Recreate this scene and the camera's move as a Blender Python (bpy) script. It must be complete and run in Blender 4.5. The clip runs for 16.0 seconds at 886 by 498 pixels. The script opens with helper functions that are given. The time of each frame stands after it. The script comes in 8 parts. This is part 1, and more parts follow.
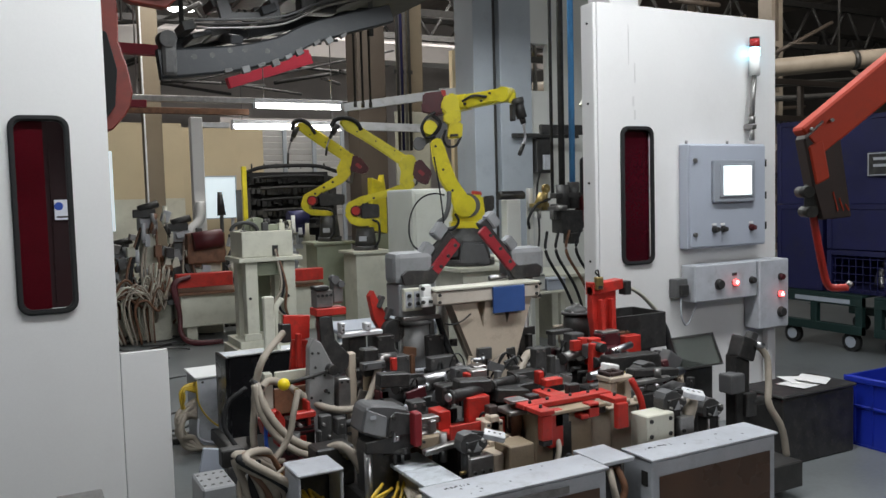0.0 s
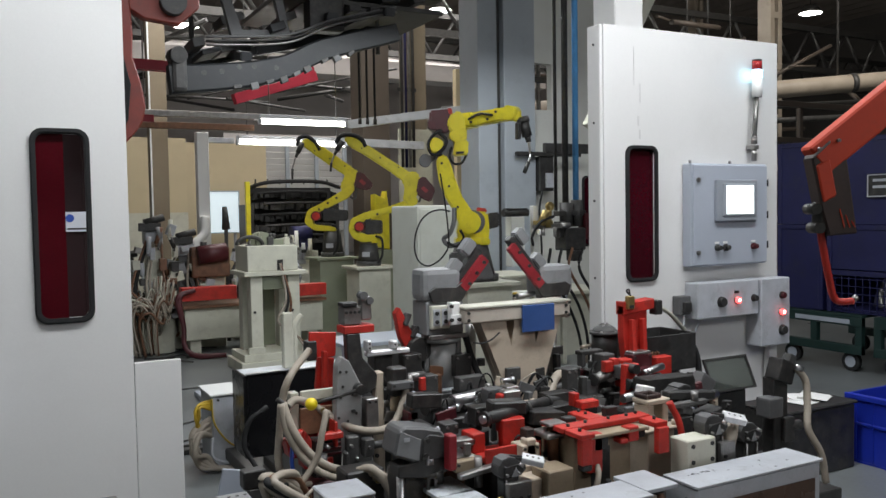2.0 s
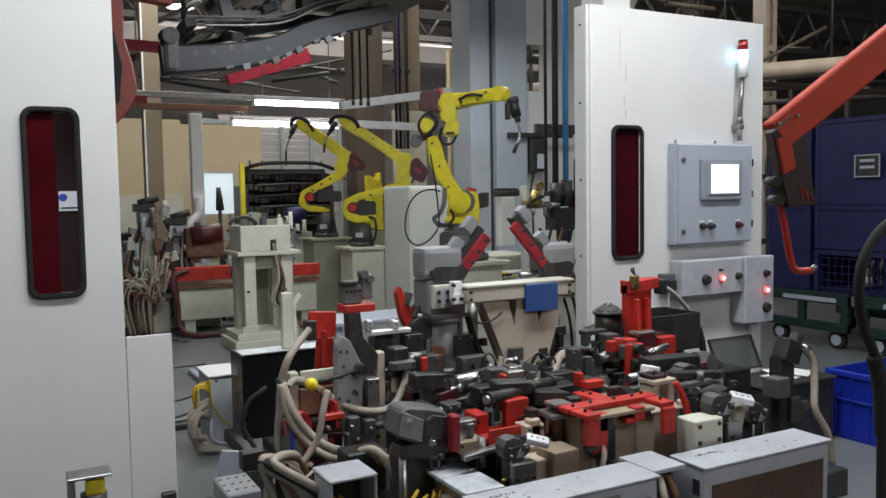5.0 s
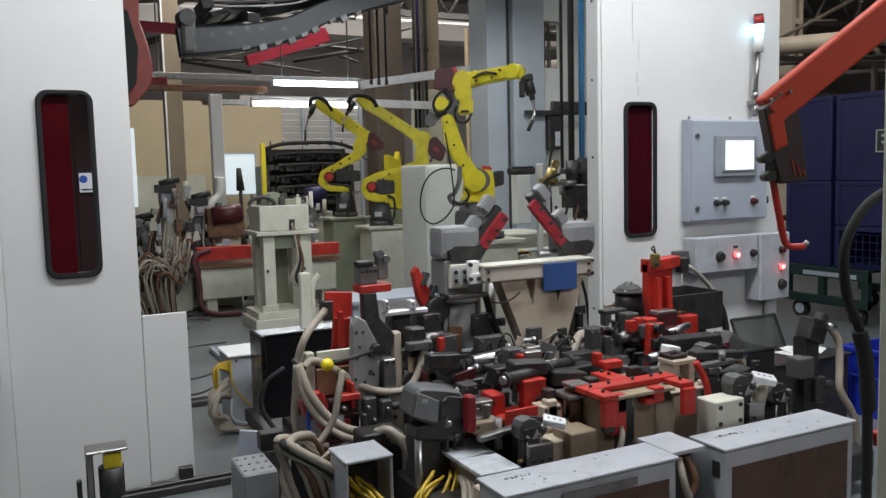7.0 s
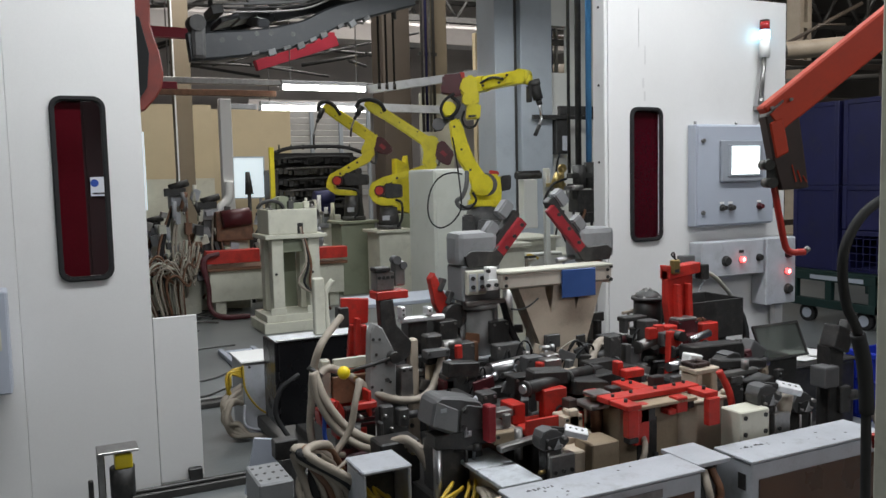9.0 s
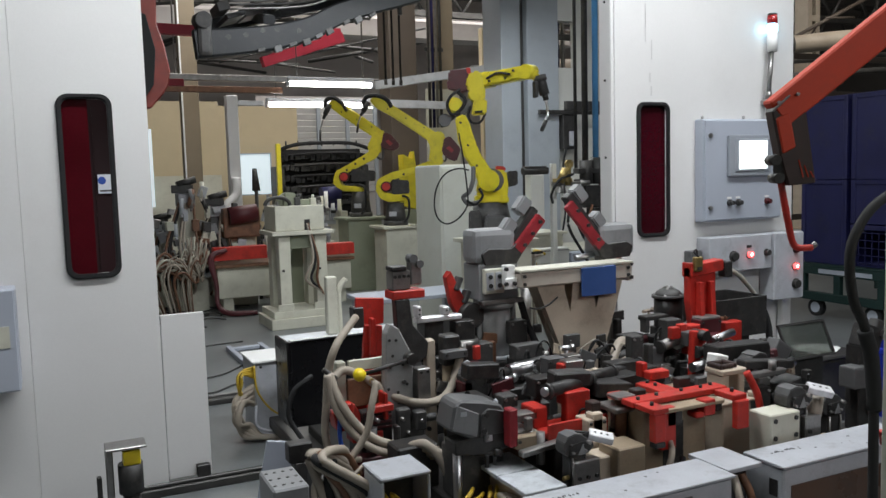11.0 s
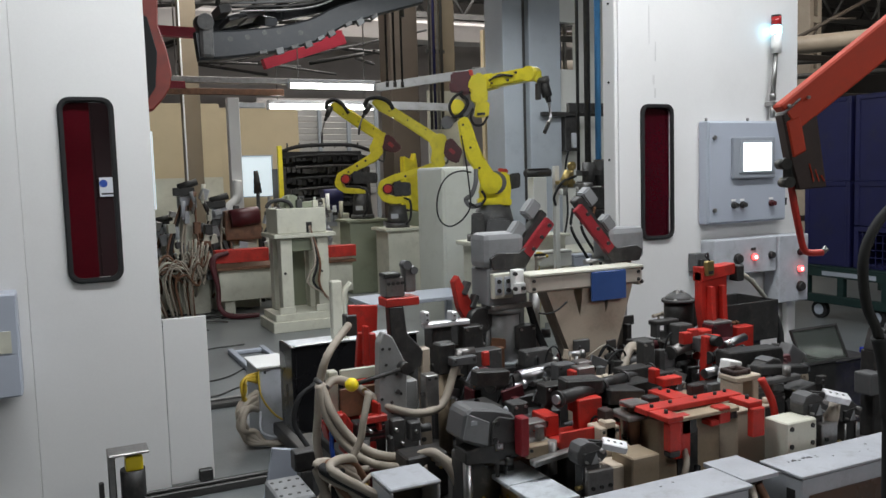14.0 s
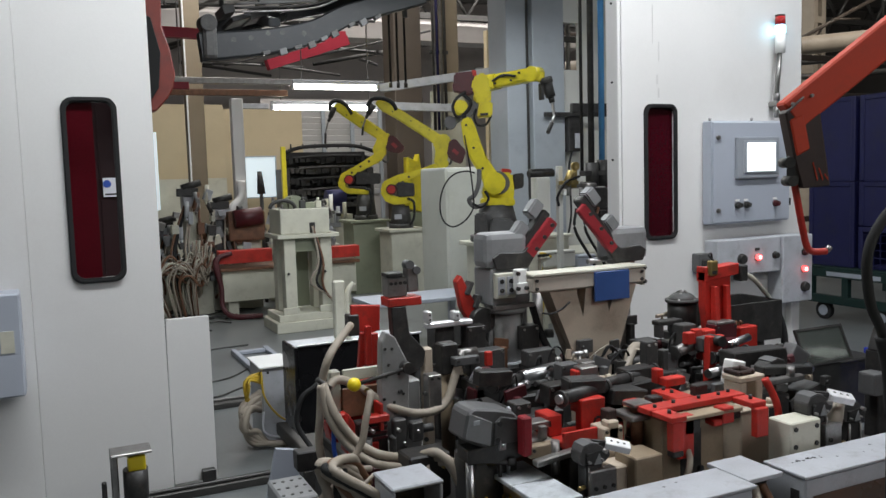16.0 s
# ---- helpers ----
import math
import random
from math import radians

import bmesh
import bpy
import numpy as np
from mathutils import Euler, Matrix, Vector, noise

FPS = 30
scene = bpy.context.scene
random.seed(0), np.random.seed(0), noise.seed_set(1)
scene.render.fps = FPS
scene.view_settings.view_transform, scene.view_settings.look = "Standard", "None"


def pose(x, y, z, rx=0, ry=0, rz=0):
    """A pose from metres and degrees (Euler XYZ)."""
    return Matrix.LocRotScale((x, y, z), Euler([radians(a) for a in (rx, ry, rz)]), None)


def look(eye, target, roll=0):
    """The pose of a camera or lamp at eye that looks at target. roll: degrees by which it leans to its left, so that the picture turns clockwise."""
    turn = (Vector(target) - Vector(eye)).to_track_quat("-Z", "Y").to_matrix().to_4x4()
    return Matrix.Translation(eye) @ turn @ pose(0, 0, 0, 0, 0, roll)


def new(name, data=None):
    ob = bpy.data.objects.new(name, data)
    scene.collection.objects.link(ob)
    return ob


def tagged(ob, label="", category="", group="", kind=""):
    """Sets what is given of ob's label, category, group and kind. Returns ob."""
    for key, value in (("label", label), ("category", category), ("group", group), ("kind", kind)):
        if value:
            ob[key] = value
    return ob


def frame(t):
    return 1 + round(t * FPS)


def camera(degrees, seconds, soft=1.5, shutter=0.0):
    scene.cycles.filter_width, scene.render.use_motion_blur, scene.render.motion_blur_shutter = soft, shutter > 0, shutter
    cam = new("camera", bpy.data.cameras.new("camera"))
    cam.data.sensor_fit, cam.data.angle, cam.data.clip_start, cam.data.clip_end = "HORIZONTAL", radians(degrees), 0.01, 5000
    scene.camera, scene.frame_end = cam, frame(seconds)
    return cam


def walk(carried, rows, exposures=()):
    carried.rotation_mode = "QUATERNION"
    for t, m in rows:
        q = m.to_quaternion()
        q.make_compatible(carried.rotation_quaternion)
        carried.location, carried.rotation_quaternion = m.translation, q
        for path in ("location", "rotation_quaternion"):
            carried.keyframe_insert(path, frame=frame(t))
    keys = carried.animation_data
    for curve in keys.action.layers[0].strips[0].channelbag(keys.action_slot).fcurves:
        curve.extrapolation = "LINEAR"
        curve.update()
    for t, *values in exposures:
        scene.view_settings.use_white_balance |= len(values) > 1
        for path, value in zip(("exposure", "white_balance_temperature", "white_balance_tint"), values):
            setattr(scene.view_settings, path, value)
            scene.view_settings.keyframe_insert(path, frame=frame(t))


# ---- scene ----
cam = camera(56.4, 16.0)
PATH = (
    (0.0, pose(0.000, -0.000, 1.315, 86.20, 1.57, -27.99)),
    (0.5, pose(-0.031, -0.002, 1.312, 86.40, 1.43, -28.60)),
    (1.0, pose(-0.061, 0.001, 1.315, 86.29, 1.27, -28.85)),
    (1.5, pose(-0.070, -0.012, 1.313, 86.50, 0.92, -28.74)),
    (2.0, pose(-0.071, -0.033, 1.307, 87.42, 0.97, -28.09)),
    (2.5, pose(-0.078, -0.067, 1.290, 87.70, 0.70, -27.74)),
    (3.0, pose(-0.087, -0.088, 1.279, 87.11, 0.62, -27.97)),
    (3.5, pose(-0.091, -0.086, 1.278, 87.05, 0.66, -28.29)),
    (4.0, pose(-0.079, -0.084, 1.284, 86.99, 0.83, -28.67)),
    (6.5, pose(-0.028, -0.167, 1.285, 84.86, 1.37, -26.91)),
    (7.0, pose(-0.014, -0.168, 1.284, 84.80, 1.43, -26.57)),
    (7.5, pose(-0.016, -0.179, 1.282, 84.83, 1.49, -26.38)),
    (8.0, pose(-0.026, -0.190, 1.285, 84.86, 1.40, -26.22)),
    (8.5, pose(-0.032, -0.198, 1.290, 84.98, 1.29, -26.20)),
    (9.0, pose(-0.026, -0.199, 1.290, 85.05, 1.36, -26.03)),
    (11.5, pose(-0.021, -0.199, 1.293, 84.73, 1.61, -25.52)),
    (12.0, pose(-0.028, -0.202, 1.294, 84.92, 1.66, -25.55)),
    (12.5, pose(-0.026, -0.190, 1.295, 84.92, 1.71, -25.31)),
    (13.0, pose(-0.021, -0.177, 1.295, 84.89, 1.71, -25.36)),
    (13.5, pose(-0.017, -0.171, 1.296, 84.83, 1.72, -25.47)),
    (14.0, pose(-0.023, -0.176, 1.299, 84.86, 1.68, -25.49)),
    (14.5, pose(-0.024, -0.182, 1.297, 85.10, 1.73, -25.33)),
    (15.0, pose(-0.019, -0.178, 1.297, 84.88, 1.87, -25.01)),
    (15.5, pose(-0.018, -0.172, 1.297, 84.67, 1.62, -25.41)),
    (16.0, pose(-0.018, -0.174, 1.294, 84.94, 1.71, -25.23)),)
walk(cam, PATH)

# ---- light: an indoor hall, lit by high-bay lamps, tube lamps and added fill lamps ----
world = bpy.data.worlds.new("hall_dark")
scene.world = world
world.use_nodes = True
world.node_tree.nodes["Background"].inputs[0].default_value = (0.6, 0.65, 0.75, 1)
world.node_tree.nodes["Background"].inputs[1].default_value = 0.03
scene.view_settings.exposure = 0.0


def area(name, loc, target, sx, sy, watts, colour=(1.0, 0.97, 0.92)):
    d = bpy.data.lights.new(name, "AREA")
    d.shape, d.size, d.size_y, d.energy, d.color = "RECTANGLE", sx, sy, watts, colour
    ob = new(name, d)
    ob.matrix_world = look(loc, target)
    return ob


# rows of tube lamps under the hall roof, before the cell and over it
area("tube_row_front", (1.7, 2.05, 3.5), (1.7, 2.3, 0), 4.6, 0.4, 148, (0.93, 0.965, 1.0))
area("tube_row_aisle", (2.9, -1.6, 3.4), (1.9, 2.4, 0.6), 4.0, 1.0, 60, (0.94, 0.97, 1.0))
# the next lamp is an added fill that brightens the right aisle
area("tube_row_side", (7.6, 3.6, 5.0), (7.0, 5.0, 0), 4.0, 0.8, 26, (0.95, 0.975, 1.0))
area("tube_row_cell", (2.6, 5.4, 2.8), (2.6, 5.4, 0), 3.0, 0.3, 55, (0.92, 0.97, 1.0))
area("tube_row_back", (2.6, 8.6, 4.6), (3.0, 10.4, 0.5), 4.0, 0.8, 120, (1.0, 0.99, 0.95))
# added fill, aimed level at the far ducts to lighten their fronts
area("tube_row_bay", (4.2, 10.8, 4.9), (5.2, 19.0, 4.3), 5.0, 0.6, 90, (1.0, 0.96, 0.93))
area("tube_row_far", (7.0, 14.0, 6.5), (7.0, 14.0, 0), 8.0, 1.5, 650, (1.0, 0.98, 0.96))

# added fill for the right bay, lifts the pipes out of the dark
area("tube_row_right", (11.5, 7.0, 5.6), (14.0, 12.0, 2.6), 4.0, 0.6, 170, (1.0, 0.96, 0.9))

# ---- materials ----
MATS = {}


def mat(name, colour, rough=0.5, metal=0.0, vary=0.12, scale=6.0, bump=0.02, dirt=0.0, dirt_colour=(0.05, 0.045, 0.04), grain=140.0,
        emit=0.0, coat=0.0, island=0.0):
    """Painted or bare surface: broad tone drift, fine grain, blotchy dirt and a fine relief."""
    if name in MATS:
        return MATS[name]
    m = bpy.data.materials.new(name)
    m.use_nodes = True
    nt = m.node_tree
    b = nt.nodes["Principled BSDF"]
    b.inputs["Roughness"].default_value, b.inputs["Metallic"].default_value = rough, metal
    b.inputs["Coat Weight"].default_value = coat
    tc = nt.nodes.new("ShaderNodeTexCoord")
    n1 = nt.nodes.new("ShaderNodeTexNoise")
    n1.inputs["Scale"].default_value, n1.inputs["Detail"].default_value = scale, 6
    n2 = nt.nodes.new("ShaderNodeTexNoise")
    n2.inputs["Scale"].default_value, n2.inputs["Detail"].default_value = grain, 3
    for n in (n1, n2):
        nt.links.new(tc.outputs["Object"], n.inputs["Vector"])
    mixn = nt.nodes.new("ShaderNodeMath")
    mixn.operation = "MULTIPLY_ADD"
    mixn.inputs[1].default_value = 0.3
    nt.links.new(n2.outputs["Fac"], mixn.inputs[0])
    nt.links.new(n1.outputs["Fac"], mixn.inputs[2])
    ramp = nt.nodes.new("ShaderNodeValToRGB")
    lo = [max(0, c * (1 - vary)) for c in colour]
    hi = [min(1, c * (1 + vary)) for c in colour]
    ramp.color_ramp.elements[0].position, ramp.color_ramp.elements[0].color = 0.4, (*lo, 1)
    ramp.color_ramp.elements[1].position, ramp.color_ramp.elements[1].color = 0.9, (*hi, 1)
    nt.links.new(mixn.outputs[0], ramp.inputs["Fac"])
    out = ramp.outputs["Color"]
    if dirt:
        n3 = nt.nodes.new("ShaderNodeTexNoise")
        n3.inputs["Scale"].default_value, n3.inputs["Detail"].default_value, n3.inputs["Roughness"].default_value = scale * 1.7, 8, 0.7
        nt.links.new(tc.outputs["Object"], n3.inputs["Vector"])
        r3 = nt.nodes.new("ShaderNodeMapRange")
        r3.inputs["From Min"].default_value, r3.inputs["From Max"].default_value = 0.52, 0.8
        r3.inputs["To Max"].default_value = dirt
        nt.links.new(n3.outputs["Fac"], r3.inputs["Value"])
        mx = nt.nodes.new("ShaderNodeMix")
        mx.data_type = "RGBA"
        nt.links.new(r3.outputs["Result"], mx.inputs["Factor"])
        nt.links.new(out, mx.inputs["A"])
        mx.inputs["B"].default_value = (*dirt_colour, 1)
        out = mx.outputs["Result"]
    if island:
        inf = nt.nodes.new("ShaderNodeNewGeometry")
        hv = nt.nodes.new("ShaderNodeHueSaturation")
        mr = nt.nodes.new("ShaderNodeMapRange")
        mr.inputs["To Min"].default_value, mr.inputs["To Max"].default_value = 1 - island, 1 + island
        nt.links.new(inf.outputs["Random Per Island"], mr.inputs["Value"])
        nt.links.new(mr.outputs["Result"], hv.inputs["Value"])
        nt.links.new(out, hv.inputs["Color"])
        out = hv.outputs["Color"]
    nt.links.new(out, b.inputs["Base Color"])
    rr = nt.nodes.new("ShaderNodeMapRange")
    rr.inputs["To Min"].default_value, rr.inputs["To Max"].default_value = max(0.03, rough - 0.12), min(1, rough + 0.15)
    nt.links.new(n1.outputs["Fac"], rr.inputs["Value"])
    nt.links.new(rr.outputs["Result"], b.inputs["Roughness"])
    if bump:
        bp = nt.nodes.new("ShaderNodeBump")
        bp.inputs["Strength"].default_value, bp.inputs["Distance"].default_value = min(1, bump * 10), 0.002
        nt.links.new(mixn.outputs[0], bp.inputs["Height"])
        nt.links.new(bp.outputs["Normal"], b.inputs["Normal"])
    if emit:
        b.inputs["Emission Color"].default_value, b.inputs["Emission Strength"].default_value = (*colour, 1), emit
    MATS[name] = m
    return m


WHITE = mat("white_panel_paint", (0.68, 0.672, 0.66), 0.42, vary=0.05, scale=1.3, bump=0.01, dirt=0.12, dirt_colour=(0.35, 0.32, 0.28))
CREAM = mat("cream_machine_paint", (0.55, 0.54, 0.45), 0.5, vary=0.10, scale=5, dirt=0.35, dirt_colour=(0.16, 0.13, 0.09))
BEIGE = mat("beige_jig_paint", (0.50, 0.42, 0.33), 0.5, vary=0.10, scale=7, dirt=0.45, dirt_colour=(0.13, 0.10, 0.08))
BOXGREY = mat("light_grey_box_paint", (0.43, 0.445, 0.475), 0.42, vary=0.12, scale=9, dirt=0.6, dirt_colour=(0.20, 0.19, 0.18))
CABGREY = mat("blue_grey_cabinet_paint", (0.38, 0.41, 0.47), 0.42, vary=0.04, scale=4, dirt=0.08, dirt_colour=(0.2, 0.2, 0.2))
PLATE = mat("speckled_aluminium_cover", (0.56, 0.59, 0.62), 0.42, 0.1, vary=0.2, scale=22, dirt=0.7, dirt_colour=(0.24, 0.24, 0.25))
STEEL = mat("worn_steel", (0.30, 0.29, 0.28), 0.38, 0.85, vary=0.25, scale=18, dirt=0.4, dirt_colour=(0.08, 0.07, 0.06))
PADST = mat("bright_milled_pad", (0.72, 0.72, 0.73), 0.42, 0.55, vary=0.12, scale=30, dirt=0.3, dirt_colour=(0.25, 0.25, 0.25))
CHROME = mat("bright_steel", (0.55, 0.55, 0.56), 0.3, 1.0, vary=0.08, scale=20)
GREYP = mat("grey_machine_paint", (0.23, 0.235, 0.24), 0.45, vary=0.12, scale=9, dirt=0.35, dirt_colour=(0.07, 0.065, 0.06))
CRIMSON = mat("dark_crimson_plate", (0.27, 0.018, 0.026), 0.45, vary=0.2, scale=14, dirt=0.3)
LOUVRE = mat("pale_louvre_paint", (0.60, 0.59, 0.57), 0.5, vary=0.06, scale=4)
MIDGREY = mat("mid_grey_casting", (0.11, 0.11, 0.111), 0.5, 0.1, vary=0.15, scale=14, dirt=0.3)
DKGREY = mat("dark_grey_clamp_paint", (0.060, 0.059, 0.058), 0.5, 0.1, vary=0.3, scale=16, dirt=0.5, dirt_colour=(0.2, 0.18, 0.16))
BLACK = mat("black_oxide_steel", (0.034, 0.033, 0.032), 0.45, 0.2, vary=0.45, scale=18, dirt=0.6, dirt_colour=(0.11, 0.095, 0.08))
RUBBER = mat("black_rubber", (0.013, 0.013, 0.0135), 0.8, vary=0.3, scale=30)
RED = mat("red_locator_paint", (0.47, 0.026, 0.017), 0.45, vary=0.28, scale=14, dirt=0.75, dirt_colour=(0.09, 0.03, 0.022))
DKRED = mat("maroon_motor_paint", (0.07, 0.009, 0.013), 0.45, vary=0.2, scale=14, dirt=0.2)
OFFWALL = mat("pale_wall_paint", (0.62, 0.62, 0.58), 0.45, vary=0.06, scale=2, dirt=0.2, dirt_colour=(0.3, 0.27, 0.22))
YELLOW = mat("yellow_robot_paint", (0.70, 0.60, 0.025), 0.34, vary=0.12, scale=9, dirt=0.5, dirt_colour=(0.25, 0.18, 0.04), coat=0.35)
PIPETAN = mat("pale_pipe_lagging", (0.33, 0.28, 0.22), 0.55, vary=0.15, scale=3, dirt=0.4, dirt_colour=(0.12, 0.1, 0.08))
COLUMNGREY = mat("grey_column_casting", (0.27, 0.27, 0.265), 0.45, vary=0.12, scale=9, dirt=0.35, dirt_colour=(0.09, 0.085, 0.08))
GLOSSBLACK = mat("glossy_black_sheet", (0.006, 0.006, 0.007), 0.25, vary=0.2, scale=6)
BARCREAM = mat("pale_beam_paint", (0.50, 0.45, 0.385), 0.48, vary=0.10, scale=7, dirt=0.4, dirt_colour=(0.2, 0.16, 0.12))
KNOBY = mat("yellow_plastic", (0.85, 0.65, 0.02), 0.3, vary=0.05)
ORANGE = mat("orange_jib_paint", (0.50, 0.040, 0.010), 0.6, vary=0.12, scale=9, dirt=0.25, dirt_colour=(0.12, 0.05, 0.03))
RUST = mat("scuffed_dark_orange_cover", (0.035, 0.019, 0.016), 0.6, vary=0.4, scale=16, dirt=0.7, dirt_colour=(0.03, 0.025, 0.025))
HOSE = mat("beige_hose", (0.34, 0.295, 0.24), 0.55, vary=0.12, scale=20, dirt=0.35, dirt_colour=(0.14, 0.11, 0.09))
YCABLE = mat("yellow_cable", (0.50, 0.34, 0.03), 0.42, vary=0.1, scale=30)
BLUECAB = mat("blue_cable", (0.03, 0.09, 0.45), 0.4)
WOOD = mat("tan_block", (0.30, 0.235, 0.16), 0.6, vary=0.18, scale=10, dirt=0.4, dirt_colour=(0.12, 0.08, 0.05))
BLUE = mat("blue_plastic_sheet", (0.035, 0.085, 0.26), 0.4, vary=0.1, scale=12, dirt=0.2, dirt_colour=(0.10, 0.12, 0.2))
CRATE = mat("blue_crate_plastic", (0.012, 0.03, 0.36), 0.38, vary=0.1, scale=10)
BLUEBIN = mat("navy_bin_steel", (0.011, 0.012, 0.070), 0.5, 0.1, vary=0.2, scale=5, dirt=0.3)
GREEN = mat("green_cart_paint", (0.004, 0.024, 0.021), 0.6, vary=0.15, scale=8, dirt=0.3)
BROWN = mat("brown_sheet_window", (0.085, 0.043, 0.025), 0.28, vary=0.3, scale=5)
FLOOR = mat("painted_concrete_floor", (0.165, 0.177, 0.178), 0.32, vary=0.22, scale=1.1, bump=0.02, dirt=0.6, dirt_colour=(0.07, 0.065, 0.06), grain=50)
DKFLOOR = mat("dark_rail_steel", (0.06, 0.058, 0.055), 0.45, 0.4, vary=0.3, scale=14, dirt=0.4)
TAN = mat("tan_partition", (0.52, 0.43, 0.28), 0.6, vary=0.07, scale=2, dirt=0.15, dirt_colour=(0.25, 0.19, 0.12))
COLGREY = mat("blue_grey_column", (0.34, 0.37, 0.40), 0.42, vary=0.1, scale=2.5, dirt=0.25, dirt_colour=(0.12, 0.12, 0.12))
COLTAN = mat("tan_column_paint", (0.24, 0.19, 0.13), 0.5, vary=0.12, scale=3, dirt=0.3, dirt_colour=(0.12, 0.09, 0.06))
COLBROWN = mat("brown_column_paint", (0.09, 0.07, 0.055), 0.5, vary=0.15, scale=3, dirt=0.3, dirt_colour=(0.06, 0.05, 0.04))
ROOF = mat("corrugated_roof_sheet", (0.30, 0.26, 0.23), 0.55, 0.2, vary=0.15, scale=1.5, dirt=0.4, dirt_colour=(0.08, 0.07, 0.06))
HALLWALL = mat("hall_wall_sheet", (0.44, 0.41, 0.39), 0.6, vary=0.15, scale=0.8, dirt=0.3, dirt_colour=(0.1, 0.09, 0.08))
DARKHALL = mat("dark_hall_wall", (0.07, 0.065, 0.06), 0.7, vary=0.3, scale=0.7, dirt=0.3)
CAR = mat("grey_primer_steel", (0.012, 0.0135, 0.016), 0.5, 0.1, vary=0.2, scale=8, dirt=0.3)
PINKRED = mat("crimson_gantry_paint", (0.33, 0.016, 0.035), 0.5, vary=0.12, scale=4)
OLIVE = mat("grey_green_cabinet", (0.26, 0.28, 0.20), 0.5, vary=0.1, scale=4, dirt=0.3)
PIPEBLUE = mat("blue_hose_cover", (0.09, 0.30, 0.60), 0.35, vary=0.12, scale=9, dirt=0.2)
PAPER = mat("white_paper", (0.80, 0.80, 0.78), 0.6, vary=0.04, scale=9)
CARD = mat("white_card", (0.80, 0.82, 0.88), 0.5, vary=0.03)
COPPER = mat("copper_brown_cables", (0.16, 0.075, 0.04), 0.5, vary=0.4, scale=20, dirt=0.4)
GUNM = mat("brass_fitting", (0.40, 0.30, 0.12), 0.35, 0.8, vary=0.2)
TUBE = mat("lamp_tube_glow", (1.0, 0.98, 0.93), 0.4, emit=14.0)
SCREEN = mat("lit_touch_screen", (0.86, 0.95, 0.96), 0.25, emit=1.7, vary=0.03)
REDLED = mat("lit_red_button", (1.0, 0.05, 0.05), 0.3, emit=6.0)
REDCORE = mat("lit_button_core", (1.0, 0.75, 0.72), 0.3, emit=6.0)
BLUELED = mat("lit_blue_beacon", (0.25, 0.72, 1.0), 0.3, emit=9.0)
REDLENS = mat("unlit_red_beacon", (0.35, 0.02, 0.02), 0.2)
BOARD = mat("backlit_white_board", (0.74, 0.86, 0.92), 0.5, emit=0.5, vary=0.03)
REDSHEET = mat("red_welding_sheet", (0.060, 0.0025, 0.006), 0.16, vary=0.35, scale=3, bump=0.0)
REDPANE = mat("dark_red_welding_pane", (0.040, 0.003, 0.007), 0.10, vary=0.5, scale=2, bump=0.0)


# ---- mesh helpers ----
def add_box(bm, x0, y0, z0, x1, y1, z1, bevel=0.0, m=None):
    r = bmesh.ops.create_cube(bm, size=1)
    vs = r["verts"]
    c = Vector(((x0 + x1) / 2, (y0 + y1) / 2, (z0 + z1) / 2))
    s = Vector((abs(x1 - x0), abs(y1 - y0), abs(z1 - z0)))
    for v in vs:
        v.co = Vector((v.co.x * s.x, v.co.y * s.y, v.co.z * s.z))
        if m is not None:
            v.co = m @ v.co
        v.co += c
    if bevel:
        es = list({e for v in vs for e in v.link_edges})
        bmesh.ops.bevel(bm, geom=es, offset=min(bevel, min(s) * 0.45), segments=2 if bevel > 0.006 else 1, affect="EDGES", profile=0.6)
    return bm


def box(*a, bevel=0.004, turn=None):
    m = None
    if turn:
        m = Euler([radians(q) for q in turn]).to_matrix()
    return add_box(bmesh.new(), *a, bevel=bevel, m=m)


def add_cyl(bm, p0, p1, r0, r1=None, n=16, bevel=0.0):
    p0, p1 = Vector(p0), Vector(p1)
    r1 = r0 if r1 is None else r1
    d = p1 - p0
    q = d.to_track_quat("Z", "Y").to_matrix()
    a, b = [], []
    for i in range(n):
        w = Vector((math.cos(2 * math.pi * i / n), math.sin(2 * math.pi * i / n), 0))
        a.append(bm.verts.new(p0 + q @ (w * r0)))
        b.append(bm.verts.new(p1 + q @ (w * r1)))
    for i in range(n):
        f = bm.faces.new((a[i], a[(i + 1) % n], b[(i + 1) % n], b[i]))
        f.smooth = True
    bm.faces.new(a[::-1])
    bm.faces.new(b)
    return bm


def cyl(p0, p1, r0, r1=None, n=16):
    return add_cyl(bmesh.new(), p0, p1, r0, r1, n)


def add_ball(bm, c, r, sx=1, sy=1, sz=1, n=16):
    rr = bmesh.ops.create_uvsphere(bm, u_segments=n, v_segments=n // 2 + 2, radius=r)
    for v in rr["verts"]:
        v.co = Vector((v.co.x * sx, v.co.y * sy, v.co.z * sz)) + Vector(c)
    for v in rr["verts"]:
        for f in v.link_faces:
            f.smooth = True
    return bm


def spline(pts, per=8):
    pts = [Vector(p) for p in pts]
    if len(pts) < 3:
        return pts
    q = [pts[0] * 2 - pts[1]] + pts + [pts[-1] * 2 - pts[-2]]
    out = []
    for i in range(1, len(q) - 2):
        for k in range(per):
            t = k / per
            a, b, c, d = q[i - 1], q[i], q[i + 1], q[i + 2]
            out.append(0.5 * ((2 * b) + (c - a) * t + (2 * a - 5 * b + 4 * c - d) * t * t + (3 * b - a - 3 * c + d) * t ** 3))
    out.append(pts[-1])
    return out


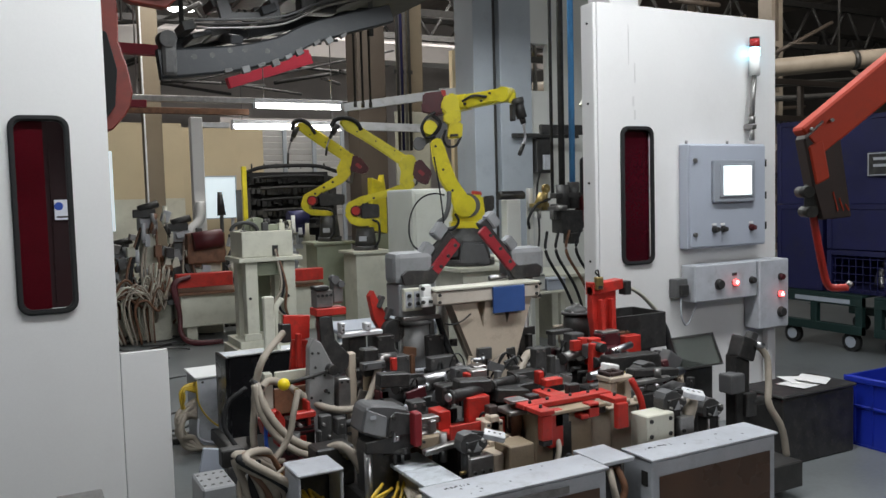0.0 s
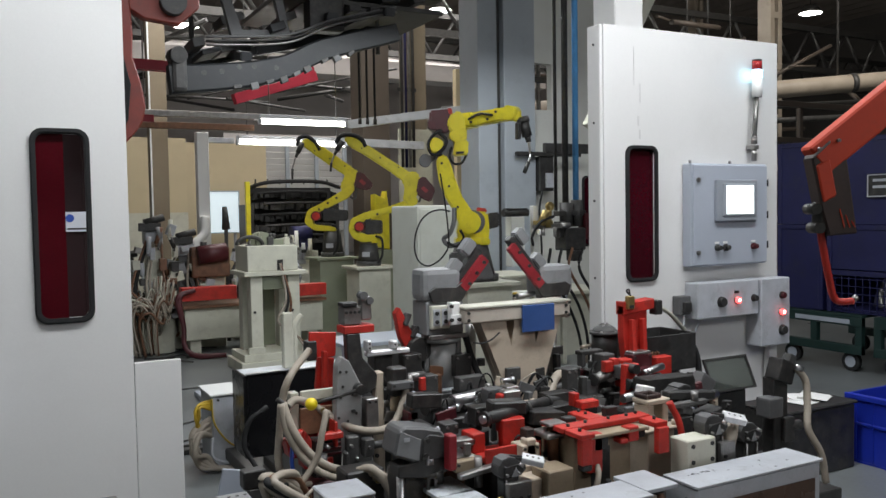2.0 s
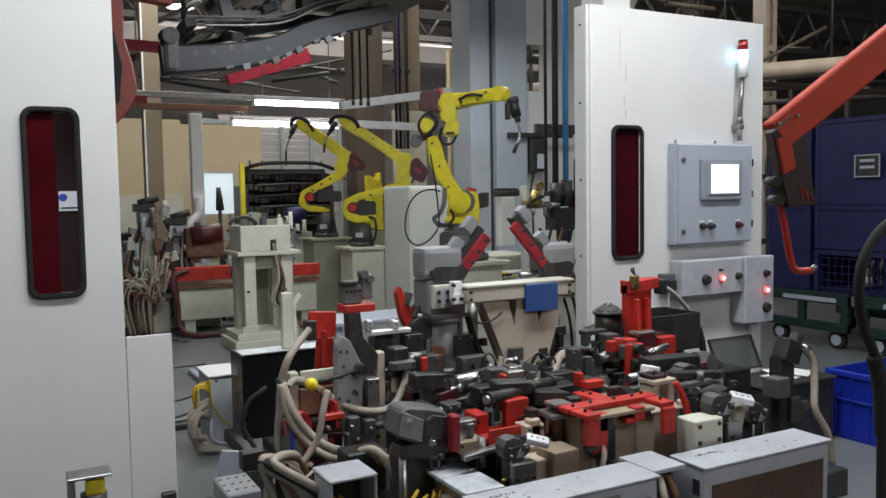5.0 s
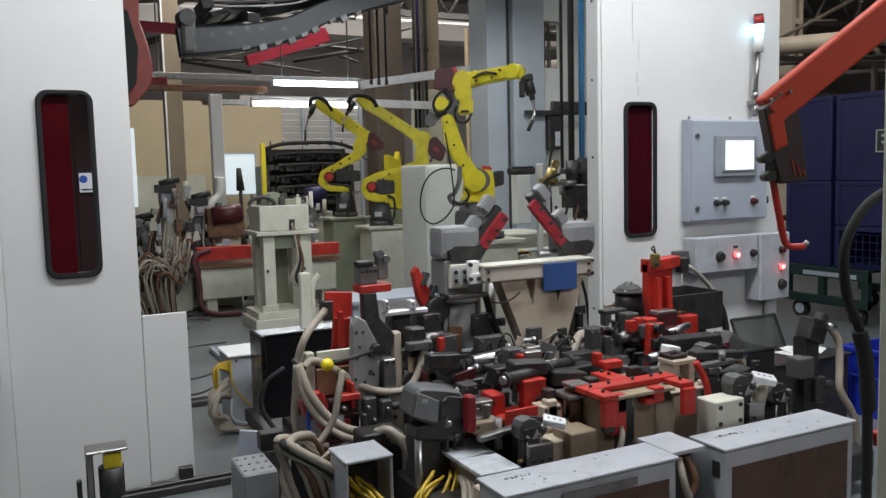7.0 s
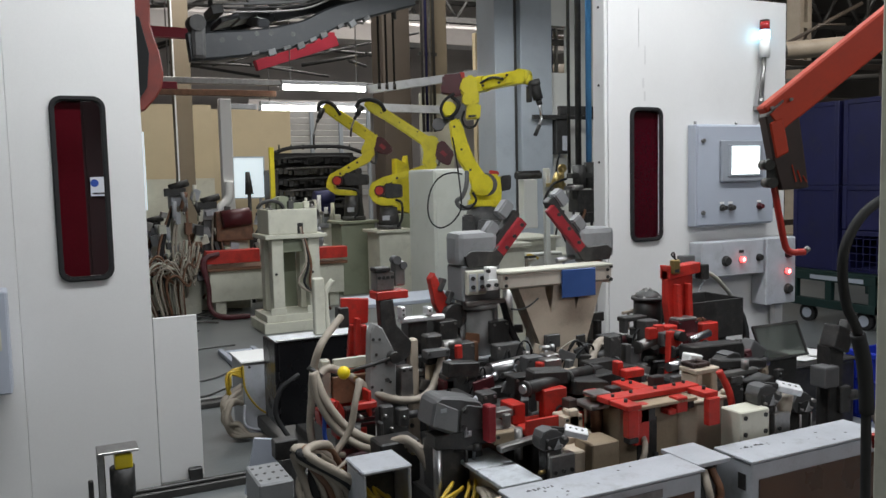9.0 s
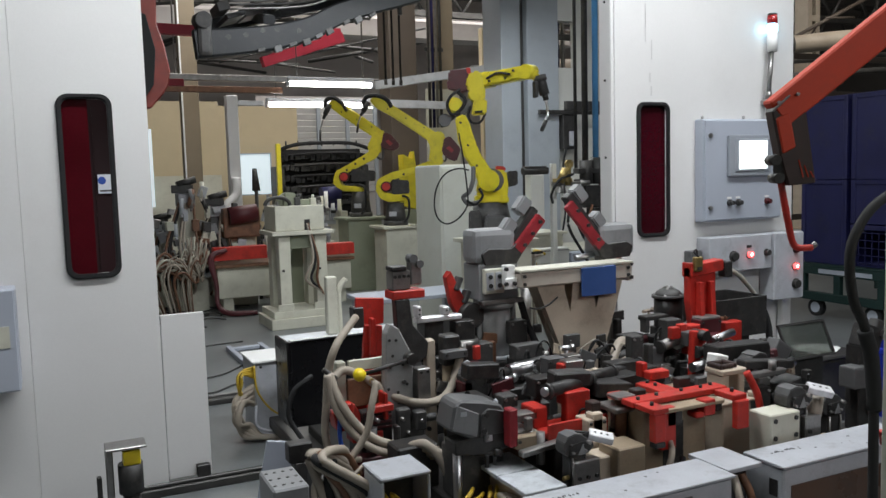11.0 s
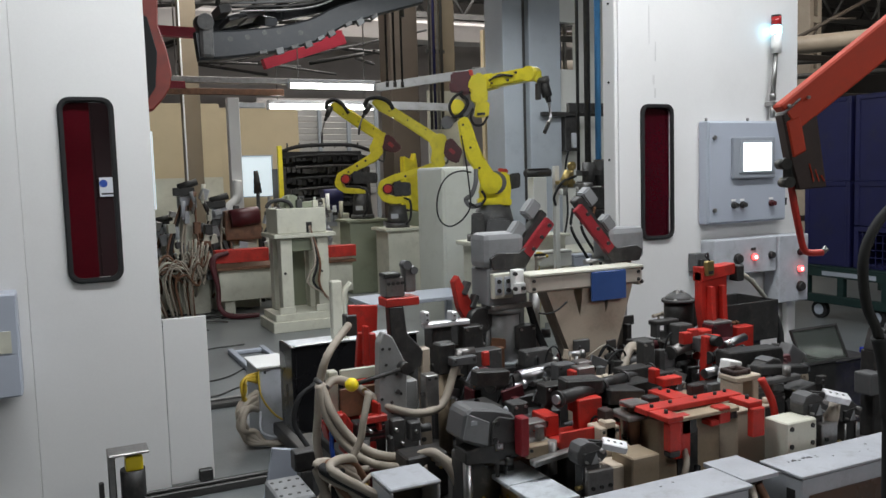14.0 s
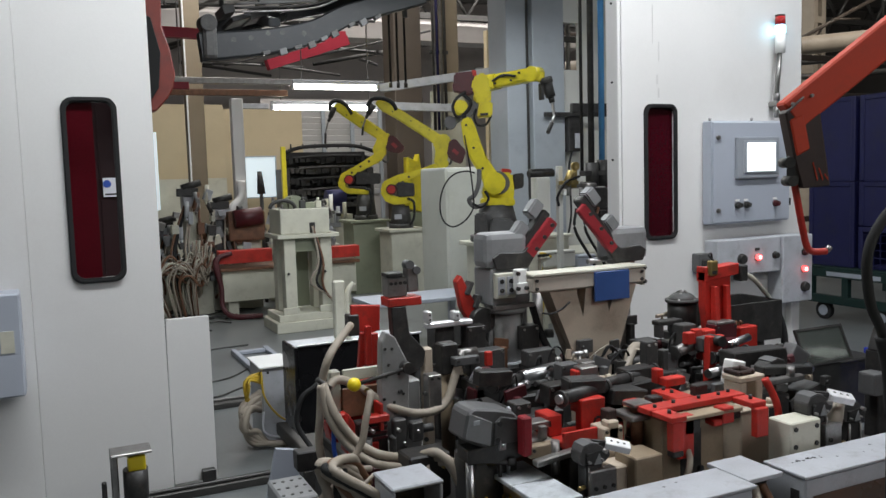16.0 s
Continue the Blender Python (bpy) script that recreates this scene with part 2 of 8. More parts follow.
def add_tube(bm, pts, r, n=10, per=8, ribs=0.0):
    ps = spline(pts, per)
    rings = []
    up = Vector((0.13, 0.31, 0.94)).normalized()
    for i, p in enumerate(ps):
        d = (ps[min(i + 1, len(ps) - 1)] - ps[max(i - 1, 0)]).normalized()
        s = d.cross(up)
        s = s.normalized() if s.length > 1e-3 else Vector((1, 0, 0))
        u = s.cross(d)
        rad = r * (1 + (ribs if i % 2 else 0))
        rings.append([bm.verts.new(p + (s * math.cos(2 * math.pi * k / n) + u * math.sin(2 * math.pi * k / n)) * rad) for k in range(n)])
    for a, b in zip(rings, rings[1:]):
        for k in range(n):
            f = bm.faces.new((a[k], a[(k + 1) % n], b[(k + 1) % n], b[k]))
            f.smooth = True
    bm.faces.new(rings[0][::-1])
    bm.faces.new(rings[-1])
    return bm


def tube(pts, r, n=10, per=8, ribs=0.0):
    return add_tube(bmesh.new(), pts, r, n, per, ribs)


def add_prism(bm, poly, axis, lo, hi, bevel=0.0):
    """A flat outline swept along an axis: poly holds the two other coordinates in xyz order."""
    def at(p, w):
        return {"x": (w, p[0], p[1]), "y": (p[0], w, p[1]), "z": (p[0], p[1], w)}[axis]
    a = [bm.verts.new(at(p, lo)) for p in poly]
    b = [bm.verts.new(at(p, hi)) for p in poly]
    n = len(poly)
    fs = [bm.faces.new(a), bm.faces.new(b[::-1])]
    for i in range(n):
        fs.append(bm.faces.new((a[i], b[i], b[(i + 1) % n], a[(i + 1) % n])))
    bmesh.ops.recalc_face_normals(bm, faces=fs)
    if bevel:
        bmesh.ops.bevel(bm, geom=list({e for f in fs for e in f.edges}), offset=bevel, segments=1, affect="EDGES")
    return bm


def prism(poly, axis, lo, hi, bevel=0.003):
    return add_prism(bmesh.new(), poly, axis, lo, hi, bevel)


def rounded(x0, z0, x1, z1, r, seg=6):
    out = []
    for cx, cz, a0 in ((x1 - r, z1 - r, 0), (x0 + r, z1 - r, 90), (x0 + r, z0 + r, 180), (x1 - r, z0 + r, 270)):
        for k in range(seg + 1):
            a = radians(a0 + 90 * k / seg)
            out.append((cx + r * math.cos(a), cz + r * math.sin(a)))
    return out


def ring_prism(outer, inner, lo, hi):
    """A frame between two outlines of as many corners, in the plane across y."""
    bm = bmesh.new()
    n = len(outer)
    v = [[bm.verts.new((p[0], w, p[1])) for p in poly] for w in (lo, hi) for poly in (outer, inner)]
    for i in range(n):
        j = (i + 1) % n
        bm.faces.new((v[0][i], v[0][j], v[1][j], v[1][i]))
        bm.faces.new((v[2][i], v[3][i], v[3][j], v[2][j]))
        bm.faces.new((v[0][i], v[2][i], v[2][j], v[0][j]))
        bm.faces.new((v[1][i], v[1][j], v[3][j], v[3][i]))
    bmesh.ops.recalc_face_normals(bm, faces=bm.faces[:])
    return bm


ORIGIN = {}


def thing(name, origin, label, category, group="", kind=""):
    ob = new(name)
    ob.empty_display_size = 0.1
    ob.location = origin
    ORIGIN[ob.name] = Vector(origin)
    return tagged(ob, label, category, group, kind)


def part(name, bm, material, parent, label=""):
    """Links a bmesh, given in the hall's metres, as one mesh under a thing or a part."""
    o = ORIGIN[parent.name]
    bmesh.ops.translate(bm, verts=bm.verts[:], vec=-o)
    me = bpy.data.meshes.new(name)
    bm.to_mesh(me)
    bm.free()
    me.materials.append(material)
    ob = new(name, me)
    ob.parent = parent
    ORIGIN[ob.name] = o
    return tagged(ob, label)


def solid(name, bm, material, label="", category="", kind="", group=""):
    """A thing of one mesh, or a piece of the setting, given in the hall's metres."""
    me = bpy.data.meshes.new(name)
    bm.to_mesh(me)
    bm.free()
    me.materials.append(material)
    ob = new(name, me)
    ORIGIN[ob.name] = Vector((0, 0, 0))
    return tagged(ob, label, category, group, kind)


def joined(*bms):
    bm = bmesh.new()
    for b in bms:
        me = bpy.data.meshes.new("tmp")
        b.to_mesh(me)
        b.free()
        bm.from_mesh(me)
        bpy.data.meshes.remove(me)
    return bm


# ---- the hall ----
solid("floor", box(-9, -7, -0.2, 24, 26, 0, bevel=0), FLOOR, "grey painted concrete factory floor with stains", "floor", "structure")
solid("wall_back", box(-9, 26, 0, 24, 26.3, 7.6, bevel=0), HALLWALL, "far sheet-metal hall wall", "wall", "structure")
solid("wall_front", box(-9, -7.3, 0, 24, -7, 7.6, bevel=0), HALLWALL, "hall wall behind the aisle", "wall", "structure")
solid("wall_west", box(-9.3, -7, 0, -9, 26, 7.6, bevel=0), HALLWALL, "hall side wall of sheet metal", "wall", "structure")
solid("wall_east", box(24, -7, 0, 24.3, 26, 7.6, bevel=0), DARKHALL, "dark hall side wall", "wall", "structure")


def roof():
    bm = bmesh.new()
    xs = np.arange(-9, 24.01, 0.3)
    lo = [bm.verts.new((x, -7, 7.2 + (0.06 if i % 2 else 0))) for i, x in enumerate(xs)]
    hi = [bm.verts.new((x, 26, 7.2 + (0.06 if i % 2 else 0))) for i, x in enumerate(xs)]
    for i in range(len(xs) - 1):
        bm.faces.new((lo[i], hi[i], hi[i + 1], lo[i + 1]))
    add_box(bm, -9, -7, 7.3, 24, 26, 7.4)
    solid("ceiling", bm, ROOF, "corrugated sheet roof over the hall", "ceiling", "structure")


roof()


def roof_truss(y, z):
    o = thing("roof_truss", (6, y, z), "dark steel roof truss with diagonal braces", "truss", "roof trusses", "structure")
    part("bottom_chord", box(-8.9, y - 0.06, z, 23.9, y + 0.06, z + 0.12, bevel=0), DKFLOOR, o)
    part("top_chord", box(-8.9, y - 0.06, z + 0.9, 23.9, y + 0.06, z + 1.02, bevel=0), DKFLOOR, o)
    bm = bmesh.new()
    for i in range(27):
        x = -8.5 + i * 1.2
        add_cyl(bm, (x, y, z + 0.1), (x + 0.6, y, z + 0.95), 0.035, n=6)
        add_cyl(bm, (x + 0.6, y, z + 0.95), (x + 1.2, y, z + 0.1), 0.035, n=6)
    part("braces", bm, DKFLOOR, o)


for yy, zz in ((12.6, 4.3), (16.0, 4.6), (20.0, 5.0)):
    roof_truss(yy, zz)

# ---- the cell's front walls ----
YW, TOP = 3.325, 2.25
WX0, WX1, WZ0, WZ1 = 0.03, 0.222, 0.922, 1.632
VX0, VX1, VZ0, VZ1 = 2.805, 3.012, 0.925, 1.632


def panel_wall(name, x0, x1, hx0, hx1, hz0, hz1, label):
    bm = bmesh.new()
    y0, y1 = YW, YW + 0.06
    hx0, hz0, hx1, hz1 = hx0 + 0.010, hz0 + 0.010, hx1 - 0.010, hz1 - 0.010
    add_box(bm, x0, y0, 0, hx0, y1, TOP)
    add_box(bm, hx1, y0, 0, x1, y1, TOP)
    add_box(bm, hx0, y0, 0, hx1, y1, hz0)
    add_box(bm, hx0, y0, hz1, hx1, y1, TOP)
    return solid(name, bm, WHITE, label, "wall", "structure")


panel_wall("wall_left", -0.1174, 0.358, WX0, WX1, WZ0, WZ1, "white painted steel cell wall with a tall narrow window")
panel_wall("wall_right", 2.662, 3.94, VX0, VX1, VZ0, VZ1, "white painted steel cell wall with scuff marks and a narrow window")
solid("wall_side", box(-3.2, YW, 0, -0.118, YW + 0.06, TOP, bevel=0.003), WHITE, "white painted steel cell wall beside a seam", "wall", "structure")
solid("wall_jamb", box(2.640, YW + 0.004, 0, 2.661, YW + 0.105, TOP - 0.002), WHITE, "white steel door jamb with dark screws", "wall", "structure")
for k in range(5):
    solid("jamb_screw", cyl((2.640, YW + 0.05, 0.55 + 0.4 * k), (2.634, YW + 0.05, 0.55 + 0.4 * k), 0.006, n=8), BLACK,
          "small dark screw in the jamb", "screw", "structure")
solid("wall_return", box(-3.2, YW + 0.06, 0, -3.1, YW + 6, TOP, bevel=0), WHITE, "white side wall of the cell", "wall", "structure")


def window(name, x0, z0, x1, z1, sheet=False):
    o = thing(name, ((x0 + x1) / 2, YW, z0), "narrow dark red welding window in a black rubber frame", "window", kind="structure")
    g = 0.015
    part("lip", ring_prism(rounded(x0 + 0.001, z0 + 0.001, x1 - 0.001, z1 - 0.001, 0.042), rounded(x0 + 0.008, z0 + 0.008, x1 - 0.008, z1 - 0.008, 0.037), YW - 0.017, YW - 0.0125), RUBBER, o)
    part("window_frame", ring_prism(rounded(x0 - 0.005, z0 - 0.005, x1 + 0.005, z1 + 0.005, 0.046), rounded(x0 + g, z0 + g, x1 - g, z1 - g, 0.032), YW - 0.012, YW - 0.0006), RUBBER, o)
    if not sheet:
        part("pane", prism(rounded(x0 + 0.011, z0 + 0.011, x1 - 0.011, z1 - 0.011, 0.01), "y", YW + 0.012, YW + 0.018, 0), REDPANE, o)
    if sheet:
        xm = x0 + (x1 - x0) * 0.56
        part("red_sheet", prism(rounded(x0 + 0.011, z0 + 0.011, xm, z1 - 0.011, 0.004), "y", YW + 0.008, YW + 0.011, 0), REDSHEET, o, "brighter red welding sheet over half the window")


window("window_1", WX0, WZ0, WX1, WZ1, True)
window("window_2", VX0, VZ0, VX1, VZ1)

# added backing: blocks the view inside and keeps the window's open half dark
curtain = thing("welding_curtain", (0.1, 5.43, 0), "dark red strips on a frame, added behind the window", "curtain")
for k in range(9):
    part("strip", box(-0.1 + 0.0587 * k, 5.42 + 0.009 * (k % 2), 0.05, -0.1 + 0.0587 * (k + 1), 5.427 + 0.009 * (k % 2), 2.349, bevel=0), mat("dark_backing_strip", (0.016, 0.0008, 0.002), 0.8, vary=0.3, scale=3), curtain)
part("rail", box(-0.120, 5.415, 2.35, 0.428, 5.450, 2.39), STEEL, curtain)
for x in (-0.120, 0.398):
    part("frame_leg", box(x, 5.44, 0, x + 0.03, 5.47, 2.35), STEEL, curtain)
card = thing("notice_card", (0.265, 5.4, 1.225), "white notice card with a blue mark, clipped to the backing strips", "notice")
part("card", box(0.265, 5.4, 1.225, 0.419, 5.4035, 1.344, bevel=0), CARD, card)
part("clip", box(0.285, 5.404, 1.324, 0.315, 5.419, 1.349), BLACK, card)
part("blue_mark", cyl((0.289, 5.3975, 1.306), (0.289, 5.3995, 1.306), 0.024, n=20), BLUECAB, card)
part("text_bar", box(0.275, 5.3975, 1.237, 0.404, 5.3995, 1.247, bevel=0), BLACK, card)

# low white guard sheet beside the opening, sill rails on the floor
guard = thing("guard_sheet", (0.45, YW, 0), "low white sheet guard beside the cell opening", "guard")
part("sheet", box(0.362, YW + 0.004, 0.05, 0.535, YW + 0.016, 0.737, bevel=0.002), WHITE, guard)
part("top_flange", box(0.362, YW + 0.004, 0.737, 0.535, YW + 0.03, 0.742, bevel=0.001), WHITE, guard)
part("foot_bracket", box(0.47, YW - 0.03, 0.05, 0.525, YW + 0.003, 0.10), BLACK, guard, "dark floor bracket")
sill = thing("floor_rail", (1.5, YW, 0), "dark steel sill rail across the opening", "rail", "floor rails")
part("rail", box(0.2, YW - 0.05, 0, 2.66, YW + 0.03, 0.035), DKFLOOR, sill)
part("rail_lip", box(0.2, YW - 0.035, 0.035, 2.66, YW - 0.02, 0.05), DKFLOOR, sill)
sill2 = thing("floor_rail", (1.5, 4.65, 0), "dark steel channel on the cell floor", "rail", "floor rails")
part("rail", box(0.1, 4.58, 0, 2.3, 4.68, 0.03), DKFLOOR, sill2)
part("rail_lip", box(0.1, 4.64, 0.03, 2.3, 4.655, 0.045), STEEL, sill2)


# ---- things on the right cell wall ----
def hmi_cabinet():
    o = thing("control_cabinet", (3.48, YW, 0.985), "blue-grey steel control cabinet with a lit touch screen", "cabinet")
    y = YW - 0.065
    body = part("body", box(3.195, y, 0.985, 3.778, YW - 0.001, 1.545, bevel=0.006), CABGREY, o)
    part("door", box(3.203, y - 0.012, 0.993, 3.770, y - 0.001, 1.537, bevel=0.004), CABGREY, o)
    bz = part("screen_bezel", joined(box(3.355, y - 0.034, 1.228, 3.668, y - 0.012, 1.456, bevel=0.008),
                                     box(3.395, y - 0.040, 1.255, 3.645, y - 0.030, 1.436, bevel=0.004)), MIDGREY, o, "grey bezel round the touch screen")
    bz.data.materials[0] = mat("grey_bezel_plastic", (0.27, 0.29, 0.32), 0.45, vary=0.05)
    part("screen", box(3.420, y - 0.044, 1.268, 3.627, y - 0.039, 1.424, bevel=0.001), SCREEN, o, "lit white touch screen")
    for x in (3.235,):
        for z in (1.455, 1.062):
            part("lock", cyl((x, y - 0.012, z), (x, y - 0.024, z), 0.012), STEEL, o, "round key lock")
    for x, mt in ((3.375, BLACK), (3.438, BLACK), (3.655, DKRED)):
        k = part("switch", joined(cyl((x, y - 0.012, 1.085), (x, y - 0.026, 1.085), 0.018), cyl((x, y - 0.026, 1.085), (x, y - 0.045, 1.085), 0.013)), mt, o, "round panel switch")
        part("label_plate", box(x - 0.016, y - 0.0145, 1.107, x + 0.016, y - 0.012, 1.118, bevel=0), PAPER, o)
    for x in (3.2, 3.5):
        part("lifting_eye", cyl((x + 0.02, y + 0.03, 1.545), (x + 0.02, y + 0.03, 1.563), 0.008, n=8), STEEL, o)
    for z in (1.09, 1.26, 1.44):
        part("hinge", cyl((3.785, y, z - 0.02), (3.785, y, z + 0.02), 0.006, n=8), BLACK, o)


hmi_cabinet()


def push_button(o, x, y, z, r, material, lit=False):
    part("button_collar", cyl((x, y, z), (x, y - 0.008, z), r * 1.15), STEEL if lit else BLACK, o)
    part("button", cyl((x, y - 0.008, z), (x, y - 0.024, z), r, r * 0.9), material, o, "lit red button" if lit else "")
    if lit:
        bm = bmesh.new()
        add_ball(bm, (x, y - 0.023, z), r * 0.55, 1, 0.4, 1, 10)
        part("button_core", bm, REDCORE, o)


def button_boxes():
    y = YW - 0.105
    o = thing("button_box", (3.44, YW, 0.7), "light grey wall box with push buttons, one lit red", "button box", "button boxes")
    part("body", box(3.207, y, 0.703, 3.672, YW - 0.001, 0.90, bevel=0.006), BOXGREY, o)
    push_button(o, 3.378, y, 0.79, 0.026, BLACK)
    push_button(o, 3.494, y, 0.793, 0.017, REDLED, True)
    push_button(o, 3.628, y, 0.796, 0.018, BLACK)
    part("label_plate", box(3.478, y - 0.003, 0.83, 3.512, y, 0.845, bevel=0), BLACK, o)
    o = thing("button_box", (3.8, YW, 0.52), "tall light grey wall box with three buttons, one lit red", "button box", "button boxes")
    part("body", box(3.68, y - 0.01, 0.515, 3.915, YW - 0.001, 0.90, bevel=0.006), BOXGREY, o)
    push_button(o, 3.845, y - 0.01, 0.80, 0.018, DKRED)
    push_button(o, 3.838, y - 0.01, 0.704, 0.017, REDLED, True)
    push_button(o, 3.848, y - 0.01, 0.601, 0.026, BLACK)
    o = thing("junction_box", (3.17, YW, 0.73), "small grey connector box beside the button box", "junction box")
    part("body", box(3.12, YW - 0.06, 0.73, 3.20, YW - 0.001, 0.83), MIDGREY, o)
    part("plug", box(3.135, YW - 0.085, 0.745, 3.185, YW - 0.06, 0.80), BLACK, o)
    part("cable", tube([(3.16, YW - 0.05, 0.73), (3.15, YW - 0.06, 0.64), (3.2, YW - 0.05, 0.58), (3.28, YW - 0.04, 0.68)], 0.005), BOXGREY, o)
    o = thing("support_bracket", (3.85, YW, 0), "white steel leg under the wall boxes", "bracket")
    part("leg", box(3.82, YW - 0.05, 0, 3.86, YW - 0.01, 0.515), WHITE, o)


button_boxes()


def signal_tower():
    o = thing("signal_tower", (3.69, YW - 0.05, 1.6), "stack light on a steel pole with a lit blue lens", "signal light")
    x, y = 3.70, YW - 0.045
    part("foot", joined(cyl((x, y, 1.565), (x, y, 1.64), 0.014), box(x - 0.02, y - 0.02, 1.63, x + 0.02, YW - 0.001, 1.655), cyl((x, y, 1.66), (x, y, 1.70), 0.018)), STEEL, o)
    part("pole", cyl((x, y, 1.69), (x + 0.022, y, 1.93), 0.013), STEEL, o)
    x += 0.024
    part("lower_body", cyl((x, y, 1.925), (x, y, 2.03), 0.028), PAPER, o, "white lower body")
    part("blue_lens", cyl((x, y, 2.03), (x, y, 2.075), 0.028), BLUELED, o, "lit blue lens")
    part("red_lens", cyl((x, y, 2.08), (x, y, 2.125), 0.028), REDLENS, o, "unlit red lens")
    part("cap", cyl((x, y, 2.125), (x, y, 2.135), 0.027), BLACK, o)


signal_tower()

# scuff streaks down the wall above the window
for i, (x, z, h, w) in enumerate(((2.86, 1.95, 0.16, 0.004), (2.90, 1.86, 0.10, 0.006), (2.885, 1.74, 0.05, 0.012), (2.86, 2.05, 0.10, 0.003), (2.895, 1.67, 0.05, 0.010))):
    solid("scuff_mark", box(x, YW - 0.0015, z, x + w, YW - 0.0005, z + h, bevel=0), mat("grey_scuff", (0.56, 0.55, 0.54), 0.6, vary=0.1), "grey scuff mark on the white wall", "scuff", "structure")

# ---- at the left wall ----
lb = thing("wall_box", (-0.4, YW, 0.53), "grey steel wall box with a paper tag", "control box")
part("body", box(-0.62, YW - 0.15, 0.535, -0.155, YW - 0.001, 0.915, bevel=0.006), CABGREY, lb)
part("paper_tag", box(-0.225, YW - 0.153, 0.70, -0.180, YW - 0.150, 0.78, bevel=0), CREAM, lb, "creased paper tag")
part("cable_gland", cyl((-0.28, YW - 0.08, 0.535), (-0.28, YW - 0.08, 0.47), 0.02), BLACK, lb)


def light_sensor():
    o = thing("sensor_stand", (0.17, 2.86, 0), "sensor stand with a bent steel cover and a yellow sensor", "sensor")
    part("post", box(0.10, 2.855, 0, 0.125, 2.875, 0.372), STEEL, o)
    part("foot_plate", box(0.06, 2.8, 0, 0.2, 2.93, 0.012), STEEL, o)
    part("cover", joined(box(0.10, 2.80, 0.366, 0.235, 2.90, 0.376, bevel=0.003), box(0.10, 2.80, 0.33, 0.106, 2.90, 0.37, bevel=0.002)), STEEL, o, "scratched bent steel cover")
    part("yellow_housing", box(0.155, 2.82, 0.30, 0.215, 2.88, 0.355, bevel=0.01), KNOBY, o, "yellow sensor housing")
    part("sensor_head", joined(cyl((0.18, 2.85, 0.20), (0.18, 2.85, 0.305), 0.042), cyl((0.18, 2.85, 0.10), (0.18, 2.85, 0.2), 0.03)), BLACK, o, "black sensor head")
    part("cable", tube([(0.18, 2.86, 0.11), (0.12, 2.9, 0.06), (0.05, 2.95, 0.03), (-0.1, 3.1, 0.015)], 0.006), RUBBER, o)
    part("side_bracket", box(0.068, 2.85, 0.1, 0.085, 2.87, 0.27), BLACK, o)


light_sensor()


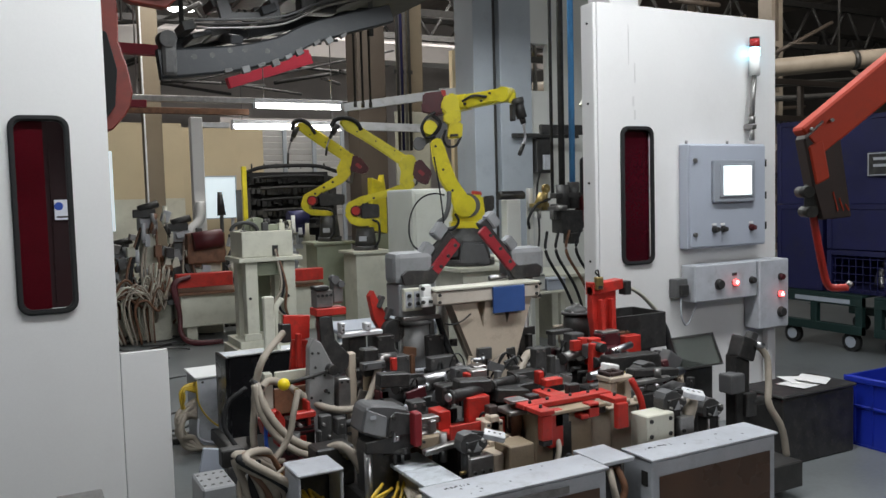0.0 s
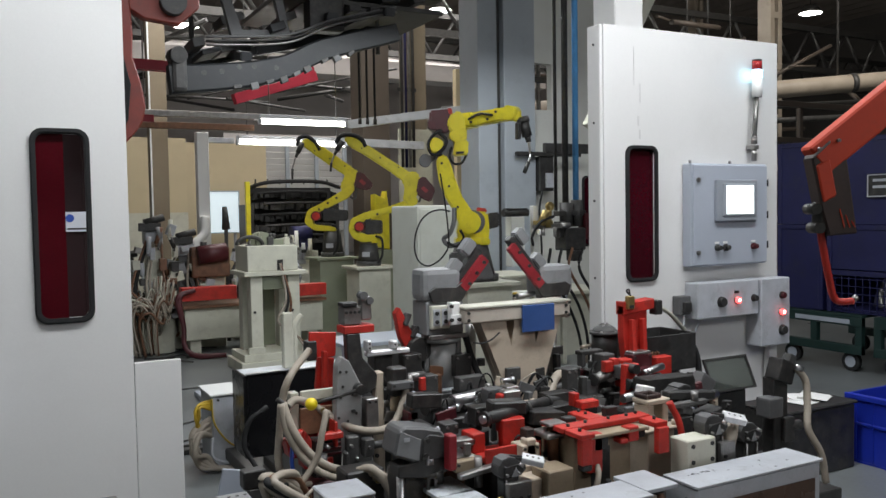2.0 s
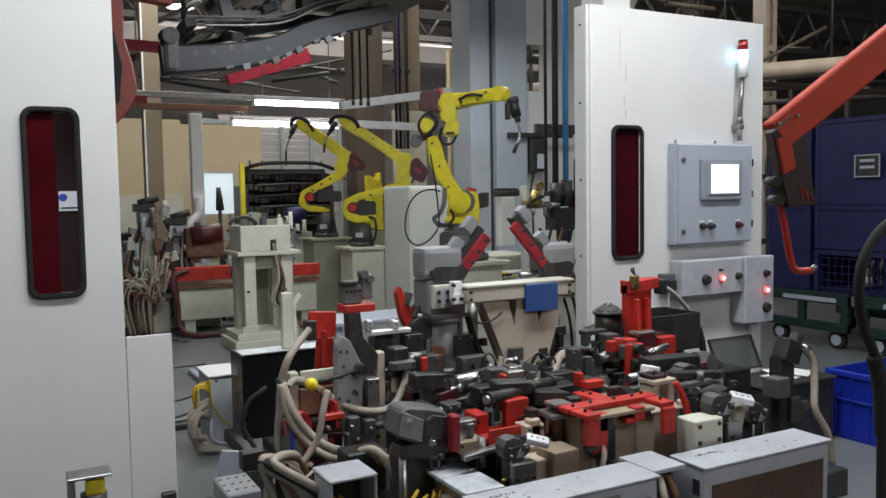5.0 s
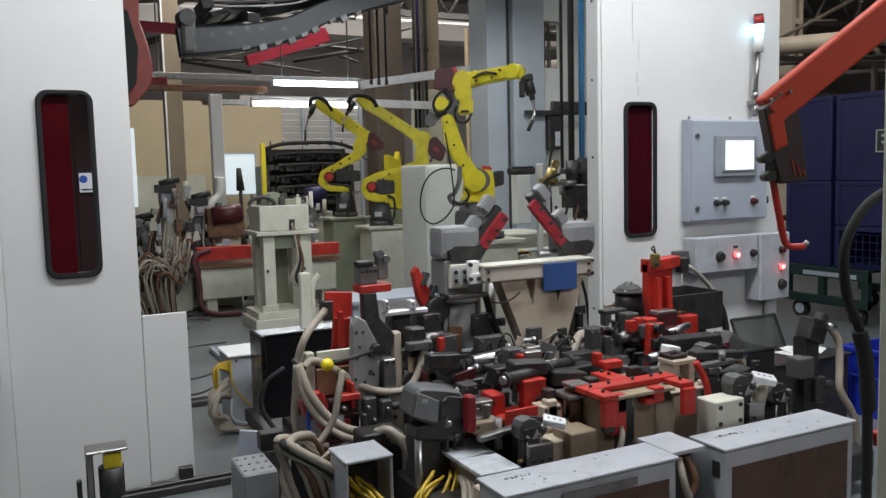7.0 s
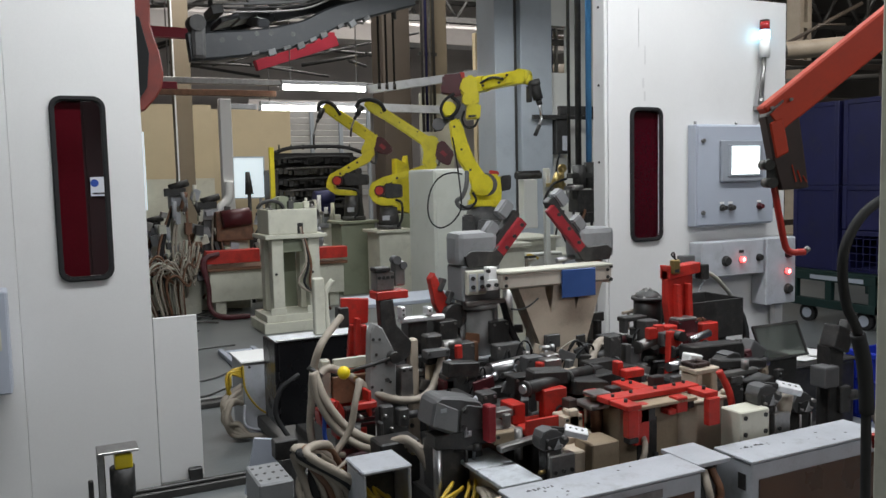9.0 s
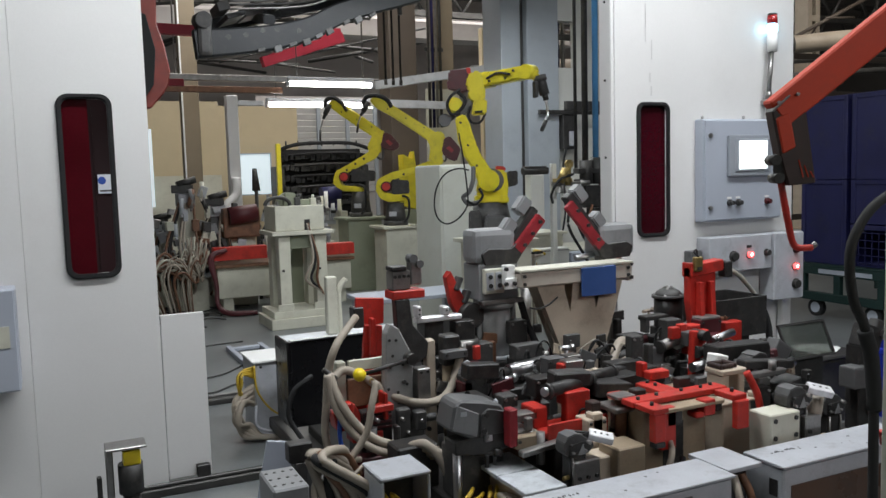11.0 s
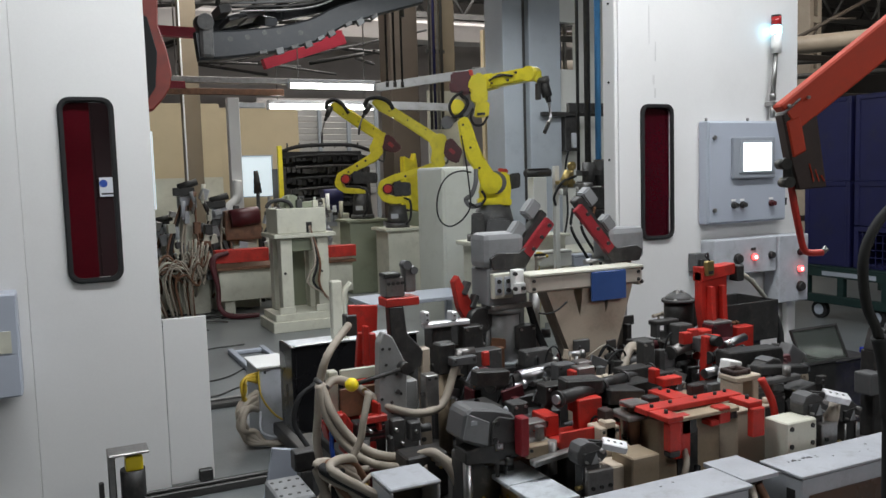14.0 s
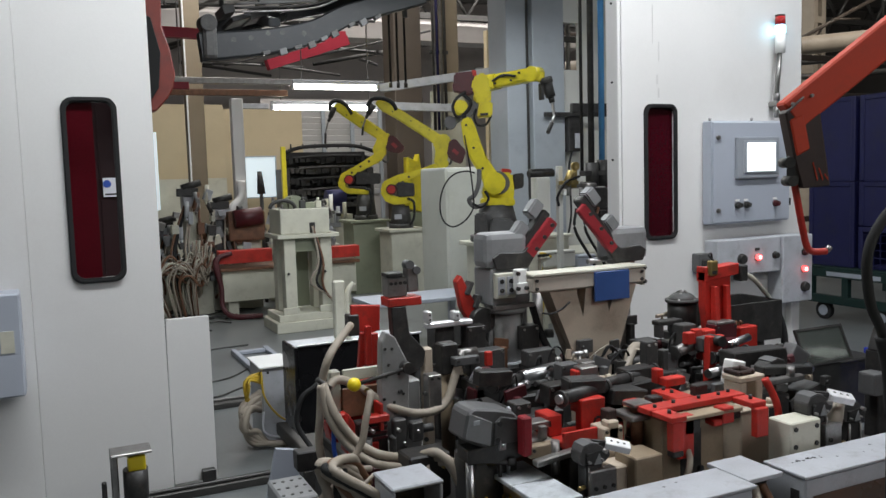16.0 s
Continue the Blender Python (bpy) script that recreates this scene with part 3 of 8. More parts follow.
# ---- near the aisle: jib arm, post and hanging cable ----
def jib_arm():
    o = thing("jib_arm", (2.2, 0.68, 0), "orange jib arm with scuffed dark elbow and red hook", "jib crane")
    a = Vector((1.40, 1.062, 1.425))
    d = Vector((0.80, -0.38, 0.69)).normalized()
    b = a + d * 1.0
    q = d.to_track_quat("X", "Z").to_matrix()
    bm = bmesh.new()
    add_box(bm, -0.52, -0.022, -0.033, 0.52, 0.022, 0.033, bevel=0.004)
    bmesh.ops.transform(bm, matrix=Matrix.Translation(a + d * 0.47) @ q.to_4x4(), verts=bm.verts[:])
    part("boom", bm, ORANGE, o)
    part("column", box(b.x - 0.05, b.y - 0.05, 0, b.x + 0.06, b.y + 0.06, 2.0), ORANGE, o)
    u = Vector((0.90, -0.43, 0))

    def pt(s, z):
        return Vector((1.348, 1.087, 0)) + u * s + Vector((0, 0, z))
    n = Vector((0.43, 0.90, 0)) * 0.02

    def slab(corners):
        bm = bmesh.new()
        f = [bm.verts.new(p - n) for p in corners]
        g = [bm.verts.new(p + n) for p in corners]
        bm.faces.new(f)
        bm.faces.new(g[::-1])
        k = len(f)
        for i in range(k):
            bm.faces.new((f[i], g[i], g[(i + 1) % k], f[(i + 1) % k]))
        bmesh.ops.recalc_face_normals(bm, faces=bm.faces[:])
        bmesh.ops.bevel(bm, geom=bm.edges[:], offset=0.003, segments=1, affect="EDGES")
        return bm
    part("elbow_cover", slab([pt(0.004, 1.402), pt(0.040, 1.433), pt(0.072, 1.426), pt(0.098, 1.25), pt(0.040, 1.246), pt(0.022, 1.311)]), RUST, o, "scuffed dark elbow cover")
    plate = part("orange_plate", slab([pt(0.012, 1.386), pt(0.040, 1.399), pt(0.054, 1.326), pt(0.027, 1.312)]), ORANGE, o, "scraped orange elbow plate")
    plate.location = plate.location + Vector((-0.43 * 0.004, -0.9 * 0.004, 0))
    band = part("tape_band", slab([pt(0.003, 1.404), pt(0.040, 1.436), pt(0.043, 1.431), pt(0.006, 1.398)]), STEEL, o, "pale tape band")
    band.location = band.location + Vector((-0.43 * 0.005, -0.9 * 0.005, 0))
    for k in range(3):
        q = part("rub_mark", slab([pt(0.058 + 0.012 * k, 1.30 - 0.012 * k), pt(0.063 + 0.012 * k, 1.302 - 0.012 * k), pt(0.072 + 0.011 * k, 1.262), pt(0.069 + 0.011 * k, 1.26)]), ORANGE, o)
        q.location = q.location + Vector((-0.43 * 0.002, -0.9 * 0.002, 0))
    for s, z in ((0.016, 1.418), (0.055, 1.434)):
        part("bolt", cyl(pt(s, z) - n * 1.2, pt(s, z) - n * 1.5, 0.0035, n=8), STEEL, o)
    part("clevis", joined(box(pt(0.02, 0).x, pt(0.02, 0).y - 0.02, 1.262, pt(0.05, 0).x, pt(0.02, 0).y + 0.01, 1.315), cyl(pt(0.015, 1.30) - n, pt(0.015, 1.30) + n, 0.011), cyl(pt(0.022, 1.262) - n, pt(0.022, 1.262) + n, 0.011)), BLACK, o, "black clevis with pins")
    part("hook_tube", tube([pt(0.030, 1.265), pt(0.040, 1.21), pt(0.052, 1.15), pt(0.060, 1.122), pt(0.072, 1.113), pt(0.100, 1.113)], 0.0072, 12), RED, o, "red hook tube")
    part("tip", cyl(pt(0.098, 1.113), pt(0.108, 1.122), 0.006), STEEL, o)


jib_arm()
post = thing("steel_post", (1.24, 0.60, 0), "beige painted steel post with a black cable", "post")
part("post", box(1.165, 0.54, 0, 1.30, 0.675, 3.2), CREAM, post)
part("base_plate", box(1.10, 0.50, 0, 1.36, 0.74, 0.015), CREAM, post)
cab = thing("air_hose", (1.3, 0.78, 0), "thick black air hose hanging beside the post", "hose")
part("hose", tube([(1.40, 0.80, 1.25), (1.31, 0.80, 1.215), (1.262, 0.80, 1.17), (1.245, 0.80, 1.12), (1.256, 0.80, 1.05), (1.285, 0.80, 1.0), (1.305, 0.80, 0.94), (1.315, 0.80, 0.85), (1.318, 0.8, 0.6), (1.32, 0.8, 0.012)], 0.009, 12), RUBBER, cab)
part("sleeve", tube([(1.288, 0.80, 0.99), (1.308, 0.80, 0.93), (1.318, 0.80, 0.84)], 0.0135, 12), RUBBER, cab)
part("red_band", cyl((1.334, 0.79, 0.80), (1.336, 0.79, 0.775), 0.010), RED, cab)


# ---- right: black box, crate, carts with bins ----
def black_box():
    o = thing("tool_box", (3.38, 2.75, 0), "black lidded storage box on the floor", "box")
    part("body", box(3.13, 2.60, 0, 3.64, 2.86, 0.32, bevel=0.012), BLACK, o)
    part("lid", box(3.12, 2.59, 0.322, 3.65, 2.87, 0.338, bevel=0.006), BLACK, o)
    p = thing("paper_sheets", (3.5, 2.75, 0.338), "loose white paper sheets on the black box", "paper")
    for i, (x, y, r) in enumerate(((3.40, 2.72, 12), (3.47, 2.76, -18), (3.52, 2.74, 30))):
        part("sheet", box(x - 0.1, y - 0.07, 0.339 + 0.003 * i, x + 0.1, y + 0.07, 0.341 + 0.003 * i, bevel=0, turn=(2 * i, 3, r)), PAPER, p)


black_box()


def crate(x0, y0, x1, y1, h):
    o = thing("plastic_crate", ((x0 + x1) / 2, (y0 + y1) / 2, 0), "bright blue ribbed plastic crate on the floor", "crate")
    t = 0.012
    for nm, b in (("side_wall", (x0, y0, 0.01, x1, y0 + t, h)), ("side_wall", (x0, y1 - t, 0.01, x1, y1, h)),
                  ("end_wall", (x0, y0 + t, 0.01, x0 + t, y1 - t, h)), ("end_wall", (x1 - t, y0 + t, 0.01, x1, y1 - t, h))):
        part(nm, box(*b, bevel=0.002), CRATE, o)
    part("floor_plate", box(x0, y0, 0, x1, y1, 0.01, bevel=0), CRATE, o)
    part("rim", joined(box(x0 - 0.012, y0 - 0.012, h - 0.03, x1 + 0.012, y0, h), box(x0 - 0.012, y0 - 0.012, h - 0.03, x0, y1 + 0.012, h), box(x1, y0, h - 0.03, x1 + 0.012, y1, h)), CRATE, o)
    part("rim", joined(box(x0 - 0.012, y0 - 0.010, h * 0.55, x1 + 0.012, y0, h * 0.6), box(x0 - 0.010, y0, h * 0.55, x0, y1, h * 0.6)), CRATE, o)
    for k in range(5):
        x = x0 + (x1 - x0) * (k + 0.5) / 5
        part("rib", box(x - 0.006, y0 - 0.010, 0.02, x + 0.006, y0, h - 0.03, bevel=0), CRATE, o)
    for k in range(4):
        y = y0 + (y1 - y0) * (k + 0.5) / 4
        part("rib", box(x0 - 0.010, y - 0.006, 0.02, x0, y + 0.006, h - 0.03, bevel=0), CRATE, o)


crate(3.72, 2.32, 4.22, 2.70, 0.35)


def cart(y0, y1):
    x0, x1 = 5.75, 6.75
    o = thing("bin_cart", (x0 + 0.5, (y0 + y1) / 2, 0), "green steel trolley with castor wheels carrying bins", "cart", "bin carts")
    for z in (0.14, 0.36):
        part("rail", box(x0, y0, z, x0 + 0.05, y1, z + 0.07), GREEN, o)
        part("rail", box(x1 - 0.05, y0, z, x1, y1, z + 0.07), GREEN, o)
    for y in (y0, (y0 + y1) / 2, y1 - 0.06):
        part("upright", box(x0 + 0.003, y, 0.14, x0 + 0.053, y + 0.06, 0.43), GREEN, o)
    part("deck", box(x0, y0, 0.43, x1, y1, 0.45), GREEN, o)
    part("label_strip", box(x0 - 0.003, y0 + 0.1, 0.375, x0, y1 - 0.2, 0.41, bevel=0), CABGREY, o, "worn pale label strip")
    for x in (x0 + 0.06, x1 - 0.06):
        for y in (y0 + 0.12, y1 - 0.14):
            w = part("wheel", cyl((x - 0.022, y, 0.075), (x + 0.022, y, 0.075), 0.075, n=20), RUBBER, o)
            part("rim", cyl((x - 0.026, y, 0.075), (x + 0.026, y, 0.075), 0.045, n=16), CABGREY, w)


cart(4.05, 4.85)
cart(2.7, 3.95)


def wire_bin(y0, y1, z0, z1, solid_sheet):
    x0, x1 = 5.78, 6.72
    o = thing("steel_bin", (6.2, (y0 + y1) / 2, z0), "navy blue sheet-steel stacking bin" if solid_sheet else "navy blue wire-mesh stacking bin half filled with parts", "bin", "stacked bins")
    for y in (y0, y1 - 0.04):
        for x in (x0, x1 - 0.04):
            part("post", box(x, y, z0, x + 0.04, y + 0.04, z1), BLUEBIN, o)
    part("rim", joined(box(x0, y0 + 0.04, z1 - 0.04, x0 + 0.035, y1 - 0.04, z1), box(x0 + 0.04, y0, z1 - 0.04, x1 - 0.04, y0 + 0.035, z1)), BLUEBIN, o)
    if solid_sheet:
        for nm, b in (("side_sheet", (x0 + 0.01, y0 + 0.04, z0, x0 + 0.02, y1 - 0.04, z1 - 0.04)), ("side_sheet", (x1 - 0.02, y0 + 0.04, z0, x1 - 0.01, y1 - 0.04, z1)),
                      ("end_sheet", (x0 + 0.04, y0 + 0.01, z0, x1 - 0.04, y0 + 0.02, z1 - 0.04)), ("end_sheet", (x0 + 0.04, y1 - 0.02, z0, x1 - 0.04, y1 - 0.01, z1))):
            part(nm, box(*b, bevel=0), BLUEBIN, o)
    else:
        bm = bmesh.new()
        for k in range(int((y1 - y0) / 0.06)):
            add_box(bm, x0 + 0.015, y0 + 0.05 + k * 0.06, z0, x0 + 0.021, y0 + 0.056 + k * 0.06, z1 - 0.04)
        for k in range(int((z1 - z0) / 0.06)):
            add_box(bm, x0 + 0.015, y0 + 0.04, z0 + 0.03 + k * 0.06, x0 + 0.021, y1 - 0.04, z0 + 0.036 + k * 0.06)
        part("mesh", bm, BLUEBIN, o)
        part("floor_sheet", box(x0 + 0.03, y0 + 0.03, z0 + 0.001, x1 - 0.03, y1 - 0.03, z0 + 0.02, bevel=0), BLUEBIN, o)
        part("back_sheet", box(x1 - 0.03, y0, z0, x1 - 0.02, y1, z1 - 0.05, bevel=0), BLUEBIN, o)
        rnd = random.Random(int(y0 * 100 + z0 * 10))
        for k in range(10):
            y = rnd.uniform(y0 + 0.12, y1 - 0.2)
            x = rnd.uniform(x0 + 0.1, x1 - 0.3)
            bm = tube([(x, y, z0 + 0.04), (x + 0.05, y + 0.05, z0 + rnd.uniform(0.12, 0.24)), (x + 0.1, y + 0.12, z0 + 0.04)], 0.022, 8, 5)
            part("pressed_part", bm, STEEL, o)


wire_bin(4.42, 4.86, 0.455, 1.15, True)
wire_bin(4.42, 4.86, 1.155, 1.83, True)
wire_bin(3.3, 4.38, 1.155, 1.83, True)
wire_bin(3.3, 4.38, 0.80, 1.15, True)
wire_bin(3.3, 4.38, 0.455, 0.79, False)
wire_bin(2.72, 3.27, 0.455, 1.15, False)
sg = thing("bin_sign", (5.77, 3.95, 1.45), "dark sign plate with a pale border and unreadable lines", "sign")
part("plate", box(5.762, 3.80, 1.36, 5.776, 4.02, 1.54, bevel=0.002), BLACK, sg)
part("border", joined(box(5.7585, 3.805, 1.365, 5.7615, 4.015, 1.373, bevel=0), box(5.7585, 3.805, 1.527, 5.7615, 4.015, 1.535, bevel=0), box(5.7585, 3.805, 1.373, 5.7615, 3.813, 1.527, bevel=0), box(5.7585, 4.007, 1.373, 5.7615, 4.015, 1.527, bevel=0)), BOXGREY, sg)
for k in range(2):
    part("text_bar", box(5.7595, 3.85, 1.43 + 0.05 * k, 5.7615, 3.97, 1.45 + 0.05 * k, bevel=0), BOXGREY, sg)

# pipes and racks beyond, on the right
pipe = thing("duct_pipe", (10.7, 9, 3.1), "thick brown insulated pipe under the roof", "pipe", "overhead pipes")
part("pipe", cyl((7.5, 11.8, 2.95), (15.0, 8.0, 3.55), 0.15, n=20), PIPETAN, pipe)
for k in range(4):
    a = Vector((8.2 + 1.5 * k, 11.8 - 0.507 * (0.7 + 1.5 * k), 2.95 + 0.08 * (0.7 + 1.5 * k)))
    part("band", cyl(a, a + Vector((0.08, -0.04, 0.006)), 0.165, n=20), DKFLOOR, pipe)
for x, y, z in ((9.5, 10.8, 3.1), (12.5, 9.25, 3.35)):
    part("hanger", cyl((x, y, z), (x, y, 7.2), 0.02, n=8), DKFLOOR, pipe)
for k in range(3):
    pp = thing("duct_pipe", (10.7, 9, 2.4), "thin dark pipe along the hall", "pipe", "overhead pipes")
    part("pipe", cyl((7.0, 12.2 + k * 0.5, 2.6 + 0.28 * k), (15.0, 8.2 + k * 0.5, 2.9 + 0.28 * k), 0.05, n=10), DKFLOOR, pp)
    part("hanger", cyl((11, 10.2 + k * 0.5, 2.75 + 0.28 * k), (11, 10.2 + k * 0.5, 7.2), 0.012, n=6), DKFLOOR, pp)
oh2 = bmesh.new()
rnd = random.Random(71)
for k in range(40):
    x, y, z = rnd.uniform(8.0, 15.0), rnd.uniform(9.5, 14), rnd.uniform(2.7, 4.6)
    add_cyl(oh2, (x, y, z), (x + rnd.uniform(-0.3, 1.6), y + rnd.uniform(-0.8, 0.3), z + rnd.choice((0.02, 0.05, 0.7, -0.5))), rnd.uniform(0.015, 0.05), n=6)
solid("overhead_pipes", oh2, COLBROWN, "tangle of small overhead pipes and conduits", "pipes", "stuff")
rk = thing("storage_rack", (9.5, 7.6, 0), "tall dark storage rack with hanging parts", "rack")
for i in range(6):
    x = 7.2 + i * 0.9
    part("upright", box(x, 7.5 - 0.15 * i, 0, x + 0.06, 7.56 - 0.15 * i, 2.6), COLBROWN, rk)
for z in (0.6, 1.4, 2.1, 2.55):
    part("beam", box(7.2, 7.1, z, 11.8, 7.16, z + 0.07), COLBROWN, rk)
bm = bmesh.new()
rnd = random.Random(5)
for i in range(46):
    x = 7.25 + i * 0.098
    add_box(bm, x, 7.05, 2.1 - rnd.uniform(0.05, 0.3), x + 0.05, 7.09, 2.1)
tagged(part("hanging_parts", bm, DKGREY, rk, "row of dark hanging parts"), kind="stuff")
for (x, y) in ((13.5, 11.5), (17, 17)):
    cl = thing("roof_column", (x, y, 0), "grey hall column", "column", "hall columns")
    part("shaft", joined(box(x - 0.16, y - 0.16, 0, x - 0.05, y + 0.16, 7.2), box(x + 0.05, y - 0.16, 0, x + 0.16, y + 0.16, 7.2), box(x - 0.05, y - 0.02, 0, x + 0.05, y + 0.02, 7.2)), PIPETAN, cl)
    for k in range(6):
        part("tie_plate", box(x - 0.15, y - 0.17, 1.0 + k, x + 0.15, y - 0.161, 1.12 + k), PIPETAN, cl)
    part("base_plate", box(x - 0.26, y - 0.26, 0, x + 0.26, y + 0.26, 0.03), COLTAN, cl)


def high_bay(x, y, z, r=0.28):
    o = thing("high_bay_lamp", (x, y, z), "round bright high-bay lamp hung from the roof", "lamp", "high-bay lamps")
    part("shade", cyl((x, y, z), (x, y, z + 0.2), r, r * 0.5, 24), DKFLOOR, o)
    part("lens", cyl((x, y, z - 0.012), (x, y, z - 0.002), r * 0.93, n=24), TUBE, o)
    part("rod", cyl((x, y, z + 0.2), (x, y, 7.29), 0.015, n=8), DKFLOOR, o)


for p in ((17.9, 14.0, 6.1), (13.5, 19.0, 5.6), (3.4, 17.5, 5.2), (7.0, 20.0, 5.6), (6.4, 15.5, 4.9), (9.3, 17.5, 6.1)):
    high_bay(*p)


# ---- robots inside the cell ----
class Plane:
    """An upright plane through (x, y), turned about z: u runs along it, w away from the aisle."""

    def __init__(self, x, y, turn):
        self.o = Vector((x, y, 0))
        self.r = Vector((math.cos(radians(turn)), -math.sin(radians(turn)), 0))
        self.f = Vector((math.sin(radians(turn)), math.cos(radians(turn)), 0))

    def at(self, u, z, w=0.0):
        return self.o + self.r * u + self.f * w + Vector((0, 0, z))

    def slab(self, poly, w0, w1, bevel=0.006, segments=2):
        bm = bmesh.new()
        a = [bm.verts.new(self.at(u, z, w0)) for u, z in poly]
        b = [bm.verts.new(self.at(u, z, w1)) for u, z in poly]
        bm.faces.new(a)
        bm.faces.new(b[::-1])
        n = len(poly)
        for i in range(n):
            bm.faces.new((a[i], b[i], b[(i + 1) % n], a[(i + 1) % n]))
        bmesh.ops.recalc_face_normals(bm, faces=bm.faces[:])
        if bevel:
            bmesh.ops.bevel(bm, geom=bm.edges[:], offset=bevel, segments=segments, affect="EDGES")
        return bm

    def disc(self, c, r, w0, w1, r1=None, n=20):
        return cyl(self.at(*c, w0), self.at(*c, w1), r, r1, n)

    def pipe(self, pts, r, ribs=0.0):
        return tube([self.at(*p) for p in pts], r, 10, 8, ribs)


def bar(a, b, w, h, w2=None, h2=None, bevel=0.01):
    """A tapered beam from a to b."""
    a, b = Vector(a), Vector(b)
    d = b - a
    q = d.to_track_quat("Z", "Y").to_matrix()
    w2, h2 = w2 or w, h2 or h
    bm = bmesh.new()
    v = []
    for p, ww, hh in ((a, w, h), (b, w2, h2)):
        for sx, sy in ((-1, -1), (1, -1), (1, 1), (-1, 1)):
            v.append(bm.verts.new(p + q @ Vector((sx * ww / 2, sy * hh / 2, 0))))
    bm.faces.new(v[:4][::-1])
    bm.faces.new(v[4:])
    for i in range(4):
        bm.faces.new((v[i], v[(i + 1) % 4], v[4 + (i + 1) % 4], v[4 + i]))
    if bevel:
        bmesh.ops.bevel(bm, geom=bm.edges[:], offset=bevel, segments=2, affect="EDGES")
    return bm


def near_robot():
    o = thing("welding_robot", (2.83, 4.95, 0.825), "yellow six-axis welding robot, forearm reaching out over the jig", "robot", "welding robots")
    p = Plane(2.83, 4.95, 25.3)
    c = -0.021
    part("foot", joined(cyl(p.at(c, 0.826), p.at(c, 0.87), 0.19, n=28), cyl(p.at(c, 0.87), p.at(c, 1.08), 0.165, 0.115, 28), p.slab([(-0.180, 1.026), (-0.101, 1.032), (-0.089, 0.890), (-0.184, 0.885)], -0.16, -0.06, 0.01)), DKGREY, o, "dark grey robot foot")
    part("foot_cover", p.slab([(-0.065, 0.998), (0.079, 0.982), (0.127, 0.835), (-0.092, 0.842)], -0.19, -0.12, 0.012), MIDGREY, o)
    part("turret", joined(p.slab([(-0.088, 1.318), (0.091, 1.301), (0.105, 1.185), (0.095, 1.093), (-0.094, 1.091), (-0.124, 1.152)], -0.07, 0.12, 0.014), p.slab([(-0.133, 1.128), (0.103, 1.121), (0.102, 1.073), (-0.134, 1.080)], -0.11, 0.13, 0.008)), YELLOW, o)
    part("turret_cap", p.slab([(0.020, 1.335), (0.088, 1.325), (0.091, 1.297), (0.023, 1.299)], -0.03, 0.05, 0.006), RED, o, "red cap on the turret")
    part("turret_motor", p.slab([(0.103, 1.292), (0.175, 1.298), (0.173, 1.195), (0.101, 1.181)], -0.03, 0.09, 0.008), BLACK, o, "black base motor")
    hub = part("shoulder_hub", p.disc((-0.037, 1.234), 0.075, -0.13, -0.02, n=28), YELLOW, o)
    part("hub_ring", p.disc((-0.010, 1.233), 0.082, -0.075, -0.05, n=28), MIDGREY, hub)
    part("hub_cap", p.disc((-0.038, 1.234), 0.05, -0.142, -0.131, n=24), YELLOW, hub)
    arm = part("lower_arm", p.slab([(-0.259, 1.672), (-0.195, 1.701), (-0.161, 1.638), (-0.132, 1.535), (-0.088, 1.416), (-0.004, 1.288), (0.030, 1.216), (-0.003, 1.149), (-0.055, 1.135), (-0.098, 1.164), (-0.113, 1.232), (-0.142, 1.312), (-0.195, 1.392), (-0.240, 1.511)], -0.105, -0.005, 0.012, 3), YELLOW, o)
    for u, z in [(-0.222, 1.637), (-0.175, 1.480), (-0.116, 1.338)]:
        part("bolt_hole", p.disc((u, z), 0.009, -0.108, -0.104, n=8), BLACK, arm)
    part("elbow_link", p.slab([(-0.262, 1.676), (-0.237, 1.710), (-0.179, 1.791), (-0.139, 1.813), (-0.140, 1.758), (-0.194, 1.689)], -0.06, 0.06, 0.008), MIDGREY, o, "grey elbow link")
    part("elbow_hub", joined(p.disc((-0.259, 1.758), 0.058, -0.06, 0.05, n=24), p.disc((-0.259, 1.758), 0.04, -0.08, -0.06, n=20)), YELLOW, o)
    part("counter_motor", joined(p.disc((-0.330, 1.662), 0.044, -0.05, 0.06, n=20), p.slab([(-0.329, 1.693), (-0.261, 1.707), (-0.254, 1.675), (-0.323, 1.630)], -0.02, 0.04, 0.006)), MIDGREY, o, "grey round motor at the elbow")
    part("gear_block", joined(p.slab([(-0.137, 1.884), (-0.042, 1.881), (-0.044, 1.795), (-0.076, 1.780), (-0.140, 1.782), (-0.170, 1.830)], -0.07, 0.05, 0.01), p.slab([(-0.128, 1.789), (-0.032, 1.794), (-0.039, 1.693), (-0.142, 1.688)], -0.085, 0.055, 0.01)), YELLOW, o)
    part("block_slot", p.slab([(-0.122, 1.716), (-0.067, 1.718), (-0.067, 1.703), (-0.122, 1.700)], -0.088, -0.084, 0), BLACK, o)
    part("elbow_casting", p.slab([(-0.167, 1.955), (-0.130, 1.993), (-0.075, 1.991), (-0.029, 1.943), (-0.038, 1.865), (-0.146, 1.849), (-0.181, 1.885)], -0.07, 0.07, 0.014), YELLOW, o)
    part("elbow_motor", joined(p.slab([(-0.296, 2.002), (-0.149, 2.013), (-0.153, 1.861), (-0.217, 1.843), (-0.299, 1.889)], -0.05, 0.08, 0.012), p.slab([(-0.310, 1.928), (-0.255, 1.926), (-0.256, 1.864), (-0.304, 1.873)], -0.07, 0.02, 0.006)), DKRED, o, "maroon motor covers")
    part("motor_tip", p.slab([(-0.173, 2.018), (-0.142, 2.013), (-0.139, 1.970), (-0.166, 1.978)], -0.06, 0.03, 0.004), RED, o)
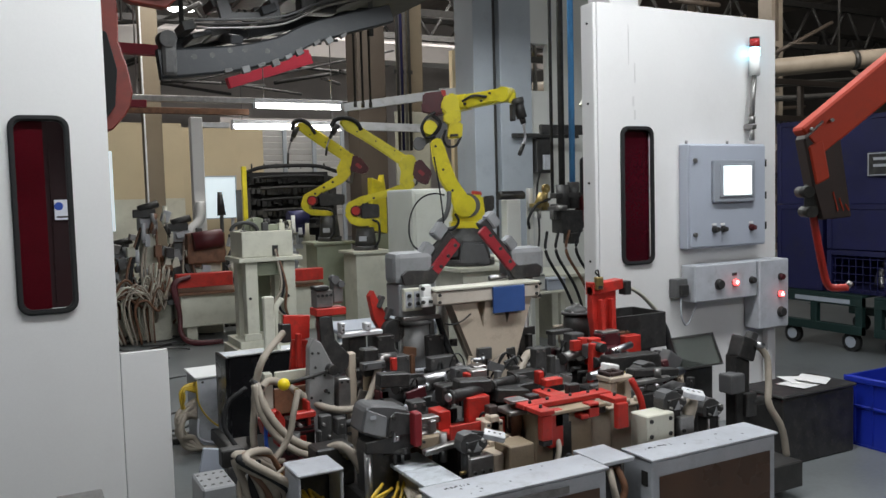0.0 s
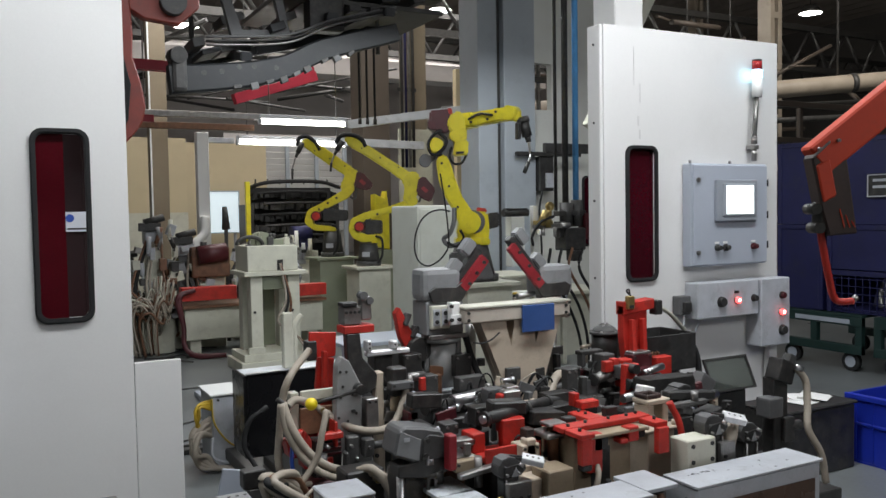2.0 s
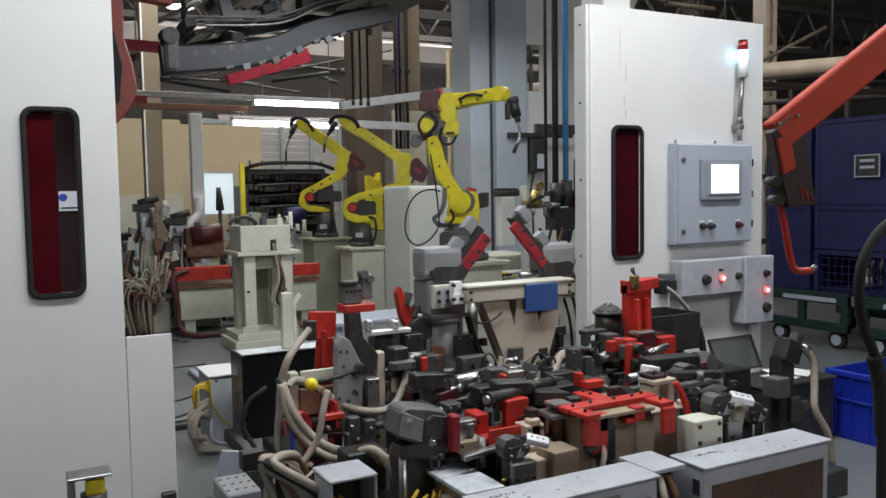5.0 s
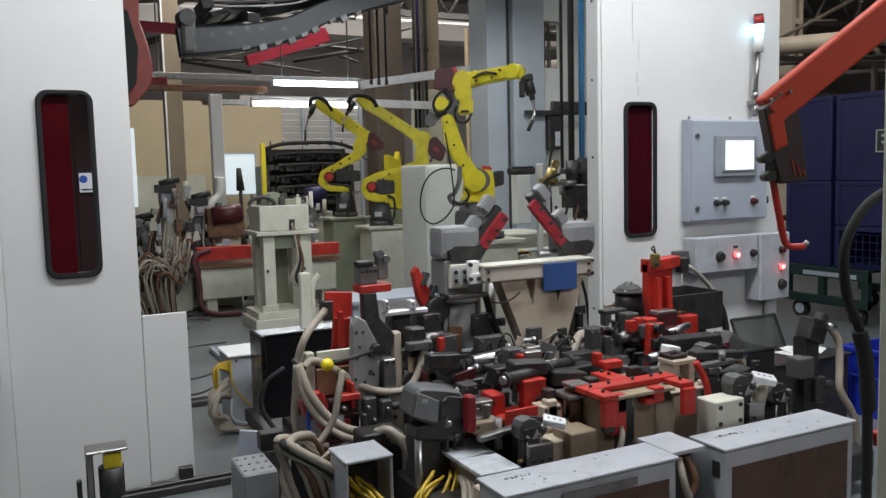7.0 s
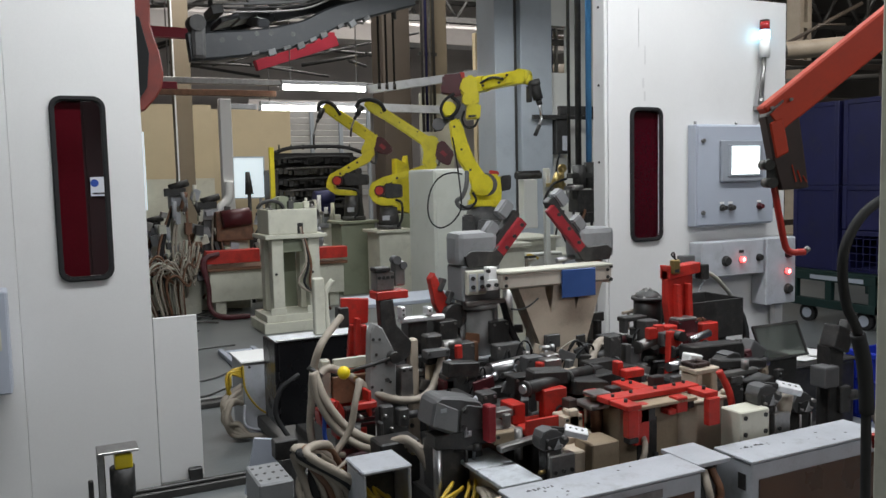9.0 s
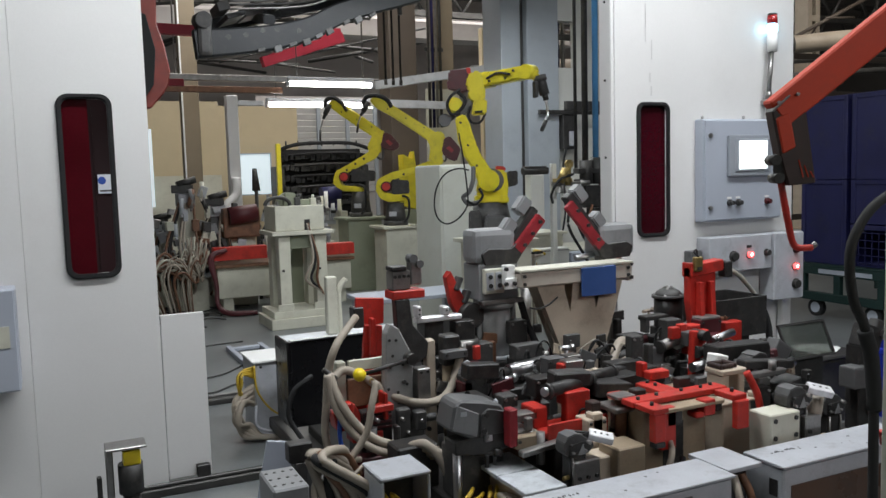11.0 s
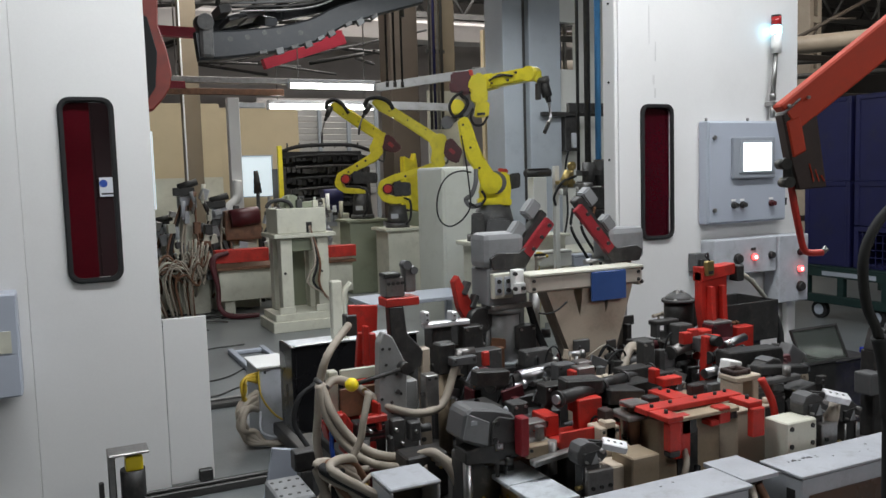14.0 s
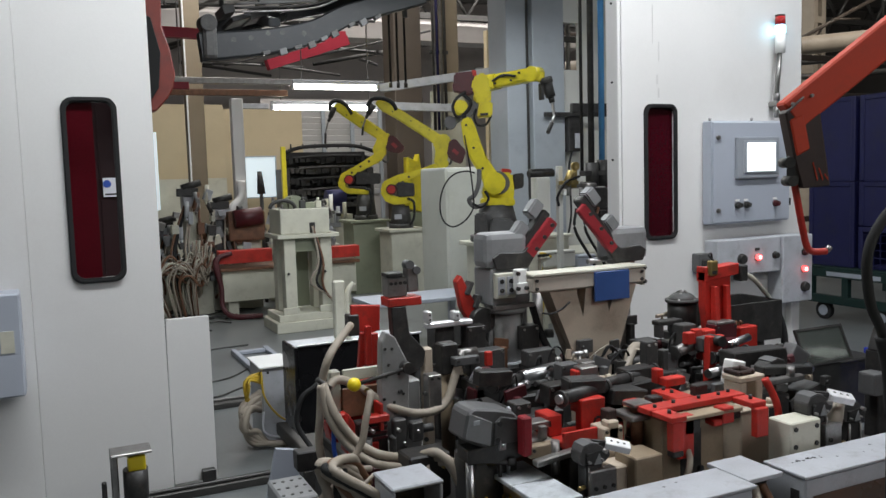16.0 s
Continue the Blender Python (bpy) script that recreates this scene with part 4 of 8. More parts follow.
    b, w = Vector((2.755, 5.030, 1.926)), Vector((2.941, 4.620, 1.952))
    ua = part("upper_arm", joined(bar(b, b.lerp(w, 0.34), 0.115, 0.11, 0.105, 0.10, 0.012), bar(b.lerp(w, 0.32), b.lerp(w, 0.78), 0.085, 0.095, 0.08, 0.088, 0.010), bar(b.lerp(w, 0.74), w, 0.10, 0.092, 0.085, 0.085, 0.012)), YELLOW, o)
    d = (w - b).normalized()
    side = Vector((d.y, -d.x, 0)).normalized()
    for k in range(5):
        c = b.lerp(w, 0.2 + 0.15 * k) + side * 0.05 + Vector((0, 0, 0.02 - 0.04 * (k % 2)))
        part("bolt", cyl(c, c + side * 0.012, 0.008, n=8), BLACK, ua)
    part("arm_cable", tube([b.lerp(w, 0.30) + side * 0.055, b.lerp(w, 0.5) + side * 0.052 + Vector((0, 0, 0.025)), b.lerp(w, 0.74) + side * 0.058], 0.008), RUBBER, ua)
    t0, t1, t2, t3, t4 = Vector((3.003, 4.580, 1.907)), Vector((3.036, 4.560, 1.760)), Vector((3.041, 4.550, 1.673)), Vector((3.016, 4.540, 1.623)), Vector((2.977, 4.530, 1.556))
    part("wrist", joined(cyl(w - side * 0.045, w + side * 0.05, 0.05, n=20), bar(w, w.lerp(t0, 0.8), 0.075, 0.08, 0.06, 0.06, 0.012)), YELLOW, o)
    part("wrist_flange", cyl(t0 - (t1 - t0) * 0.12, t0 + (t1 - t0) * 0.12, 0.043, n=20), DKGREY, o)
    part("torch_body", joined(cyl(t0, t0.lerp(t1, 0.75), 0.036, 0.034), cyl(t0.lerp(t1, 0.7), t1, 0.022, 0.018), box(t0.x - 0.052, t0.y - 0.02, t0.z - 0.13, t0.x - 0.025, t0.y + 0.02, t0.z - 0.02, bevel=0.008)), BLACK, o, "black torch body")
    part("torch_neck", tube([t1, t2, t3, t3.lerp(t4, 0.4)], 0.010, 10), CHROME, o, "bright steel torch neck")
    part("nozzle", cyl(t3, t4, 0.015, 0.013), BLACK, o)
    part("cable_guide", p.pipe([(-0.141, 1.331, -0.12), (-0.148, 1.233, -0.14), (-0.177, 1.156, -0.14), (-0.217, 1.122, -0.12), (-0.179, 1.074, -0.13), (-0.108, 1.088, -0.14)], 0.016), MIDGREY, o, "grey cable guide at the shoulder")
    part("cable_loop", p.pipe([(-0.149, 1.747, -0.07), (-0.166, 1.688, -0.08), (-0.140, 1.636, -0.08), (-0.084, 1.639, -0.08), (-0.047, 1.697, -0.06)], 0.008), RUBBER, o)
    part("cable_loop", p.pipe([(-0.217, 1.867, -0.07), (-0.281, 1.825, -0.08), (-0.311, 1.764, -0.08), (-0.285, 1.700, -0.08), (-0.221, 1.706, -0.08)], 0.010), RUBBER, o)
    part("cable_loop", p.pipe([(-0.233, 1.847, -0.06), (-0.187, 1.799, -0.08), (-0.204, 1.745, -0.08), (-0.245, 1.707, -0.07)], 0.012), RUBBER, o)
    part("cable_loop", p.pipe([(-0.106, 1.182, -0.15), (-0.084, 1.126, -0.15), (-0.133, 1.073, -0.15), (-0.195, 1.098, -0.14)], 0.009), RUBBER, o)


near_robot()
wire = thing("wire_liner", (2.75, 4.8, 1.3), "thin dark welding-wire liner in a wide loop", "cable")
wp = Plane(2.83, 4.95, 25.3)
part("liner", wp.pipe([(-0.239, 1.562, -0.22), (-0.213, 1.389, -0.22), (-0.194, 1.216, -0.22), (-0.190, 1.082, -0.22), (-0.231, 1.006, -0.22), (-0.286, 0.961, -0.22), (-0.341, 0.947, -0.22), (-0.394, 0.983, -0.22), (-0.418, 1.061, -0.22), (-0.408, 1.165, -0.22), (-0.370, 1.252, -0.22), (-0.311, 1.304, -0.22), (-0.237, 1.321, -0.22), (-0.176, 1.308, -0.22)], 0.0055), RUBBER, wire)


def far_robot(x, y, zb, arm, cradle, motor, drive, elbow, maroon, upper, hose, torch, holes, foot, size):
    """A welding robot folded back over its shoulder: profiles in its own upright plane, swept to the castings' thickness."""
    o = thing("welding_robot", (x, y, zb), "yellow six-axis welding robot folded back with a black torch hose", "robot", "welding robots")
    p = Plane(x, y, 25.3)
    s = size
    u = foot[0]
    part("foot", joined(cyl(p.at(u, zb + 0.001), p.at(u, zb + 0.05), 0.17 * s, n=24), cyl(p.at(u, zb + 0.05), p.at(u, foot[1]), 0.15 * s, 0.12 * s, 24)), DKGREY, o, "dark grey robot foot")
    part("rating_plate", p.slab([(u - 0.08 * s, zb + 0.10), (u + 0.02 * s, zb + 0.10), (u + 0.02 * s, zb + 0.15), (u - 0.08 * s, zb + 0.15)], -0.162 * s, -0.152 * s, 0), BOXGREY, o)
    part("turret", p.slab(cradle, -0.02, 0.16 * s, 0.012), YELLOW, o)
    part("cradle", p.slab(cradle, -0.12 * s, -0.022, 0.010), YELLOW, o)
    part("drive_box", p.slab(drive, -0.10 * s, 0.06, 0.010), BLACK, o, "black drive box")
    m = part("shoulder_motor", p.disc(motor, 0.072 * s, -0.15 * s, -0.03, n=20), DKRED, o, "maroon shoulder motor")
    part("motor_cap", p.disc(motor, 0.055 * s, -0.17 * s, -0.151 * s, n=18), RED, m)
    la = part("lower_arm", p.slab(arm, -0.075 * s, 0.03, 0.012), YELLOW, o)
    for h in holes:
        part("bolt_hole", p.disc(h, 0.017 * s, -0.077 * s, -0.072 * s, n=12), BLACK, la)
    part("elbow_casting", p.slab(elbow, -0.08 * s, 0.08 * s, 0.016), YELLOW, o)
    k = part("elbow_motor", p.slab(maroon, -0.09 * s, 0.06 * s, 0.014), DKRED, o, "maroon elbow motor cover")
    cu, cz = sum(q[0] for q in maroon) / len(maroon), sum(q[1] for q in maroon) / len(maroon)
    part("cover_plate", p.slab([(cu - 0.05 * s, cz + 0.02 * s), (cu - 0.01 * s, cz + 0.05 * s), (cu + 0.055 * s, cz - 0.01 * s), (cu + 0.02 * s, cz - 0.045 * s)], -0.098 * s, -0.0905 * s, 0.001), CRIMSON, k)
    ua = part("upper_arm", p.slab(upper, -0.055 * s, 0.05 * s, 0.014, 3), YELLOW, o)
    n = len(upper) // 2
    for t in (0.25, 0.5, 0.75):
        a, b = Vector(upper[0]).lerp(Vector(upper[n]), t), 0.010 * s
        part("bolt", p.disc((a.x, a.y), b, -0.062 * s, -0.054 * s, n=8), BLACK, ua)
    part("torch_hose", p.pipe([(a, b, -0.03) for a, b in hose], 0.030 * s), RUBBER, o, "thick black torch hose")
    t0, t1, t2, t3 = [p.at(a, b, -0.03) for a, b in torch]
    part("torch_body", joined(cyl(t0, t0.lerp(t1, 0.7), 0.042 * s, 0.036 * s), cyl(t0.lerp(t1, 0.65), t1, 0.026 * s, 0.02 * s)), BLACK, o, "black torch body")
    part("torch_neck", tube([t1, t2, t2.lerp(t3, 0.5)], 0.011 * s), STEEL, o)
    part("nozzle", cyl(t2, t3, 0.017 * s, 0.014 * s), BLACK, o)
    c = Vector(elbow[-2])
    part("cable_loop", p.pipe([(c.x + 0.10 * s, c.y - 0.02, 0.07), (c.x + 0.12 * s, c.y - 0.16 * s, 0.05), (c.x + 0.20 * s, c.y - 0.20 * s, 0.04), (c.x + 0.22 * s, c.y - 0.06 * s, 0.04)], 0.012), MIDGREY, o)
    part("cable_loop", p.pipe([(motor[0] + 0.22 * s, motor[1] - 0.1, -0.1), (motor[0] + 0.30 * s, motor[1] - 0.18 * s, -0.14), (motor[0] + 0.30 * s, zb + 0.12, -0.16), (motor[0] + 0.24 * s, zb + 0.03, -0.16)], 0.013), RUBBER, o)


far_robot(3.38, 8.1, 0.748,
          arm=[(-0.224, 1.139), (-0.196, 1.248), (-0.047, 1.316), (0.199, 1.370), (0.372, 1.431), (0.507, 1.476), (0.523, 1.403), (0.412, 1.345), (0.209, 1.297), (-0.013, 1.243), (-0.112, 1.185)],
          cradle=[(-0.224, 1.139), (-0.112, 1.185), (-0.115, 1.105), (-0.018, 1.078), (0.141, 1.073), (0.151, 1.012), (-0.082, 1.001), (-0.173, 1.040)],
          motor=(-0.101, 1.166), drive=[(-0.043, 1.243), (0.139, 1.226), (0.141, 1.086), (-0.043, 1.079)],
          elbow=[(0.380, 1.715), (0.485, 1.748), (0.550, 1.692), (0.506, 1.458), (0.431, 1.375), (0.359, 1.426), (0.382, 1.582), (0.348, 1.644)],
          maroon=[(0.518, 1.651), (0.592, 1.691), (0.710, 1.548), (0.657, 1.411), (0.567, 1.444), (0.502, 1.506)],
          upper=[(-0.256, 2.094), (-0.188, 2.128), (-0.039, 2.052), (0.186, 1.901), (0.424, 1.744), (0.513, 1.681), (0.456, 1.592), (0.390, 1.618), (0.223, 1.744), (-0.026, 1.914), (-0.192, 2.009)],
          hose=[(-0.023, 2.004), (-0.068, 2.089), (-0.169, 2.134), (-0.279, 2.125), (-0.330, 2.049)],
          torch=[(-0.263, 2.071), (-0.353, 1.929), (-0.386, 1.840), (-0.396, 1.750)], holes=[(0.290, 1.349), (0.087, 1.294)], foot=(-0.015, 0.986), size=0.78)

far_robot(3.22, 8.7, 0.828,
          arm=[(-0.338, 1.229), (-0.301, 1.349), (-0.118, 1.440), (0.047, 1.537), (0.184, 1.628), (0.234, 1.576), (0.153, 1.476), (0.010, 1.410), (-0.147, 1.338), (-0.246, 1.271)],
          cradle=[(-0.338, 1.229), (-0.246, 1.271), (-0.237, 1.187), (-0.064, 1.169), (0.013, 1.154), (0.011, 1.109), (-0.220, 1.122), (-0.295, 1.170)],
          motor=(-0.201, 1.282), drive=[(-0.120, 1.369), (0.148, 1.342), (0.144, 1.227), (-0.126, 1.222)],
          elbow=[(0.132, 1.769), (0.242, 1.804), (0.285, 1.739), (0.222, 1.601), (0.180, 1.507), (0.090, 1.504), (0.069, 1.631), (0.110, 1.694)],
          maroon=[(0.241, 1.766), (0.324, 1.757), (0.440, 1.620), (0.387, 1.558), (0.285, 1.574), (0.210, 1.615)],
          upper=[(-0.373, 2.094), (-0.294, 2.155), (-0.156, 2.082), (0.030, 1.950), (0.204, 1.818), (0.291, 1.746), (0.237, 1.665), (0.137, 1.718), (-0.038, 1.838), (-0.237, 1.983)],
          hose=[(-0.146, 2.012), (-0.206, 2.108), (-0.287, 2.167), (-0.370, 2.151), (-0.399, 2.064)],
          torch=[(-0.340, 2.100), (-0.417, 1.938), (-0.455, 1.812), (-0.460, 1.692)], holes=[(-0.073, 1.425), (0.025, 1.480), (-0.172, 1.358)], foot=(-0.034, 1.110), size=0.78)


def pedestal(x0, y0, x1, y1, h, material, label):
    o = thing("robot_pedestal", ((x0 + x1) / 2, (y0 + y1) / 2, 0), label, "pedestal", "robot pedestals")
    part("column", box(x0 + 0.02, y0 + 0.02, 0, x1 - 0.02, y1 - 0.02, h - 0.03, bevel=0.008), material, o)
    part("top_plate", box(x0 - 0.02, y0 - 0.02, h - 0.03, x1 + 0.02, y1 + 0.02, h, bevel=0.004), material, o)


pedestal(2.63, 4.72, 3.03, 5.15, 0.825, CREAM, "cream steel robot pedestal")
pedestal(3.16, 7.91, 3.56, 8.31, 0.748, CREAM, "cream steel robot pedestal")
pedestal(2.95, 8.52, 3.39, 8.92, 0.828, OLIVE, "olive grey robot pedestal")


# ---- the white machine stand with red rails behind it ----
def machine_stand():
    o = thing("machine_stand", (1.93, 6.9, 0), "cream welded machine stand with a head box and cables", "machine")
    y0, y1 = 6.72, 7.12
    part("foot", box(1.62, y0 - 0.05, 0.0, 2.2, y1 + 0.05, 0.09), CREAM, o)
    part("foot", box(1.65, y0 - 0.02, 0.09, 2.18, y1 + 0.02, 0.15), CREAM, o)
    for x in (1.72, 2.04):
        part("leg", box(x, y0, 0.15, x + 0.10, y0 + 0.12, 0.80), CREAM, o)
        part("leg", box(x, y1 - 0.12, 0.15, x + 0.10, y1, 0.80), CREAM, o)
    part("top_plate", box(1.66, y0 - 0.04, 0.80, 2.20, y1 + 0.04, 0.835), CREAM, o)
    part("cross_plate", box(1.825, y0 + 0.03, 0.68, 2.035, y0 + 0.045, 0.79), OLIVE, o)
    part("head_box", box(1.70, y0, 0.836, 2.13, y1, 1.05, bevel=0.01), CREAM, o)
    part("cable_port", box(1.95, y0 - 0.004, 0.84, 2.0, y0 - 0.001, 0.93, bevel=0), BLACK, o)
    part("dome", joined(cyl((1.86, 6.84, 1.05), (1.86, 6.90, 1.05), 0.115, n=28), box(1.92, 6.82, 1.05, 2.06, 6.95, 1.10)), OLIVE, o, "olive round guard")
    part("coil", joined(tube([(1.74 + 0.11 * math.cos(a), 6.78, 1.055 + 0.07 * abs(math.sin(a))) for a in np.arange(0, 3.3, 0.4)], 0.016), cyl((1.96, 6.86, 1.10), (1.96, 6.86, 1.15), 0.022)), BLACK, o, "black cable coil")
    for k, (x, z) in enumerate(((1.72, 1.06), (1.80, 1.13), (1.90, 1.12), (2.04, 1.11), (2.09, 1.06))):
        part("fitting", joined(box(x, 6.80, 1.05, x + 0.05, 6.86, z), cyl((x + 0.025, 6.83, z), (x + 0.03, 6.83, z + 0.03), 0.012, n=8)), (STEEL, OLIVE, DKGREY, CREAM, STEEL)[k], o)
    for x in (1.70, 2.02):
        part("leg_foot", box(x - 0.01, y0 - 0.012, 0.15, x + 0.13, y0 - 0.001, 0.21), CREAM, o)
        part("bolt", cyl((x + 0.05, y0 - 0.001, 0.5), (x + 0.05, y0 - 0.012, 0.5), 0.012, n=8), BLACK, o)
    part("guard_plate", box(1.83, y1 - 0.03, 0.16, 2.03, y1 - 0.015, 0.79), OLIVE, o)
    for k in range(3):
        part("cable", tube([(1.975, y0 - 0.01, 0.9), (2.0 + 0.02 * k, y0 - 0.06, 0.6), (1.93 + 0.05 * k, y0 - 0.05, 0.42), (2.08, y0 - 0.03, 0.3), (2.16 + 0.02 * k, y0 - 0.08, 0.17)], 0.011), (HOSE, RUBBER, COPPER)[k], o)


machine_stand()


def red_line():
    o = thing("welding_line", (1.6, 8.0, 0), "red-railed welding fixture line with cables", "machine")
    part("red_rail", box(1.37, 7.82, 0.515, 1.88, 7.95, 0.64), RED, o)
    part("red_rail", box(2.45, 7.82, 0.50, 2.78, 7.95, 0.615), RED, o)
    part("bed", box(1.40, 7.86, 0.14, 2.75, 8.25, 0.44, bevel=0.01), CREAM, o)
    part("lower_beam", box(1.38, 7.82, 0.44, 2.78, 8.3, 0.47), COPPER, o)
    for x in (1.45, 2.6):
        part("leg", box(x, 7.9, 0, x + 0.1, 8.1, 0.14), CREAM, o)
    for k in range(2):
        part("loop_pipe", tube([(1.48, 7.78, 0.62), (1.34 - 0.02 * k, 7.75, 0.56), (1.36, 7.72, 0.3), (1.36, 7.68, 0.12), (1.45, 7.62, 0.03 + 0.01 * k), (1.7, 7.55, 0.03)], 0.022), DKRED, o, "maroon looped hose")


red_line()


def clutter_machine(x, y, h, seed, material, name="spot_welder"):
    """A slim welding unit: column, arms, cylinders and hanging hoses."""
    rnd = random.Random(seed)
    o = thing(name, (x, y, 0), "grey welding unit with clamps and hanging hoses", "machine", "background welding units")
    part("base", box(x - 0.16, y - 0.14, 0, x + 0.16, y + 0.14, 0.35), CREAM, o)
    part("column", box(x - 0.07, y - 0.08, 0.35, x + 0.07, y + 0.08, h * 0.8), material, o)
    part("head", box(x - 0.08, y - 0.12, h * 0.8, x + 0.08, y + 0.1, h * 0.9, bevel=0.01), BOXGREY, o)
    part("arm", box(x - 0.14, y - 0.16, h * 0.9, x + 0.06, y - 0.1, h * 0.96), BLACK, o)
    part("cylinder", cyl((x - 0.09, y - 0.13, h * 0.96), (x + 0.09, y - 0.12, h), 0.035), BLACK, o)
    for k in range(30):
        xx, zz = x + rnd.uniform(-0.22, 0.17), rnd.uniform(0.3, h * 0.87)
        mt = (BOXGREY, BLACK, CREAM, STEEL, GREYP, CREAM, BOXGREY, PAPER, DKGREY, COPPER)[k % 10]
        if k % 3:
            part("bracket", box(xx, y - 0.2, zz, xx + rnd.uniform(0.03, 0.09), y - rnd.uniform(0.08, 0.15), zz + rnd.uniform(0.03, 0.12), turn=(0, rnd.uniform(-20, 20), 0)), mt, o)
        else:
            part("air_cylinder", joined(cyl((xx, y - 0.19, zz), (xx + rnd.uniform(-0.06, 0.1), y - 0.17, zz + rnd.uniform(0.06, 0.16)), 0.022, n=12), cyl((xx, y - 0.19, zz - 0.03), (xx, y - 0.19, zz), 0.012, n=8)), mt, o)
    for k in range(6):
        a = rnd.uniform(-0.2, 0.2)
        part("hose", tube([(x + a * 0.4, y - 0.1, h * 0.85), (x + a - 0.08, y - 0.22, h * 0.5), (x + a * 1.5, y - 0.24, 0.3), (x + a * 1.2, y - 0.1, 0.15)], 0.012), (COPPER, HOSE, RUBBER)[k % 3], o)


clutter_machine(1.20, 8.3, 1.3, 3, CREAM)
clutter_machine(1.52, 8.45, 1.15, 4, MIDGREY)
clutter_machine(1.0, 8.7, 0.95, 9, CREAM)
clutter_machine(2.55, 8.6, 1.05, 6, CREAM)
clutter_machine(2.2, 8.8, 1.0, 12, STEEL)
dr = thing("red_drive", (1.72, 8.35, 0), "maroon drive unit with a cylinder", "machine")
part("stand", box(1.60, 8.3, 0, 1.88, 8.5, 0.7), CREAM, dr)
part("housing", box(1.55, 8.22, 0.70, 1.92, 8.45, 1.0, bevel=0.02), COPPER, dr)
part("cover", cyl((1.6, 8.2, 0.92), (1.88, 8.2, 0.95), 0.09), DKRED, dr)
gp = thing("gun_post", (1.98, 8.6, 0), "thin dark post with a hanging gun", "stand")
part("post", cyl((1.98, 8.6, 0), (1.98, 8.6, 1.35), 0.02), BLACK, gp)
part("gun", cyl((1.98, 8.6, 1.16), (1.97, 8.6, 1.40), 0.045, 0.025), BLACK, gp)
cbn = thing("cable_bundle", (1.05, 8.0, 0), "tangled bundle of brown and beige welding cables", "cables")
rnd = random.Random(52)
for k in range(30):
    a, b = rnd.uniform(-0.18, 0.16), rnd.uniform(-0.1, 0.1)
    part("cable", tube([(1.02 + a, 8.05 + b, 0.012), (0.96 + a * 1.3, 8.0 + b, 0.30 + rnd.uniform(0, 0.1)), (1.06 + a, 7.98 + b, 0.52 + rnd.uniform(-0.1, 0.12)), (1.20 + a * 0.5, 8.02 + b, 0.40 + rnd.uniform(-0.1, 0.1)), (1.26 + a * 0.6, 8.05, 0.62 + rnd.uniform(-0.1, 0.15))], 0.007 + 0.002 * (k % 3)), (COPPER, HOSE, COPPER, HOSE, CREAM)[k % 5], cbn)
fl = bmesh.new()
rnd = random.Random(21)
for k in range(26):
    x, y = rnd.uniform(0.55, 1.5), rnd.uniform(7.4, 9.4)
    a = rnd.uniform(0, 3.1)
    pts = [(x, y, 0.008)]
    for j in range(5):
        a += rnd.uniform(-0.9, 0.9)
        x, y = x + 0.16 * math.cos(a), y + 0.16 * math.sin(a)
        pts.append((x, y, 0.010 + 0.012 * (j % 2)))
    add_tube(fl, pts, 0.008, 6, 4)
for pts in ([(0.55, 4.9, 0.006), (0.8, 4.85, 0.006), (1.0, 5.0, 0.006), (1.3, 4.95, 0.006)], [(0.6, 5.4, 0.006), (0.75, 5.25, 0.006), (0.95, 5.3, 0.006), (1.12, 5.5, 0.006)], [(0.7, 6.2, 0.006), (0.9, 6.0, 0.006), (1.0, 6.3, 0.006), (1.3, 6.35, 0.006)]):
    add_tube(fl, pts, 0.006, 6, 6)
solid("floor_cables", fl, DKFLOOR, "scattered cables on the cell floor", "cables", "stuff")
ft = thing("floor_frame", (1.2, 5.3, 0), "flat grey steel frame on the cell floor", "frame")
part("long_rail", box(1.12, 5.0, 0, 1.16, 6.1, 0.035), CABGREY, ft)
part("long_rail", box(1.36, 5.0, 0, 1.40, 6.1, 0.035), CABGREY, ft)
for y in (5.02, 5.5, 6.0):
    part("cross_rail", box(1.16, y, 0.003, 1.36, y + 0.05, 0.03), CABGREY, ft)

# ---- partitions, columns and lamps behind ----
solid("wall_tan", box(0.6, 12.5, 0, 2.35, 12.6, 2.45, bevel=0), TAN, "tan partition wall behind the line", "wall", "structure")
solid("wall_low", box(0.7, 12.2, 0, 2.30, 12.26, 1.36, bevel=0), CREAM, "low cream partition", "wall", "structure")
solid("wall_tan_high", box(2.35, 13.2, 0, 3.75, 13.3, 2.45, bevel=0), TAN, "tan partition wall", "wall", "structure")
wb = thing("light_board", (2.78, 12.3, 1.05), "bright white backlit board", "board")
part("board", box(2.51, 12.3, 1.05, 3.06, 12.33, 1.665), BOARD, wb)
part("frame", ring_prism([(2.50, 1.04), (3.07, 1.04), (3.07, 1.675), (2.50, 1.675)], [(2.52, 1.06), (3.05, 1.06), (3.05, 1.655), (2.52, 1.655)], 12.28, 12.335), BOXGREY, wb)
part("stand_leg", box(2.55, 12.31, 0, 2.59, 12.35, 1.05), BOXGREY, wb)
part("stand_leg", box(2.98, 12.31, 0, 3.02, 12.35, 1.05), BOXGREY, wb)


